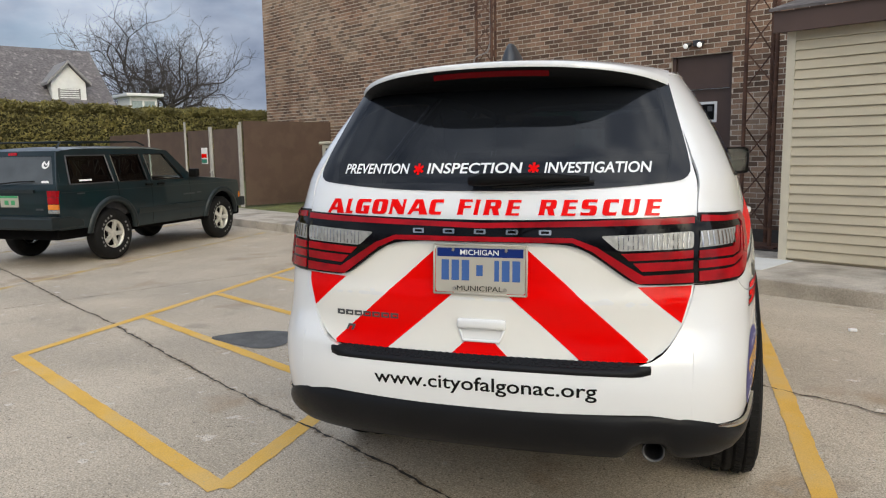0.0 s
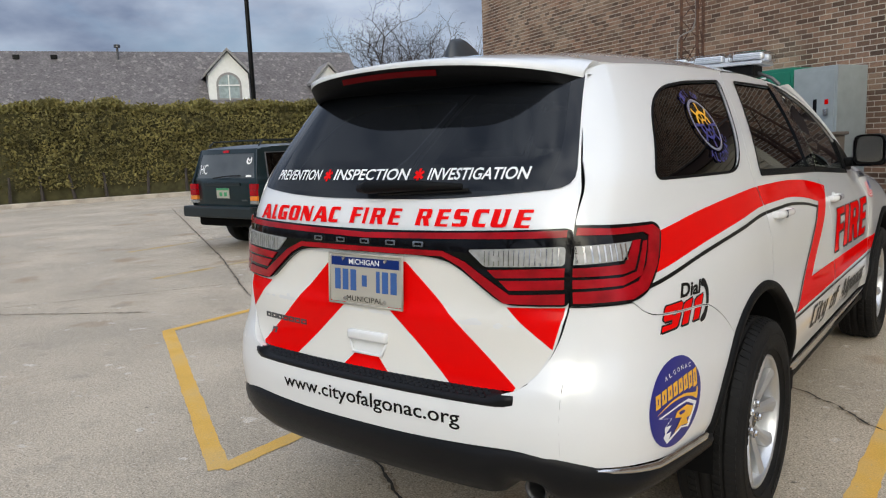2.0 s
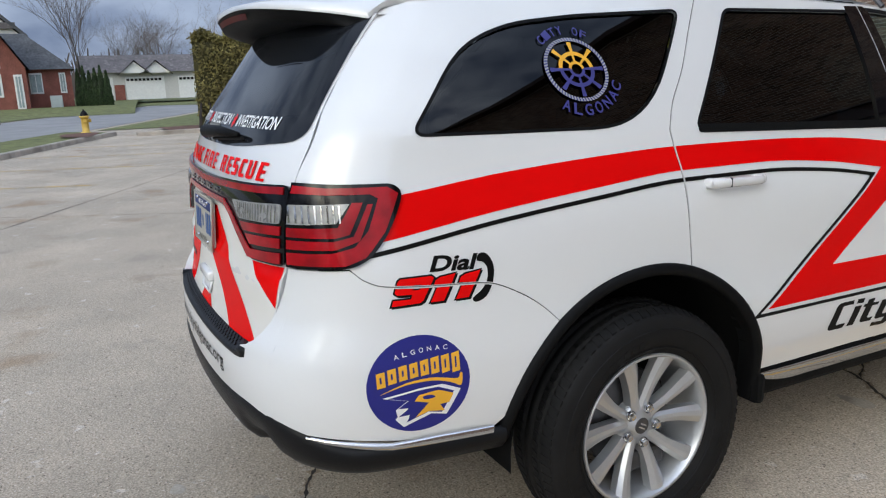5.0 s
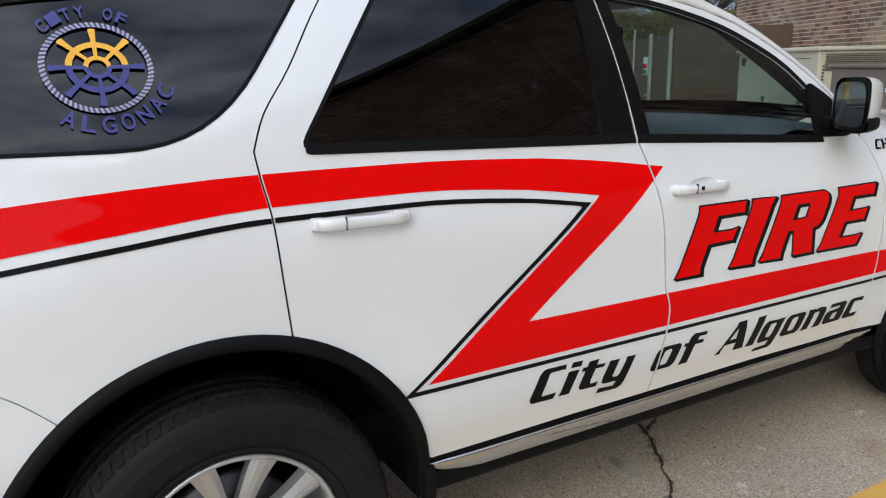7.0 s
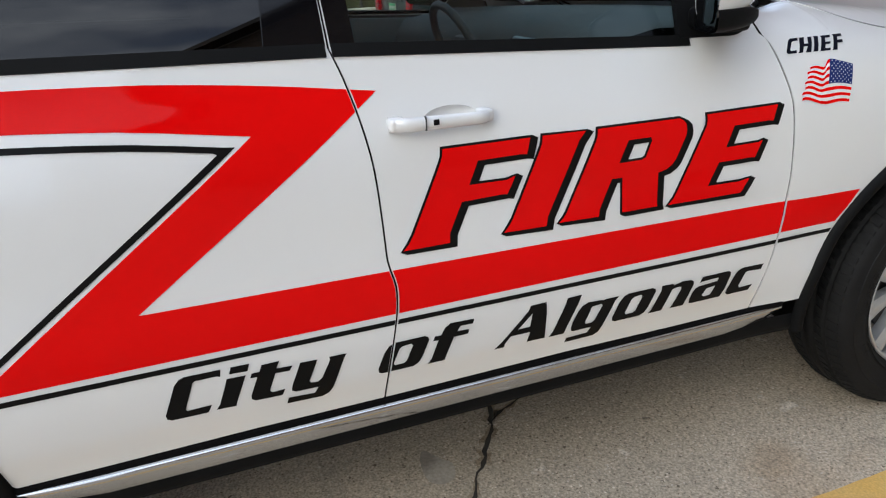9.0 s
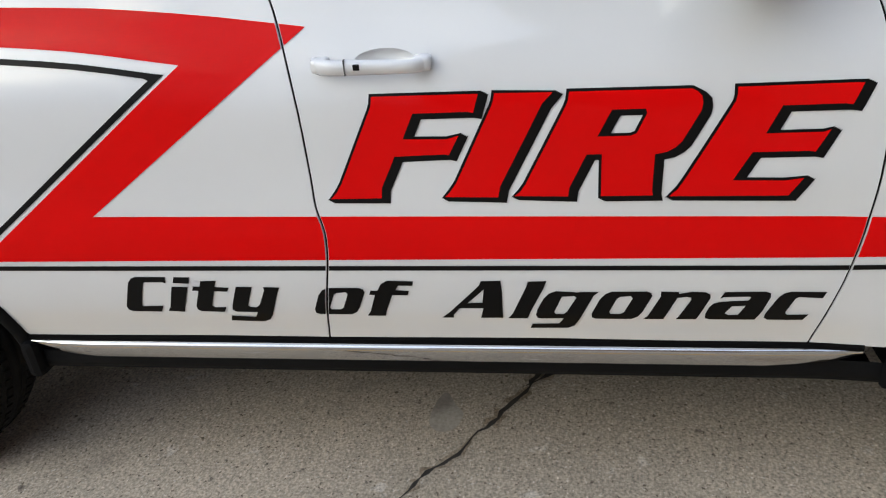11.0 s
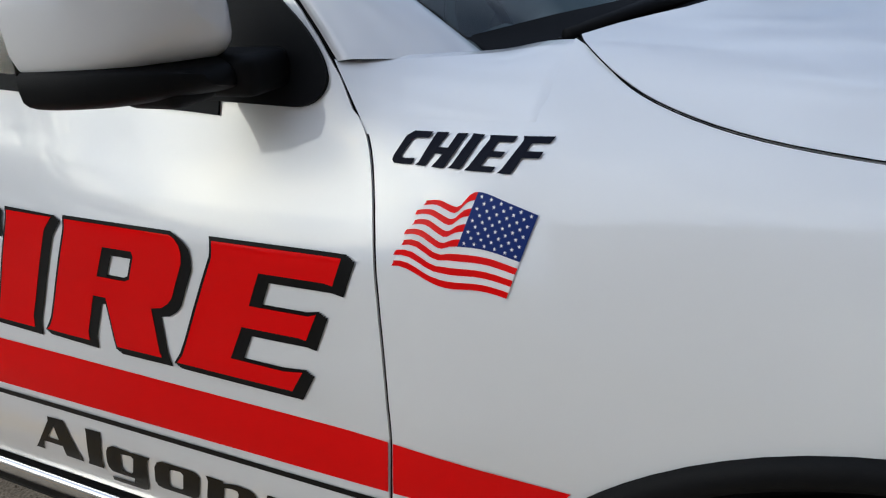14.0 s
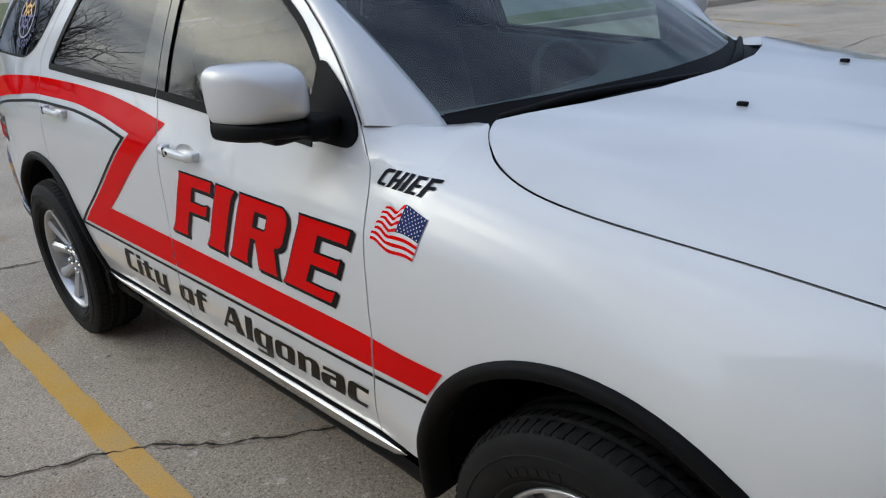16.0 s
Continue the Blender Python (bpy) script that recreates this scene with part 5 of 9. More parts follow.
for s in (1, -1):
    rows = []
    for i in range(13):
        y = -1.04 + 0.50 * i / 12
        z = 0.548 - 0.04 * min(1, i / 5) - 0.006 * max(0, i - 5) / 7
        h = 0.012 + 0.013 * min(1, i / 8)
        x = side_x(y, 0.55) + 0.006
        rows.append([(s * (x - 0.008), y, z + h - 0.010), (s * (x + 0.003), y, z + h - 0.013), (s * (x - 0.002), y, z - 0.010), (s * (x - 0.012), y, z - h - 0.006), (s * (x - 0.022), y, z - h - 0.008)])
    strip("chrome_strip", rows, CHROME, suv, "chrome bumper strip")
bm = bmesh.new()
lathe(bm, [(0.029, 0.22), (0.029, 0.02), (0.034, 0.0), (0.037, 0.004), (0.037, 0.25)], Matrix.Translation((0.56, -1.045, 0.440)) @ pose(0, 0, 0, -90, 0, 0), 28)
bmesh.ops.recalc_face_normals(bm, faces=bm.faces[:])
# dark steel in place of chrome paints in the shade of the recess
link("exhaust_tip", bm, STEEL, suv, "dull steel exhaust tip, shade of its recess put into the colour", True)
# rear lamps: one band across the tailgate and on to the corners
LG = lambda x, z: (x, rear_y(x, z, gate_rear), z)
band = [(-0.6735, 1.214), (0, 1.196), (0.6735, 1.214), (0.6735, 1.002), (0.495, 0.998), (0.36, 1.096), (0.30, 1.122), (0.2, 1.128), (-0.2, 1.128), (-0.30, 1.122), (-0.36, 1.096), (-0.495, 0.998), (-0.6735, 1.002)]
lampgate = wrap("tail_lamp_band", flat(round_corners(band, [0.02, 0.3, 0.02, 0.02, 0.04, 0.05, 0.05, 0, 0, 0.05, 0.05, 0.04, 0.02])), LG, GLOSSBLACK, suv, "glossy black lamp band across the tailgate", da=0.04, db=0.03, lift=0.012, lip=0.02)


def on_gate(name, loop, material, lift=0.016, label="", r=0.0, parent=None, lip=0.004):
    return wrap(name, flat(round_corners(loop, r) if r else loop), LG, material, parent or lampgate, label, da=0.05, db=0.03, lift=lift, lip=lip)


on_gate("red_strip", [(-0.66, 1.208), (0, 1.190), (0.66, 1.208), (0.66, 1.190), (0, 1.173), (-0.66, 1.190)], LAMPRED, label="red light strip")
inner = [(0.30, 1.146), (0.375, 1.118), (0.515, 1.030), (0.662, 1.038), (0.662, 1.008), (0.50, 1.004), (0.362, 1.103), (0.30, 1.130)]
on_gate("red_strip", [(-x, z) for x, z in inner] + [(x, z) for x, z in inner[::-1]], LAMPRED, label="red light strip", lift=0.018)
for s in (1, -1):
    fl = lambda pts: [(s * x, z) for x, z in pts]
    on_gate("reversing_lamp", fl([(0.385, 1.153), (0.660, 1.166), (0.660, 1.114), (0.440, 1.106)]), LAMPCLEAR, label="clear reversing lamp lens", r=0.012)
    for j in range(15):
        x, zt, zl = 0.44 + 0.0145 * j, 1.1515 + 0.0007 * j, 1.110 + 0.0004 * j
        on_gate("lens_rib", fl([(x, zl), (x + 0.002, zl), (x + 0.002, zt), (x, zt)]), CHROME, lift=0.0185, lip=0.002)
    for x in (0.475, 0.60):
        on_gate("bulb_socket", [(s * x + 0.014 * math.cos(q), 1.131 + 0.009 * math.sin(q)) for q in [math.pi * k / 8 for k in range(16)]], LAMPCLEAR, lift=0.0195, lip=0.002)
    for a, b in ((((0.448, 1.098), (0.660, 1.108)), ((0.660, 1.084), (0.474, 1.076))), (((0.484, 1.069), (0.660, 1.076)), ((0.660, 1.050), (0.512, 1.043)))):
        on_gate("red_bar", fl([a[0], a[1], b[0], b[1]]), LAMPRED, label="red lamp lens")
    mir = s < 0
    yl = lambda x, z: edge_y(x, z)
    lo = [(yl(0.6765, z), z) for z in (1.002, 1.06, 1.12, 1.18, 1.222)]
    lamp_side = round_corners(lo + [(-0.90, 1.216), (-0.775, 1.214), (-0.752, 1.19), (-0.80, 1.09), (-0.855, 1.025), (-0.905, 1.003)], [0, 0, 0, 0, 0, 0.05, 0.02, 0.03, 0.08, 0.03, 0.03])
    ls = wrap("tail_lamp", flat(lamp_side), SIDE, GLOSSBLACK, suv, "red and clear corner tail lamp", da=0.04, db=0.03, lift=0.010, lip=0.02, mirror=mir, cuts_a=FINE)
    ed = lambda x, z: (yl(x, z), z)

    def on_side(name, loop, material, lift=0.014, label=""):
        return wrap(name, flat(loop), SIDE, material, ls, label, da=0.03, db=0.03, lift=lift, lip=0.004, mirror=mir, cuts_a=FINE)

    hook = [ed(0.683, 1.214), (-0.93, 1.207), (-0.79, 1.205), (-0.766, 1.188), (-0.81, 1.095), (-0.862, 1.032), (-0.91, 1.012), ed(0.683, 1.010), ed(0.683, 1.042), (-0.935, 1.045), (-0.885, 1.06), (-0.85, 1.10), (-0.818, 1.178), (-0.835, 1.189), (-0.93, 1.190), ed(0.683, 1.194)]
    on_side("red_hook", hook, LAMPRED, label="red light hook")
    on_side("reversing_lamp", [ed(0.683, 1.166), (-0.885, 1.168), (-0.92, 1.120), ed(0.683, 1.116)], LAMPCLEAR, label="clear reversing lamp lens")
    for j in range(9):
        y = -1.012 + 0.0125 * j
        on_side("lens_rib", [(y, 1.121), (y + 0.003, 1.121), (y + 0.005, 1.164), (y + 0.002, 1.164)], CHROME, lift=0.0165)
    on_side("red_bar", [ed(0.683, 1.107), (-0.918, 1.110), (-0.880, 1.170), (-0.855, 1.170), (-0.893, 1.092), (-0.925, 1.083), ed(0.683, 1.083)], LAMPRED, label="red lamp lens")
    on_side("red_bar", [ed(0.683, 1.075), (-0.93, 1.075), (-0.885, 1.087), (-0.845, 1.165), (-0.832, 1.165), (-0.872, 1.075), (-0.93, 1.053), ed(0.683, 1.051)], LAMPRED, label="red lamp lens")
# roof spoiler: white lid, black underside, red lamp
top, under = [], []
for i in range(33):
    x = -0.572 + 1.144 * i / 32
    k = abs(x) / 0.572
    tail = -0.985 + 0.26 * k ** 4
    z0 = ROOF(x, -0.66)[2]
    zt = 1.716 - 0.045 * k ** 2 - 0.016 * k ** 9
    lift = 0.012
    top.append([(x * 0.985, -0.612, ROOF(x * 0.985, -0.612)[2] + 0.002), (x, -0.64 + (tail + 0.64) * 0.18, ROOF(x, -0.64)[2] * 0.9 + zt * 0.1 + 0.007), (x, -0.64 + (tail + 0.64) * 0.5, z0 * 0.45 + zt * 0.55 + lift), (x, -0.64 + (tail + 0.64) * 0.82, zt + 0.012), (x, tail, zt), (x, tail + 0.004, zt - 0.014)])
    zg = 1.640 + 0.012 * max(0.0, (k - 0.84) / 0.16) ** 1.2
    yg = rear_y(min(abs(x), 0.56), zg, gate_rear)
    under.append([(x, tail + 0.004, zt - 0.014), (x, tail + 0.02, zt - 0.045), (x * 0.985, (tail + yg) / 2 - 0.005, zt - 0.056 + 0.016 * k ** 6), (x * 0.965, yg - 0.004, zg)])
spo = strip("spoiler", top, WHITE, suv)
strip("underside", under, PLASTIC, spo, "black spoiler underside")
for s in (1, -1):
    a = top[-1 if s > 0 else 0]
    low = [SIDE(-0.62, roof_edge(-0.62) - 0.004)] + [SIDE(edge_y(0.676 - 0.30 * (z - 1.31), z) + 0.004, z) for z in (1.668, 1.66, 1.65, 1.64, 1.63)]
    low = [(s * (p[0] - 0.002), p[1], p[2]) for p in low]
    mid = [tuple((Vector(p) + Vector(q)) / 2 + Vector((s * 0.003, 0, 0.0))) for p, q in zip(a, low)]
    strip("spoiler_end", [a, mid, low], WHITE, spo)
rows = [[(x, -0.985 + 0.26 * (abs(x) / 0.572) ** 4 + 0.010 + 0.3 * q, 1.716 - 0.045 * (abs(x) / 0.585) ** 2 - 0.026 - q) for q in (0.0, 0.018)] for x in [-0.20 + 0.4 * j / 12 for j in range(13)]]
strip("brake_lamp", [[(x, y - 0.004, z) for x, y, z in r] for r in rows], LAMPDARK, spo, "dark red high brake lamp")


# wheels
def wheel(parent, x, y):
    w = empty("wheel")
    w.parent = parent
    side = 1 if x > 0 else -1
    w.matrix_local = pose(x, y, 0.381, 0, 90 * side, 0)
    bm = bmesh.new()
    prof = [(0.245, 0.085), (0.266, 0.106), (0.300, 0.122), (0.335, 0.120), (0.352, 0.114), (0.366, 0.112), (0.380, 0.098), (0.386, 0.075), (0.3885, 0.068), (0.380, 0.066), (0.380, 0.060), (0.3885, 0.058), (0.3885, 0.026), (0.380, 0.024), (0.380, 0.016), (0.3885, 0.014), (0.3885, -0.014), (0.380, -0.016), (0.380, -0.024), (0.3885, -0.026), (0.3885, -0.058), (0.380, -0.06), (0.380, -0.066), (0.386, -0.075), (0.378, -0.10), (0.33, -0.12), (0.245, -0.09)]
    lathe(bm, prof, Matrix(), 72)
    bmesh.ops.recalc_face_normals(bm, faces=bm.faces[:])
    tyre = link("tyre", bm, RUBBER, w, "black road tyre")
    for p in tyre.data.polygons:
        p.use_smooth = True
    bm = bmesh.new()
    for k in range(80):
        a = 2 * math.pi * k / 80
        for z0, z1, r0, r1 in ((0.072, 0.104, 0.3885, 0.377), (0.03, 0.055, 0.390, 0.390), (-0.055, -0.03, 0.390, 0.390)):
            vs = []
            for (zz, rr) in ((z0, r0), (z1, r1)):
                for da in (-0.022, 0.022):
                    for hh in (-0.01, 0.0022):
                        aa = a + da + (0.010 if zz == z1 else -0.010)
                        vs.append(bm.verts.new(((rr + hh) * math.cos(aa), (rr + hh) * math.sin(aa), zz)))
            for f in ((1, 3, 7, 5), (0, 1, 5, 4), (2, 6, 7, 3), (0, 2, 3, 1), (4, 5, 7, 6)):
                bm.faces.new([vs[i] for i in f])
    bmesh.ops.recalc_face_normals(bm, faces=bm.faces[:])
    tagged(link("tread", bm, RUBBER, tyre), kind="stuff")
    bm = bmesh.new()
    for k in range(64):
        # raised sidewall marks, as plain bars, and two fine rings
        a = 2 * math.pi * k / 64
        if k % 32 in (2, 3, 4, 5, 6, 7, 12, 13, 14, 15, 20, 21):
            hgt = 0.018 if k % 32 < 10 else 0.010
            box(bm, 0.300, 0, 0.1222, hgt, 0.020, 0.0016, m=Matrix.Rotation(a, 4, "Z"))
    for r in (0.272, 0.334):
        lathe(bm, [(r - 0.003, 0.1105 if r < 0.3 else 0.1190), (r - 0.001, 0.1145 if r < 0.3 else 0.1222), (r + 0.001, 0.1150 if r < 0.3 else 0.1220), (r + 0.003, 0.1125 if r < 0.3 else 0.1185)], Matrix(), 72)
    bmesh.ops.recalc_face_normals(bm, faces=bm.faces[:])
    tagged(link("sidewall_print", bm, RUBBER, tyre), kind="stuff")
    bm = bmesh.new()
    lathe(bm, [(0.246, 0.080), (0.250, 0.096), (0.243, 0.099), (0.236, 0.092), (0.230, 0.06), (0.222, -0.02), (0.222, -0.09)], Matrix(), 64)
    bmesh.ops.recalc_face_normals(bm, faces=bm.faces[:])
    link("rim", bm, ALLOY, w, "silver alloy rim", True)
    for k in range(10):
        # faceted spokes, paired at the hub and evenly spread at the rim
        base = 2 * math.pi * (k // 2) / 5 + radians(106 if y < 1 else 117)
        sgn = 1 if k % 2 else -1
        bm = bmesh.new()
        prev = None
        for t in [i / 7 for i in range(8)]:
            r = 0.040 + (0.243 - 0.040) * t
            a = base + sgn * (0.20 + 0.125 * t + 0.05 * (1 - t) ** 3)
            wd = 0.021 - 0.003 * math.sin(math.pi * min(1.0, t * 1.25)) + 0.011 * t * t
            h = 0.056 + 0.034 * t ** 1.4
            d, p = Vector((math.cos(a), math.sin(a), 0)), Vector((-math.sin(a), math.cos(a), 0)) * sgn
            ring = [d * r + p * q + Vector((0, 0, zz)) for q, zz in ((-wd, h - 0.04), (-wd, h - 0.012), (-wd * 0.45, h - 0.001), (wd * 0.15, h), (wd * 0.95, h - 0.007), (wd * 1.05, h - 0.04))]
            ring = [bm.verts.new(v) for v in ring]
            if prev:
                for i in range(5):
                    bm.faces.new((prev[i], prev[i + 1], ring[i + 1], ring[i]))
            prev = ring
        bmesh.ops.recalc_face_normals(bm, faces=bm.faces[:])
        link("spoke", bm, ALLOY, w)
    bm = bmesh.new()
    lathe(bm, [(0.001, 0.066), (0.030, 0.066), (0.034, 0.060), (0.058, 0.054), (0.072, 0.046), (0.075, 0.01)], Matrix(), 40)
    bmesh.ops.recalc_face_normals(bm, faces=bm.faces[:])
    link("hub_cap", bm, ALLOY, w, "silver wheel centre", True)
    bm = bmesh.new()
    lathe(bm, [(0.001, 0.0675), (0.026, 0.0675), (0.029, 0.064)], Matrix(), 32)
    link("cap_badge", bm, STEEL, w, "dark round centre badge")
    bm = bmesh.new()
    for q in (-0.006, 0.006):
        box(bm, q, 0, 0.070, 0.005, 0.026, 0.001, m=Matrix.Rotation(-0.5, 4, "Z"))
    link("badge_bars", bm, CHROME, w)
    for k in range(5):
        a = 2 * math.pi * k / 5 + radians(117) + math.pi / 5
        bm = bmesh.new()
        c = Vector((0.060 * math.cos(a), 0.060 * math.sin(a), 0))
        lathe(bm, [(0.0135, 0.058), (0.0135, 0.070), (0.0105, 0.077), (0.001, 0.079)], Matrix.Translation(c), 6)
        lathe(bm, [(0.018, 0.061), (0.0175, 0.066), (0.0145, 0.0615)], Matrix.Translation(c), 16)
        link("lug_nut", bm, CHROME, w)
    bm = bmesh.new()
    lathe(bm, [(0.06, 0.005), (0.16, 0.005), (0.165, -0.005), (0.165, -0.03), (0.06, -0.03)], Matrix(), 40)
    bmesh.ops.recalc_face_normals(bm, faces=bm.faces[:])
    link("brake_disc", bm, STEEL, w, "dark steel brake disc", True)
    bm = bmesh.new()
    box(bm, 0.14, 0.05, 0.0, 0.07, 0.16, 0.07, 0.015)
    link("brake_caliper", bm, STEEL, w)
    return w


wheel(suv, 0.836, 0.0)
for x, y in ((0.836, AXLE), (-0.836, 0.0), (-0.836, AXLE)):
    wheel(suv, x, y)
# arch cladding and liners
for s in (1, -1):
    for yc, a0, a1 in ((0.0, -4, 172), (AXLE, 20, 192)):
        if yc > 1:
            a0, a1 = 8, 184
        rows = []
        for i in range(41):
            a = radians(a0 + (a1 - a0) * i / 40)
            c, n = math.cos(a), math.sin(a)
            row = []
            for r, dx in ((0.523, -0.006), (0.521, 0.008), (0.510, 0.015), (0.498, 0.016), (0.488, 0.010), (0.484, -0.002), (0.484, -0.06)):
                y, z = yc + r * c, max(HUB + 0.005 + r * n, 0.30)
                xs = min(side_x(yc + 0.52 * c, max(HUB + 0.52 * n, 0.36)), 0.95)
                row.append((s * (xs + dx), y, z))
            rows.append(row)
        strip("wheel_arch_trim", rows, PLASTIC, suv, "black plastic wheel arch trim")
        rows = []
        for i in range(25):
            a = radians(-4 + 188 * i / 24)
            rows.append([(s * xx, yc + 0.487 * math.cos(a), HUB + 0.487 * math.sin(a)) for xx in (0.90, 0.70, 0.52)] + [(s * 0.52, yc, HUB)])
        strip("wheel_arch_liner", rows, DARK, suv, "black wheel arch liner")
    # sill: chrome moulding above black plastic
    rows, rows2, rows3 = [], [], []
    for i in range(33):
        t = i / 32
        y = 0.50 + 1.97 * t
        x = side_x(y, 0.47)
        e = min(1, 12 * t, 12 * (1 - t)) ** 0.5
        rows.append([(s * (x - 0.006), y, 0.450), (s * (x + 0.010 * e), y, 0.449), (s * (x + 0.014 * e), y, 0.446 - 0.002 * e), (s * (x + 0.013 * e), y, 0.444 - 0.008 * e), (s * (x + 0.002 * e), y, 0.443 - 0.040 * e), (s * (x - 0.012), y, 0.443 - 0.056 * e)])
        rows3.append([(s * (x - 0.006), y, 0.4665), (s * (x + 0.002), y, 0.462), (s * (x + 0.003), y, 0.450), (s * (x - 0.006), y, 0.446)])
        y2 = 0.50 + 2.035 * t
        rows2.append([(s * (x - 0.012), y2, 0.41), (s * (x - 0.008), y2, 0.390), (s * (x - 0.007), y2, 0.374), (s * (x - 0.013), y2, 0.357), (s * (x - 0.05), y2, 0.348), (s * (x - 0.3), y2, 0.348)])
    strip("sill_moulding", rows, CHROME, suv, "chrome sill moulding")
    strip("sill_seal", rows3, DARK, suv, "black sill seal")
    strip("sill", rows2, PLASTIC, suv, "black plastic sill")
    for y in (0.512,):
        bm = bmesh.new()
        box(bm, s * 0.87, y, 0.395, 0.11, 0.04, 0.11, 0.019)
        link("mud_flap", bm, PLASTIC, suv, "black mud flap")

# ---------------------------------------------------------------- the vehicle: lettering, handles, mirrors, roof gear, cabin
GAPS = [GAP_B, GAP_R, GAP_F, SEAM]


def cut_gaps(bm, half=0.0038):
    """Opens a flat decal along the panel gaps."""
    lo, hi = min(v.co.x for v in bm.verts), max(v.co.x for v in bm.verts)
    for g in GAPS:
        if max(p[0] for p in g) < lo or min(p[0] for p in g) > hi:
            continue
        segs = []
        for p, q in zip(g, g[1:]):
            p, q = Vector((*p, 0)), Vector((*q, 0))
            d = (q - p).normalized()
            n = Vector((-d.y, d.x, 0))
            segs.append((p, q, d, n))
            for s in (half, -half):
                bmesh.ops.bisect_plane(bm, geom=bm.verts[:] + bm.edges[:] + bm.faces[:], dist=1e-6, plane_co=p + n * s, plane_no=n)
            bmesh.ops.bisect_plane(bm, geom=bm.verts[:] + bm.edges[:] + bm.faces[:], dist=1e-6, plane_co=p, plane_no=d)
            bmesh.ops.bisect_plane(bm, geom=bm.verts[:] + bm.edges[:] + bm.faces[:], dist=1e-6, plane_co=q, plane_no=d)
        dead = []
        for f in bm.faces:
            c = f.calc_center_median()
            for p, q, d, n in segs:
                if abs((c - p).dot(n)) < half and -1e-4 < (c - p).dot(d) < (q - p).length + 1e-4:
                    dead.append(f)
                    break
        bmesh.ops.delete(bm, geom=dead, context="FACES")
    return bm


def decal(name, bm, S, material, label="", lift=0.0016, parent=None, cut=False, da=0.05, db=0.04):
    bmesh.ops.remove_doubles(bm, verts=bm.verts[:], dist=1e-5)
    if cut:
        cut_gaps(bm)
    return wrap(name, bm, S, material, parent or suv, label, da=da, db=db, lift=lift, weld=False)


def word(bm, S, material, label, lift=0.0016, parent=None, cut=False):
    """A word: one part that holds each of its letters as a piece."""
    bmesh.ops.remove_doubles(bm, verts=bm.verts[:], dist=1e-5)
    left, isles = set(bm.verts), []
    while left:
        seed = left.pop()
        group, todo = {seed}, [seed]
        while todo:
            for e in todo.pop().link_edges:
                for v in e.verts:
                    if v in left:
                        left.discard(v)
                        group.add(v)
                        todo.append(v)
        isles.append(group)
    boxes = sorted([[min(v.co.x for v in g), max(v.co.x for v in g), g, sum(v.co.y for v in g) / len(g)] for g in isles], key=lambda b: b[0])
    merged = []
    for b in boxes:
        c = (b[0] + b[1]) / 2
        # the dot of an i joins its stem
        near = [m for m in merged if m[1] - m[0] < 0.6 * (bm_height(bm)) and abs(c - (m[0] + m[1]) / 2) < 0.35 * bm_height(bm) and (len(b[2]) < 40 and len(m[2]) < 40) and abs(b[3] - m[3]) > 0.3 * bm_height(bm)]
        if near:
            near[-1][2].update(b[2])
        else:
            merged.append(b)
    head = empty("lettering")
    head.parent = parent or suv
    head["label"] = label
    for b in merged:
        one = bmesh.new()
        index = {v: one.verts.new(v.co) for v in b[2]}
        for f in bm.faces:
            if f.verts[0] in b[2]:
                one.faces.new([index[v] for v in f.verts])
        decal("letter", one, S, material, "", lift, head, cut)
    bm.free()
    return head


def bm_height(bm):
    return max(v.co.y for v in bm.verts) - min(v.co.y for v in bm.verts)


# red and black stripe on the flank
top_edge = curve([(-0.765, 1.183), (-0.45, 1.222), (-0.1, 1.244), (0.124, 1.250), (0.5, 1.246), (0.86, 1.230), (1.1, 1.206), (1.352, 1.170)])
low_edge = curve([(-0.835, 1.066), (-0.5, 1.122), (-0.2, 1.154), (0.148, 1.178), (0.5, 1.176), (0.8, 1.155), (1.086, 1.113)])
ys = [-0.765 + (1.352 + 0.765) * i / 24 for i in range(25)]
yl = [-0.835 + (1.086 + 0.835) * i / 24 for i in range(25)]
upper = [(y, top_edge(y)) for y in ys]
stripe = upper + [(0.818, 0.798), (2.668, 0.772), (2.632, 0.725), (2.600, 0.688), (0.502, 0.690)] + [(y, low_edge(y)) for y in yl[::-1]]
decal("red_stripe", flat(stripe), SIDE, RED, "glossy red vinyl stripe bent in a Z", cut=True)
g = [(y, low_edge(y) - 0.022) for y in [-0.848 + (1.030 + 0.848) * i / 24 for i in range(25)]]
g2 = [(y, low_edge(y) - 0.034) for y in [-0.856 + (1.008 + 0.856) * i / 24 for i in range(25)]]
outer = g + [(1.052, 1.097), (0.466, 0.678), (2.594, 0.669), (2.588, 0.658), (0.430, 0.666), (1.016, 1.087)] + g2[::-1]
decal("black_pinstripe", flat(outer), SIDE, BLACKV, "thin black vinyl pinstripe", cut=True)

# big letters on the front door, in hundredths of their height
SHEET = {}
SHEET["F"] = [(59, 101), (154, 100), (149, 84), (144, 85), (95, 85), (84, 62), (124, 61), (135, 64), (125, 46), (121, 47), (75, 46), (60, 16), (59, 6), (10, 6), (16, 12), (22, 21), (56, 89), (58, 94)]
SHEET["I"] = [(168, 100), (218, 99), (209, 90), (170, 15), (168, 5), (119, 6), (124, 11), (130, 19), (165, 89), (167, 94)]
SHEET["R"] = [(232, 99), (333, 98), (337, 96), (341, 92), (342, 86), (341, 80), (327, 54), (322, 49), (315, 45), (305, 43), (304, 9), (305, 5), (260, 5), (260, 44), (247, 44), (232, 13), (231, 5), (183, 6), (188, 10), (193, 17), (229, 87), (231, 92)]
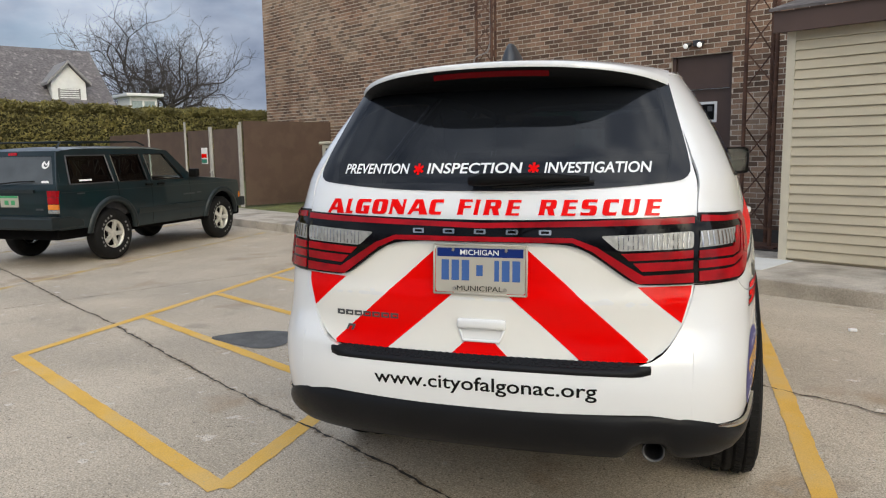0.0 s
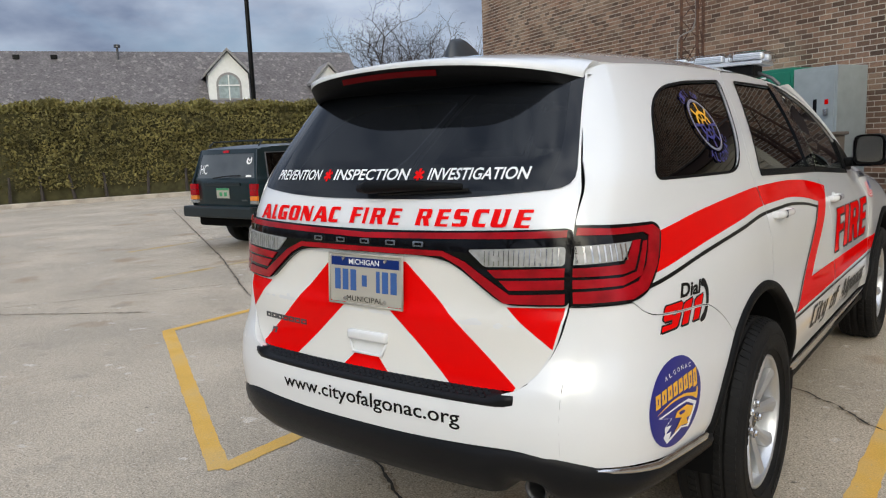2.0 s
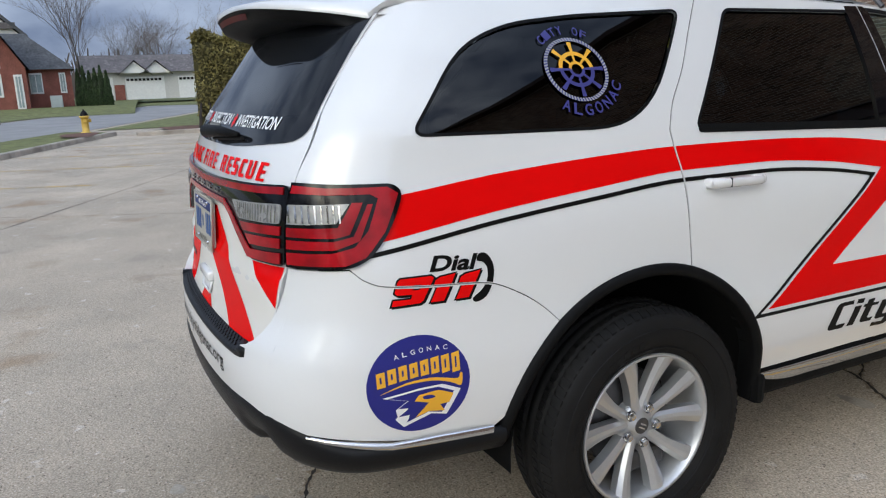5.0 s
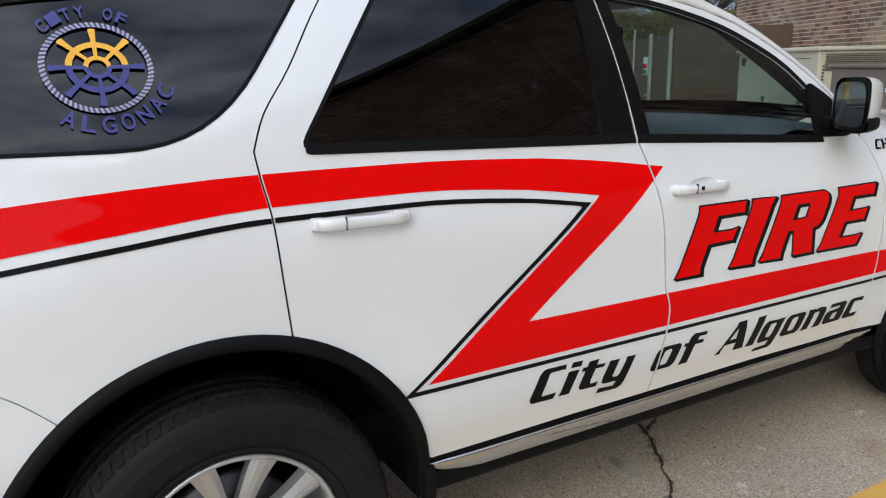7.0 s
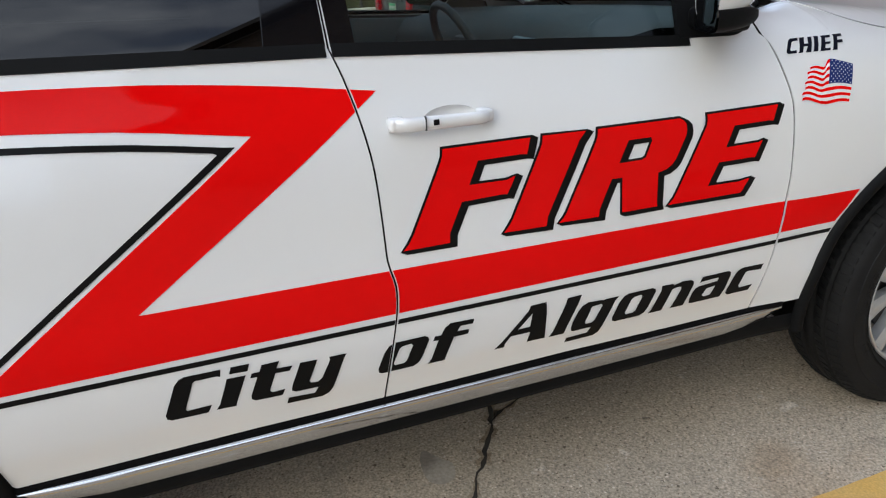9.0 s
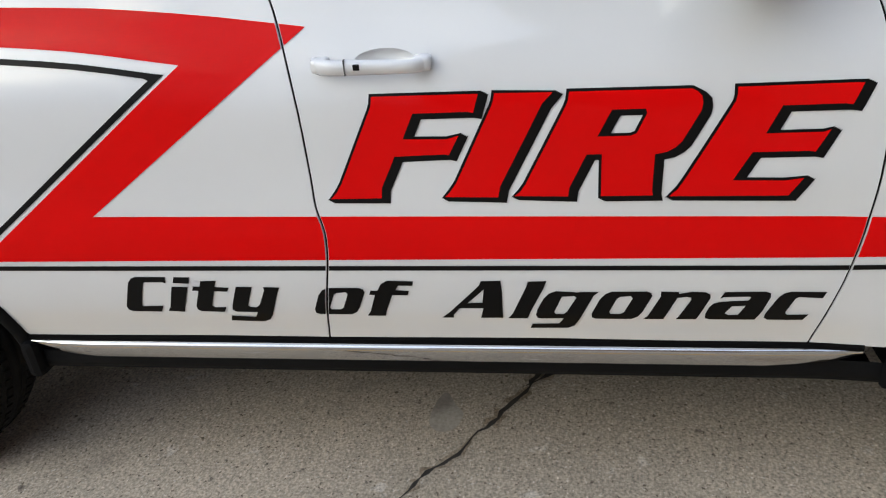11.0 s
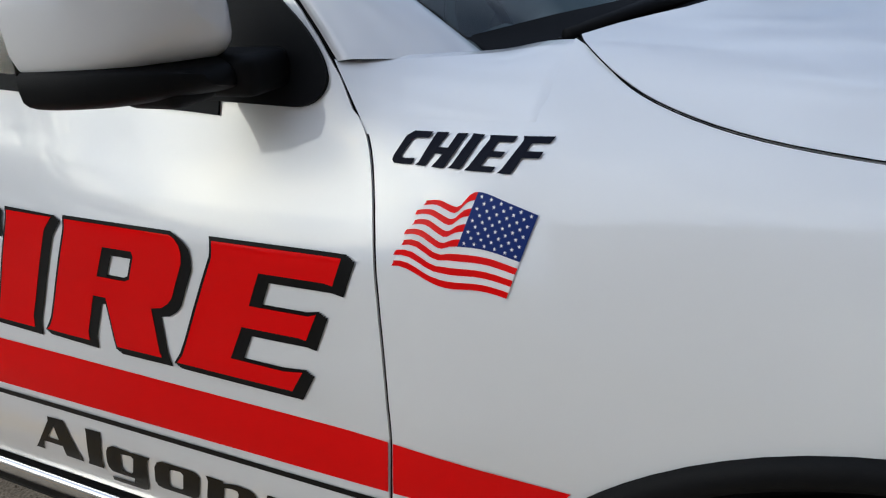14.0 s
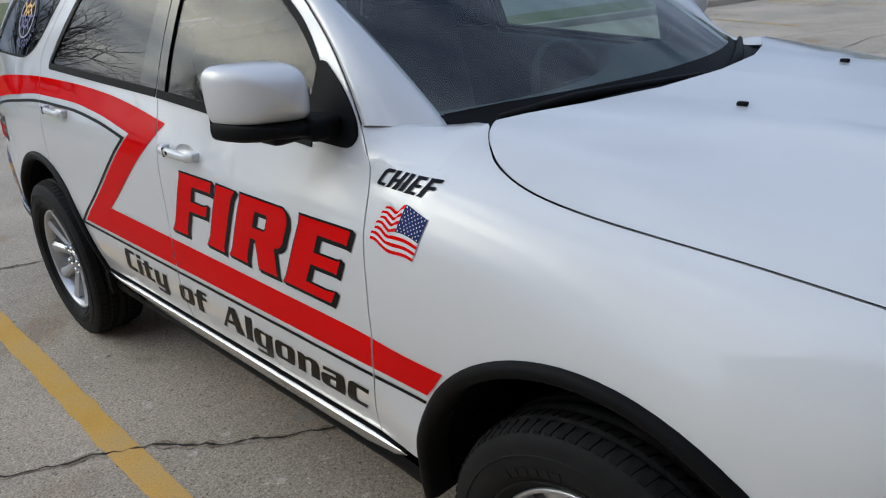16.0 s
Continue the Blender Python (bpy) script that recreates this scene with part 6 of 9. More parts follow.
SHEET["E"] = [(369, 98), (466, 98), (459, 81), (453, 82), (405, 82), (394, 59), (434, 59), (439, 59), (445, 61), (435, 42), (430, 43), (385, 43), (371, 18), (414, 17), (429, 19), (418, 3), (319, 4), (326, 11), (332, 21), (368, 87), (369, 92)]
SHEET["hole"] = [(268, 83), (296, 83), (297, 79), (289, 62), (284, 60), (256, 60)]
LH = 0.22


def sheet(points, grow=0.0, dx=0.0, dz=0.0):
    pts = [(1.346 + LH * a / 100, 0.816 + LH * b / 100) for a, b in points]
    if grow:
        area = sum(pts[i - 1][0] * pts[i][1] - pts[i][0] * pts[i - 1][1] for i in range(len(pts)))
        sgn, out = (1 if area > 0 else -1), []
        for i in range(len(pts)):
            p, a, b = Vector(pts[i]), Vector(pts[i - 1]), Vector(pts[(i + 1) % len(pts)])
            e, f = (p - a).normalized(), (b - p).normalized()
            n1, n2 = Vector((e.y, -e.x)) * sgn, Vector((f.y, -f.x)) * sgn
            m = (n1 + n2)
            m = m / max(0.5, m.dot(n1))
            out.append(tuple(p + m * grow))
        pts = out
    return [(a + dx, b + dz) for a, b in pts]


for ch in ("F", "I", "R", "E"):
    holes = [SHEET["hole"]] if ch == "R" else []
    for k in range(5):
        dx, dz = 0.0125 * k / 4, -0.0065 * k / 4
        decal("letter_shadow", flat(sheet(SHEET[ch], 0.0055, dx, dz), *[sheet(h, -0.0055, dx, dz) for h in holes]), SIDE, BLACKV, "black letter outline", 0.0010 + 0.0002 * k)
    decal("letter", flat(sheet(SHEET[ch]), *[sheet(h) for h in holes]), SIDE, RED, "red vinyl letter " + ch, 0.0024)
# a square, slanted alphabet for the town's name, in millimetres over the base line
TOWN = {}
TOWN["A"] = ([(93, 102), (135, 103), (137, 74), (136, 22), (136, 0), (87, 0), (94, 28), (42, 28), (27, 9), (27, 0), (0, 0), (18, 16), (88, 90)], [(61, 43), (98, 80), (93, 44)])
TOWN["l"] = ([(46, 102), (85, 103), (78, 83), (50, 21), (43, 0), (0, 0), (10, 13), (41, 86)],)
TOWN["g"] = ([(56, 77), (93, 75), (100, 73), (109, 75), (146, 75), (135, 64), (106, -4), (96, -22), (82, -29), (0, -30), (5, -17), (63, -15), (73, 1), (24, 0), (16, 2), (13, 12), (17, 28), (30, 57), (41, 70)], [(69, 62), (95, 64), (99, 59), (80, 21), (73, 14), (55, 14), (53, 21)])
TOWN["o"] = ([(41, 76), (113, 76), (121, 72), (124, 64), (107, 23), (98, 8), (84, 0), (10, 0), (1, 4), (0, 15), (16, 55), (28, 70)], [(59, 62), (80, 64), (84, 58), (68, 20), (61, 15), (39, 15), (37, 21), (52, 57)])
TOWN["n"] = ([(32, 76), (68, 75), (68, 70), (95, 76), (122, 74), (131, 68), (132, 58), (116, 17), (109, 0), (67, 0), (72, 7), (94, 54), (93, 60), (84, 62), (66, 59), (46, 11), (42, 0), (0, 0), (9, 10), (32, 63)],)
TOWN["a"] = ([(33, 75), (113, 76), (123, 72), (124, 61), (113, 24), (101, 0), (61, 0), (11, 0), (1, 3), (0, 16), (6, 35), (14, 45), (26, 49), (82, 53), (86, 61), (82, 63), (31, 61), (25, 58)], [(51, 37), (78, 39), (66, 14), (47, 13), (39, 18)])
TOWN["c"] = ([(44, 76), (112, 75), (106, 59), (61, 62), (55, 59), (40, 21), (45, 15), (87, 16), (78, 0), (8, 0), (0, 7), (2, 19), (21, 61), (30, 71)],)
TOWN["C"] = ([(50, 101), (123, 100), (120, 83), (113, 86), (69, 86), (64, 82), (41, 21), (43, 17), (94, 18), (84, 0), (11, 1), (2, 6), (0, 16), (28, 85), (39, 97)],)
TOWN["i"] = ([(31, 74), (70, 73), (45, 12), (41, 0), (0, 2), (9, 14)],)
TOWN["dot"] = ([(6, 100), (44, 99), (38, 82), (0, 84)],)
TOWN["t"] = ([(30, 89), (68, 90), (60, 73), (94, 71), (87, 60), (56, 61), (40, 20), (45, 14), (73, 15), (65, 0), (8, 2), (0, 8), (0, 18), (18, 62), (3, 63), (8, 74), (24, 74)],)
TOWN["y"] = ([(38, 74), (76, 73), (54, 21), (58, 16), (73, 15), (82, 22), (103, 64), (102, 73), (141, 72), (135, 62), (106, -9), (96, -23), (80, -30), (0, -27), (5, -11), (63, -15), (72, 0), (22, 1), (13, 7), (16, 21)],)
TOWN["f"] = ([(58, 99), (116, 97), (113, 85), (82, 86), (74, 74), (104, 72), (100, 60), (65, 60), (46, 14), (42, 0), (0, 0), (9, 13), (26, 60), (13, 61), (18, 73), (33, 72), (43, 90)],)
for text, places in (("City", ("C", 0.827, "i", 0.928, "dot", 0.965, "t", 1.003, "y", 1.076)), ("of", ("o", 1.287, "f", 1.407)), ("Algonac", ("A", 1.577, "l", 1.724, "g", 1.772, "o", 1.904, "n", 2.013, "a", 2.139, "c", 2.257))):
    head = empty("lettering")
    head.parent = suv
    head["label"] = "black vinyl word " + text
    for ch, y0 in zip(places[::2], places[1::2]):
        zb = 0.547 - 0.0155 * smoothstep(y0, 1.0, 1.7)
        decal("letter", flat(*[[(y0 + a / 1000, zb + b / 1000) for a, b in loop] for loop in TOWN[ch]]), SIDE, BLACKV, "", parent=head, cut=True)
CHIEF = {
    "C": [(275, 200), (362, 209), (348, 230), (290, 226), (275, 232), (232, 290), (238, 300), (300, 304), (288, 327), (200, 320), (188, 306), (192, 290), (240, 215)],
    "H": [(380, 211), (437, 216), (403, 266), (447, 270), (476, 221), (524, 225), (444, 345), (386, 338), (430, 292), (388, 288), (355, 334), (304, 329), (322, 318)],
    "I": [(545, 226), (600, 234), (588, 246), (522, 350), (464, 344), (480, 332), (540, 242)],
    "E": [(622, 236), (742, 246), (726, 266), (664, 260), (646, 290), (706, 296), (690, 314), (634, 310), (612, 340), (676, 346), (662, 365), (540, 354), (556, 342), (625, 250)],
    "F": [(765, 247), (893, 260), (876, 280), (806, 274), (792, 298), (860, 305), (846, 326), (778, 320), (745, 375), (685, 368), (702, 356), (770, 262)],
}
NAVYL = mat("navy_letter", (0.004, 0.005, 0.012), 0.5, vary=0.1)
NAVYL.node_tree.nodes["Principled BSDF"].inputs["Specular IOR Level"].default_value = 0.08
head = empty("lettering")
head.parent = suv
head["label"] = "dark navy vinyl word CHIEF"
for ch, pts in CHIEF.items():
    pts = [(2.431 + (a - 190) * 0.000280, 1.1440 + (320 + (a - 190) * 0.088 - b) * 0.000272) for a, b in pts]
    decal("letter", flat(pts), SIDE, NAVYL, "", parent=head)


# waving flag on the fender
flag_top = curve([(0, 374), (0.13, 366), (0.22, 376), (0.30, 384), (0.35, 372), (0.40, 340), (0.48, 324), (0.74, 352), (1.0, 388)])


def flag_pt(s, t):
    k = 0.000278
    x = (310 - 150 * t) * (1 - s) + (812 - 107 * t) * s + 9 * math.sin(t * 20 + 1) * (1 - s) ** 6
    low = 655 + 45 * s - 26 * math.sin(2 * math.pi * (s * 1.25 + 0.12)) * (1 - s) ** 0.7
    y = flag_top(s) * (1 - t) + low * t - 10 * math.sin(2 * math.pi * (s * 1.6 + 0.1)) * (1 - s) * 4 * t * (1 - t)
    return (2.624 + (x - 812) * k, 1.105 - (y - 388) * k * 1.04)


def flag_area(s0, s1, t0, t1, n=14):
    return [flag_pt(s0 + (s1 - s0) * i / n, t0) for i in range(n + 1)] + [flag_pt(s1, t0 + (t1 - t0) * i / 3) for i in (1, 2)] + [flag_pt(s1 - (s1 - s0) * i / n, t1) for i in range(n + 1)] + [flag_pt(s0, t1 - (t1 - t0) * i / 3) for i in (1, 2)]


fl = decal("flag", flat(flag_area(0, 1, 0, 1)), SIDE, WHITEV, "small waving striped flag decal with blue star field", 0.0012)
for k in range(7):
    s1 = 0.48 if k < 4 else 1.0
    decal("stripe", flat(flag_area(0.0, s1, 2 * k / 13, (2 * k + 1) / 13)), SIDE, RED, "", 0.0018, fl)
decal("star_field", flat(flag_area(0.48, 1.0, 0.0, 7 / 13)), SIDE, NAVYV, "", 0.0018, fl)
bm = bmesh.new()
for r in range(9):
    for c in range(6 if r % 2 == 0 else 5):
        a, b = flag_pt(0.48 + 0.52 * (0.09 + 0.165 * c + (0.08 if r % 2 else 0)), 7 / 13 * (0.07 + 0.107 * r))
        vs = [bm.verts.new((a + (0.0024 if q % 2 == 0 else 0.001) * math.sin(q * math.pi / 5), b + (0.0024 if q % 2 == 0 else 0.001) * math.cos(q * math.pi / 5), 0)) for q in range(10)]
        bm.faces.new(vs)
bmesh.ops.triangulate(bm, faces=bm.faces[:])
tagged(decal("star", bm, SIDE, WHITEV, "", 0.0024, fl), kind="stuff")

# emergency number with a handset, and the round team decal in plain shapes
word(moved(letters("Dial", 0.039, 0.116, 0.34, 0.035), -0.704, 0.983, -2.5), SIDE, BLACKV, "black vinyl word Dial")
DIGITS = {
    "9": [(575, 128), (683, 118), (692, 128), (650, 238), (637, 250), (540, 262), (547, 233), (607, 228), (613, 205), (562, 207), (553, 196), (566, 140)],
    "1": [(715, 127), (771, 112), (724, 246), (676, 250), (705, 165), (690, 168), (697, 140)],
    "one": [(808, 119), (864, 104), (816, 238), (768, 243), (797, 158), (782, 160), (789, 133)],
}


digit_at = lambda pts: [(-0.812 + (a - 540) * 0.000758, 0.899 + (262 - (a - 540) * 0.068 - b) * 0.000537) for a, b in pts]
head = empty("lettering")
head.parent = suv
head["label"] = "red vinyl number 911 with black outline"
eye = digit_at([(622, 158), (646, 157), (639, 184), (616, 185)])
for ch, pts in DIGITS.items():
    pts = digit_at(pts)
    hole = [eye] if ch == "9" else []
    decal("digit_outline", flat(grown(pts, 0.0045), *[grown(h, -0.003) for h in hole]), SIDE, BLACKV, "", 0.0012, head, True)
    decal("digit_outline", flat([(a + 0.004, b - 0.004) for a, b in grown(pts, 0.003)], *[grown(h, -0.004) for h in hole]), SIDE, BLACKV, "", 0.0015, head, True)
    decal("digit", flat(pts, *hole), SIDE, RED, "", 0.0021, head, True)
hs = smooth_loop([(-0.566, 1.015), (-0.545, 1.012), (-0.528, 0.98), (-0.532, 0.935), (-0.553, 0.897), (-0.582, 0.886), (-0.590, 0.897), (-0.566, 0.915), (-0.548, 0.940), (-0.545, 0.972), (-0.556, 0.992), (-0.574, 0.998)], 3)
decal("handset", flat(grown(hs, 0.0008)), SIDE, BLACKV, "black telephone handset shape", cut=True)
MC, MR = (-0.753, 0.680), 0.137
ring = lambda r, n=40: [(MC[0] + r * 1.03 * math.cos(2 * math.pi * k / n), MC[1] + r * math.sin(2 * math.pi * k / n)) for k in range(n)]
disc = decal("round_decal", flat(ring(MR)), SIDE, BLUEV, "round blue team decal with yellow and white shapes", 0.0012)
mp = lambda pts: [(MC[0] + MR * a, MC[1] + MR * b) for a, b in pts]
for k, ch in enumerate("ALGONAC"):
    a, b = mp([(-0.47 + k * 0.162, 0.53 + 0.13 * math.sin(math.pi * (k + 1.0) / 11))])[0]
    decal("lettering", moved(letters(ch, 0.013, 0.012, 0, 0.008), a, b, 9 - 1.6 * k), SIDE, WHITEV, "white letter " + ch, 0.002, disc)
for k, (b0, b1) in enumerate(((0.02, 0.35), (0.08, 0.40), (0.12, 0.44), (0.15, 0.47), (0.17, 0.50), (0.18, 0.53), (0.17, 0.55), (0.15, 0.57))):
    a = -0.84 + k * 0.213
    decal("yellow_bar", flat(mp([(a + 0.012, b0), (a + 0.175, b0 + 0.03), (a + 0.165, b1 + 0.01), (a, b1 - 0.02)]), mp([(a + 0.07, b0 + 0.10), (a + 0.105, b0 + 0.11), (a + 0.10, b1 - 0.09), (a + 0.065, b1 - 0.10)])), SIDE, GOLDV, "", 0.002, disc)
decal("yellow_swoosh", flat(smooth_loop(mp([(-0.80, -0.12), (-0.3, 0.03), (0.25, 0.05), (0.62, -0.04), (0.84, -0.14), (0.87, 0.10), (0.82, 0.13), (0.78, 0.02), (0.55, 0.06), (0.2, 0.12), (-0.3, 0.07)]), 3)), SIDE, GOLDV, "", 0.002, disc)
crest = [(-0.74, -0.18), (0.0, -0.07), (0.45, -0.05), (0.83, -0.21), (0.54, -0.72), (0.22, -0.65), (-0.33, -0.86), (-0.22, -0.66), (-0.50, -0.67), (-0.25, -0.48), (-0.49, -0.46), (-0.25, -0.30)]
decal("white_shape", flat(mp(crest), mp([(0.02 + (a - 0.05) * 0.86, b * 0.84 - 0.055) for a, b in crest])), SIDE, WHITEV, "", 0.002, disc)
decal("yellow_shape", flat(mp([(-0.03, -0.21), (0.36, -0.16), (0.68, -0.28), (0.59, -0.46), (0.40, -0.48), (0.50, -0.63), (0.17, -0.59), (-0.10, -0.68), (0.17, -0.40), (-0.12, -0.33)])), SIDE, GOLDV, "", 0.0026, disc)
decal("blue_shape", flat(smooth_loop(mp([(0.05, -0.25), (0.22, -0.24), (0.30, -0.30), (0.10, -0.32)]), 3)), SIDE, BLUEV, "", 0.0032, disc)

# city seal on the quarter glass: rope ring, ship's wheel, words on arcs
SC, SRY, SRZ = (-0.157, 1.487), 0.108, 0.091


def seal_pt(r, a):
    return (SC[0] + SRY * r * math.cos(a), SC[1] + SRZ * r * math.sin(a))


def annulus(r0, r1, a0=0.0, a1=2 * math.pi, n=48):
    bm = bmesh.new()
    rows = [(bm.verts.new((*seal_pt(r0, a0 + (a1 - a0) * k / n), 0)), bm.verts.new((*seal_pt(r1, a0 + (a1 - a0) * k / n), 0))) for k in range(n + 1)]
    for p, q in zip(rows, rows[1:]):
        bm.faces.new((p[0], p[1], q[1], q[0]))
    return bm


seal = decal("seal_ring", annulus(0.90, 1.0), SIDE, PURPLEV, "city seal with a ship's wheel on the dark glass", 0.0)
bm = bmesh.new()
for k in range(64):
    a = 2 * math.pi * k / 64
    vs = [bm.verts.new((*seal_pt(r, a + d), 0)) for r, d in ((0.895, 0.0), (0.895, 0.05), (1.005, 0.095), (1.005, 0.045))]
    bm.faces.new(vs)
tagged(decal("rope_twist", bm, SIDE, mat("grey_vinyl", (0.38, 0.38, 0.40), 0.5, vary=0.1), "", 0.001, seal), kind="stuff")
for half, colour, nm in ((0, GOLDV, "yellow wheel half"), (1, PURPLEV, "violet wheel half")):
    a0 = math.pi * half
    for r0, r1 in ((0.44, 0.56), (0.16, 0.25)):
        decal("wheel_ring", annulus(r0, r1, a0, a0 + math.pi, 20), SIDE, colour, nm, 0.0006 + 0.0004 * half, seal)
    for a in ([math.pi / 4, math.pi / 2, 3 * math.pi / 4] if not half else [math.pi, 5 * math.pi / 4, 3 * math.pi / 2, 7 * math.pi / 4, 2 * math.pi]):
        w = 0.055
        pts = [seal_pt(math.hypot(r, q), a + math.atan2(q, r)) for r, q in ((0.2, -w * 0.6), (0.55, -w * 0.8), (0.72, -w), (0.84, -w * 1.3), (0.86, 0), (0.84, w * 1.3), (0.72, w), (0.55, w * 0.8), (0.2, w * 0.6))]
        decal("wheel_spoke", flat(pts), SIDE, colour, nm, 0.0012 + 0.0004 * half, seal)
for text, a_mid, step, inward in (("CITY OF", math.radians(97), -0.205, 1), ("ALGONAC", math.radians(-73), 0.27, -1)):
    n = len(text)
    for i, ch in enumerate(text):
        if ch == " ":
            continue
        a = a_mid + step * (i - (n - 1) / 2)
        p = seal_pt(1.13 if inward > 0 else 1.42, a)
        wide = 0.018 if inward > 0 else 0.025
        bm = letters(ch, 0.024 if inward > 0 else 0.031, wide, 0, 0.02)
        for v in bm.verts:
            v.co.x -= wide / 2
        decal("seal_letter", moved(bm, p[0], p[1], math.degrees(a) - 90 * inward), SIDE, PURPLEV, "violet letter " + ch, 0.0, seal)

# tailgate: chevrons on a cream reflective sheet, words, plate, handle, badges
CREAMV = mat("cream_reflective_vinyl", (0.72, 0.705, 0.665), 0.45, vary=0.03, scale=3, coat=0.25)
half = [(0.664, 0.999), (0.662, 0.975), (0.638, 0.882), (0.600, 0.812), (0.552, 0.766), (0.534, 0.757), (0.30, 0.7545)]
decal("reflective_sheet", flat([(x, z) for x, z in half] + [(-x, z) for x, z in half[::-1]] + [(-0.502, 0.993), (-0.365, 1.090), (-0.30, 1.116), (0.30, 1.116), (0.365, 1.090), (0.502, 0.993)]), GATE, CREAMV, "cream reflective vinyl sheet", 0.0006)
for s in (1, -1):
    m = lambda pts: [(s * x, z) for x, z in pts]
    decal("red_chevron", flat(m([(0.110, 1.105), (0.156, 1.105), (0.540, 0.768), (0.534, 0.757), (0.332, 0.754), (0.086, 0.962), (0.110, 0.962)])), GATE, RED, "red reflective chevron")
    decal("red_chevron", flat(m([(0.502, 0.992), (0.664, 0.997), (0.662, 0.975), (0.636, 0.880)])), GATE, RED, "red reflective chevron")
decal("red_chevron", flat([(-0.052, 0.796), (0.052, 0.796), (0.097, 0.754), (-0.097, 0.754)]), GATE, RED, "red reflective chevron")
# upright capitals of the same alphabet, in hundredths of their height
CAPS = {k: [[((a - b * 0.5) - shift, (b - 5) * 1.05) for a, b in loop] for loop in loops] for k, shift, loops in (("F", 6, [SHEET["F"]]), ("I", 116, [SHEET["I"]]), ("R", 180, [SHEET["R"], SHEET["hole"]]), ("E", 317, [SHEET["E"]]))}
CAPS["A"] = [[(34, 100), (76, 100), (116, 6), (118, 0), (70, 0), (66, 22), (36, 22), (26, 5), (28, 0), (0, 0), (8, 10)], [(44, 40), (64, 40), (58, 74)]]
CAPS["L"] = [[(4, 100), (46, 100), (42, 90), (42, 18), (66, 18), (72, 24), (66, 0), (0, 0), (6, 10), (6, 90)]]
CAPS["G"] = [[(24, 100), (100, 100), (100, 74), (92, 80), (48, 80), (43, 75), (43, 22), (48, 18), (60, 18), (60, 38), (52, 42), (52, 56), (100, 56), (98, 46), (98, 0), (20, 0), (6, 6), (0, 20), (0, 80), (8, 95)]]
CAPS["O"] = [[(22, 100), (88, 100), (102, 94), (108, 80), (108, 20), (102, 6), (88, 0), (22, 0), (6, 6), (0, 20), (0, 80), (6, 94)], [(46, 82), (62, 82), (66, 77), (66, 23), (62, 18), (46, 18), (43, 23), (43, 77)]]
CAPS["N"] = [[(0, 100), (44, 100), (84, 48), (84, 90), (80, 100), (106, 100), (102, 90), (102, 0), (66, 0), (24, 56), (24, 10), (30, 0), (0, 0), (6, 10), (6, 90)]]
CAPS["C"] = [[(22, 100), (96, 100), (96, 72), (88, 80), (48, 80), (43, 75), (43, 25), (48, 20), (88, 20), (96, 26), (92, 0), (22, 0), (6, 6), (0, 20), (0, 80), (6, 94)]]
CAPS["S"] = [[(18, 100), (96, 100), (96, 76), (88, 82), (44, 82), (42, 78), (42, 66), (46, 62), (88, 62), (98, 56), (102, 46), (102, 16), (96, 4), (84, 0), (2, 0), (0, 26), (10, 18), (56, 18), (60, 22), (60, 36), (56, 40), (16, 40), (4, 46), (0, 56), (0, 84), (6, 96)]]
CAPS["U"] = [[(0, 100), (44, 100), (42, 90), (42, 24), (47, 18), (60, 18), (68, 24), (68, 90), (62, 100), (100, 100), (96, 90), (96, 20), (90, 6), (76, 0), (20, 0), (6, 6), (2, 18), (4, 90)]]
for text, places in (("ALGONAC", (-0.588, 0.076, -0.509, 0.040, -0.467, 0.062, -0.401, 0.064, -0.336, 0.068, -0.266, 0.076, -0.187, 0.053)), ("FIRE", (-0.087, 0.055, -0.030, 0.025, 0.003, 0.064, 0.078, 0.054)), ("RESCUE", (0.186, 0.062, 0.259, 0.054, 0.320, 0.056, 0.387, 0.052, 0.445, 0.060, 0.516, 0.053))):
    head = empty("lettering")
    head.parent = suv
    head["label"] = "red vinyl word " + text
    for ch, x0, w in zip(text, places[::2], places[1::2]):
        loops = CAPS[ch]
        lo, hi = min(a for a, b in loops[0]), max(a for a, b in loops[0])
        k = (w - (0 if ch == "A" else 0.007)) / (hi - lo)
        decal("letter", flat(*[[(x0 + (a - lo) * k + b * 0.00007, 1.2155 + 0.004 * x0 + b * 0.0005) for a, b in loop] for loop in loops]), GATE, RED, "", 0.003, head)
for text, x0, w in (("PREVENTION", -0.532, 0.256), ("INSPECTION", -0.208, 0.332), ("INVESTIGATION", 0.197, 0.338)):
    word(moved(letters(text, 0.033, w - 0.006, 0.08, 0.018), x0, 1.350), GATE, WHITEV, "white vinyl word " + text, 0.0045)
for x in (-0.242, 0.160):
    bm = bmesh.new()
    for k in range(3):
        a = math.pi * k / 3 + math.pi / 2
        d, n = Vector((math.cos(a), math.sin(a), 0)) * 0.019, Vector((-math.sin(a), math.cos(a), 0)) * 0.0045
        c = Vector((x, 1.364, 0))
        bm.faces.new([bm.verts.new(c + v) for v in (d + n, -d + n, -d - n, d - n)])
    wrap("asterisk", bm, GATE, RED, suv, "red vinyl asterisk", lift=0.0045, weld=False)
word(moved(letters("www.cityofalgonac.org", 0.0445, 0.752, 0, 0.012), -0.364, 0.646, 0.25), BUMP, BLACKV, "black vinyl web address")
plate = tagged(empty("number_plate"), "", "")
plate.parent = suv


def PLATE(x, z):
    return (x, -1.130 - 0.02 * (1.04 - z) / 0.15 * 0.5, z)


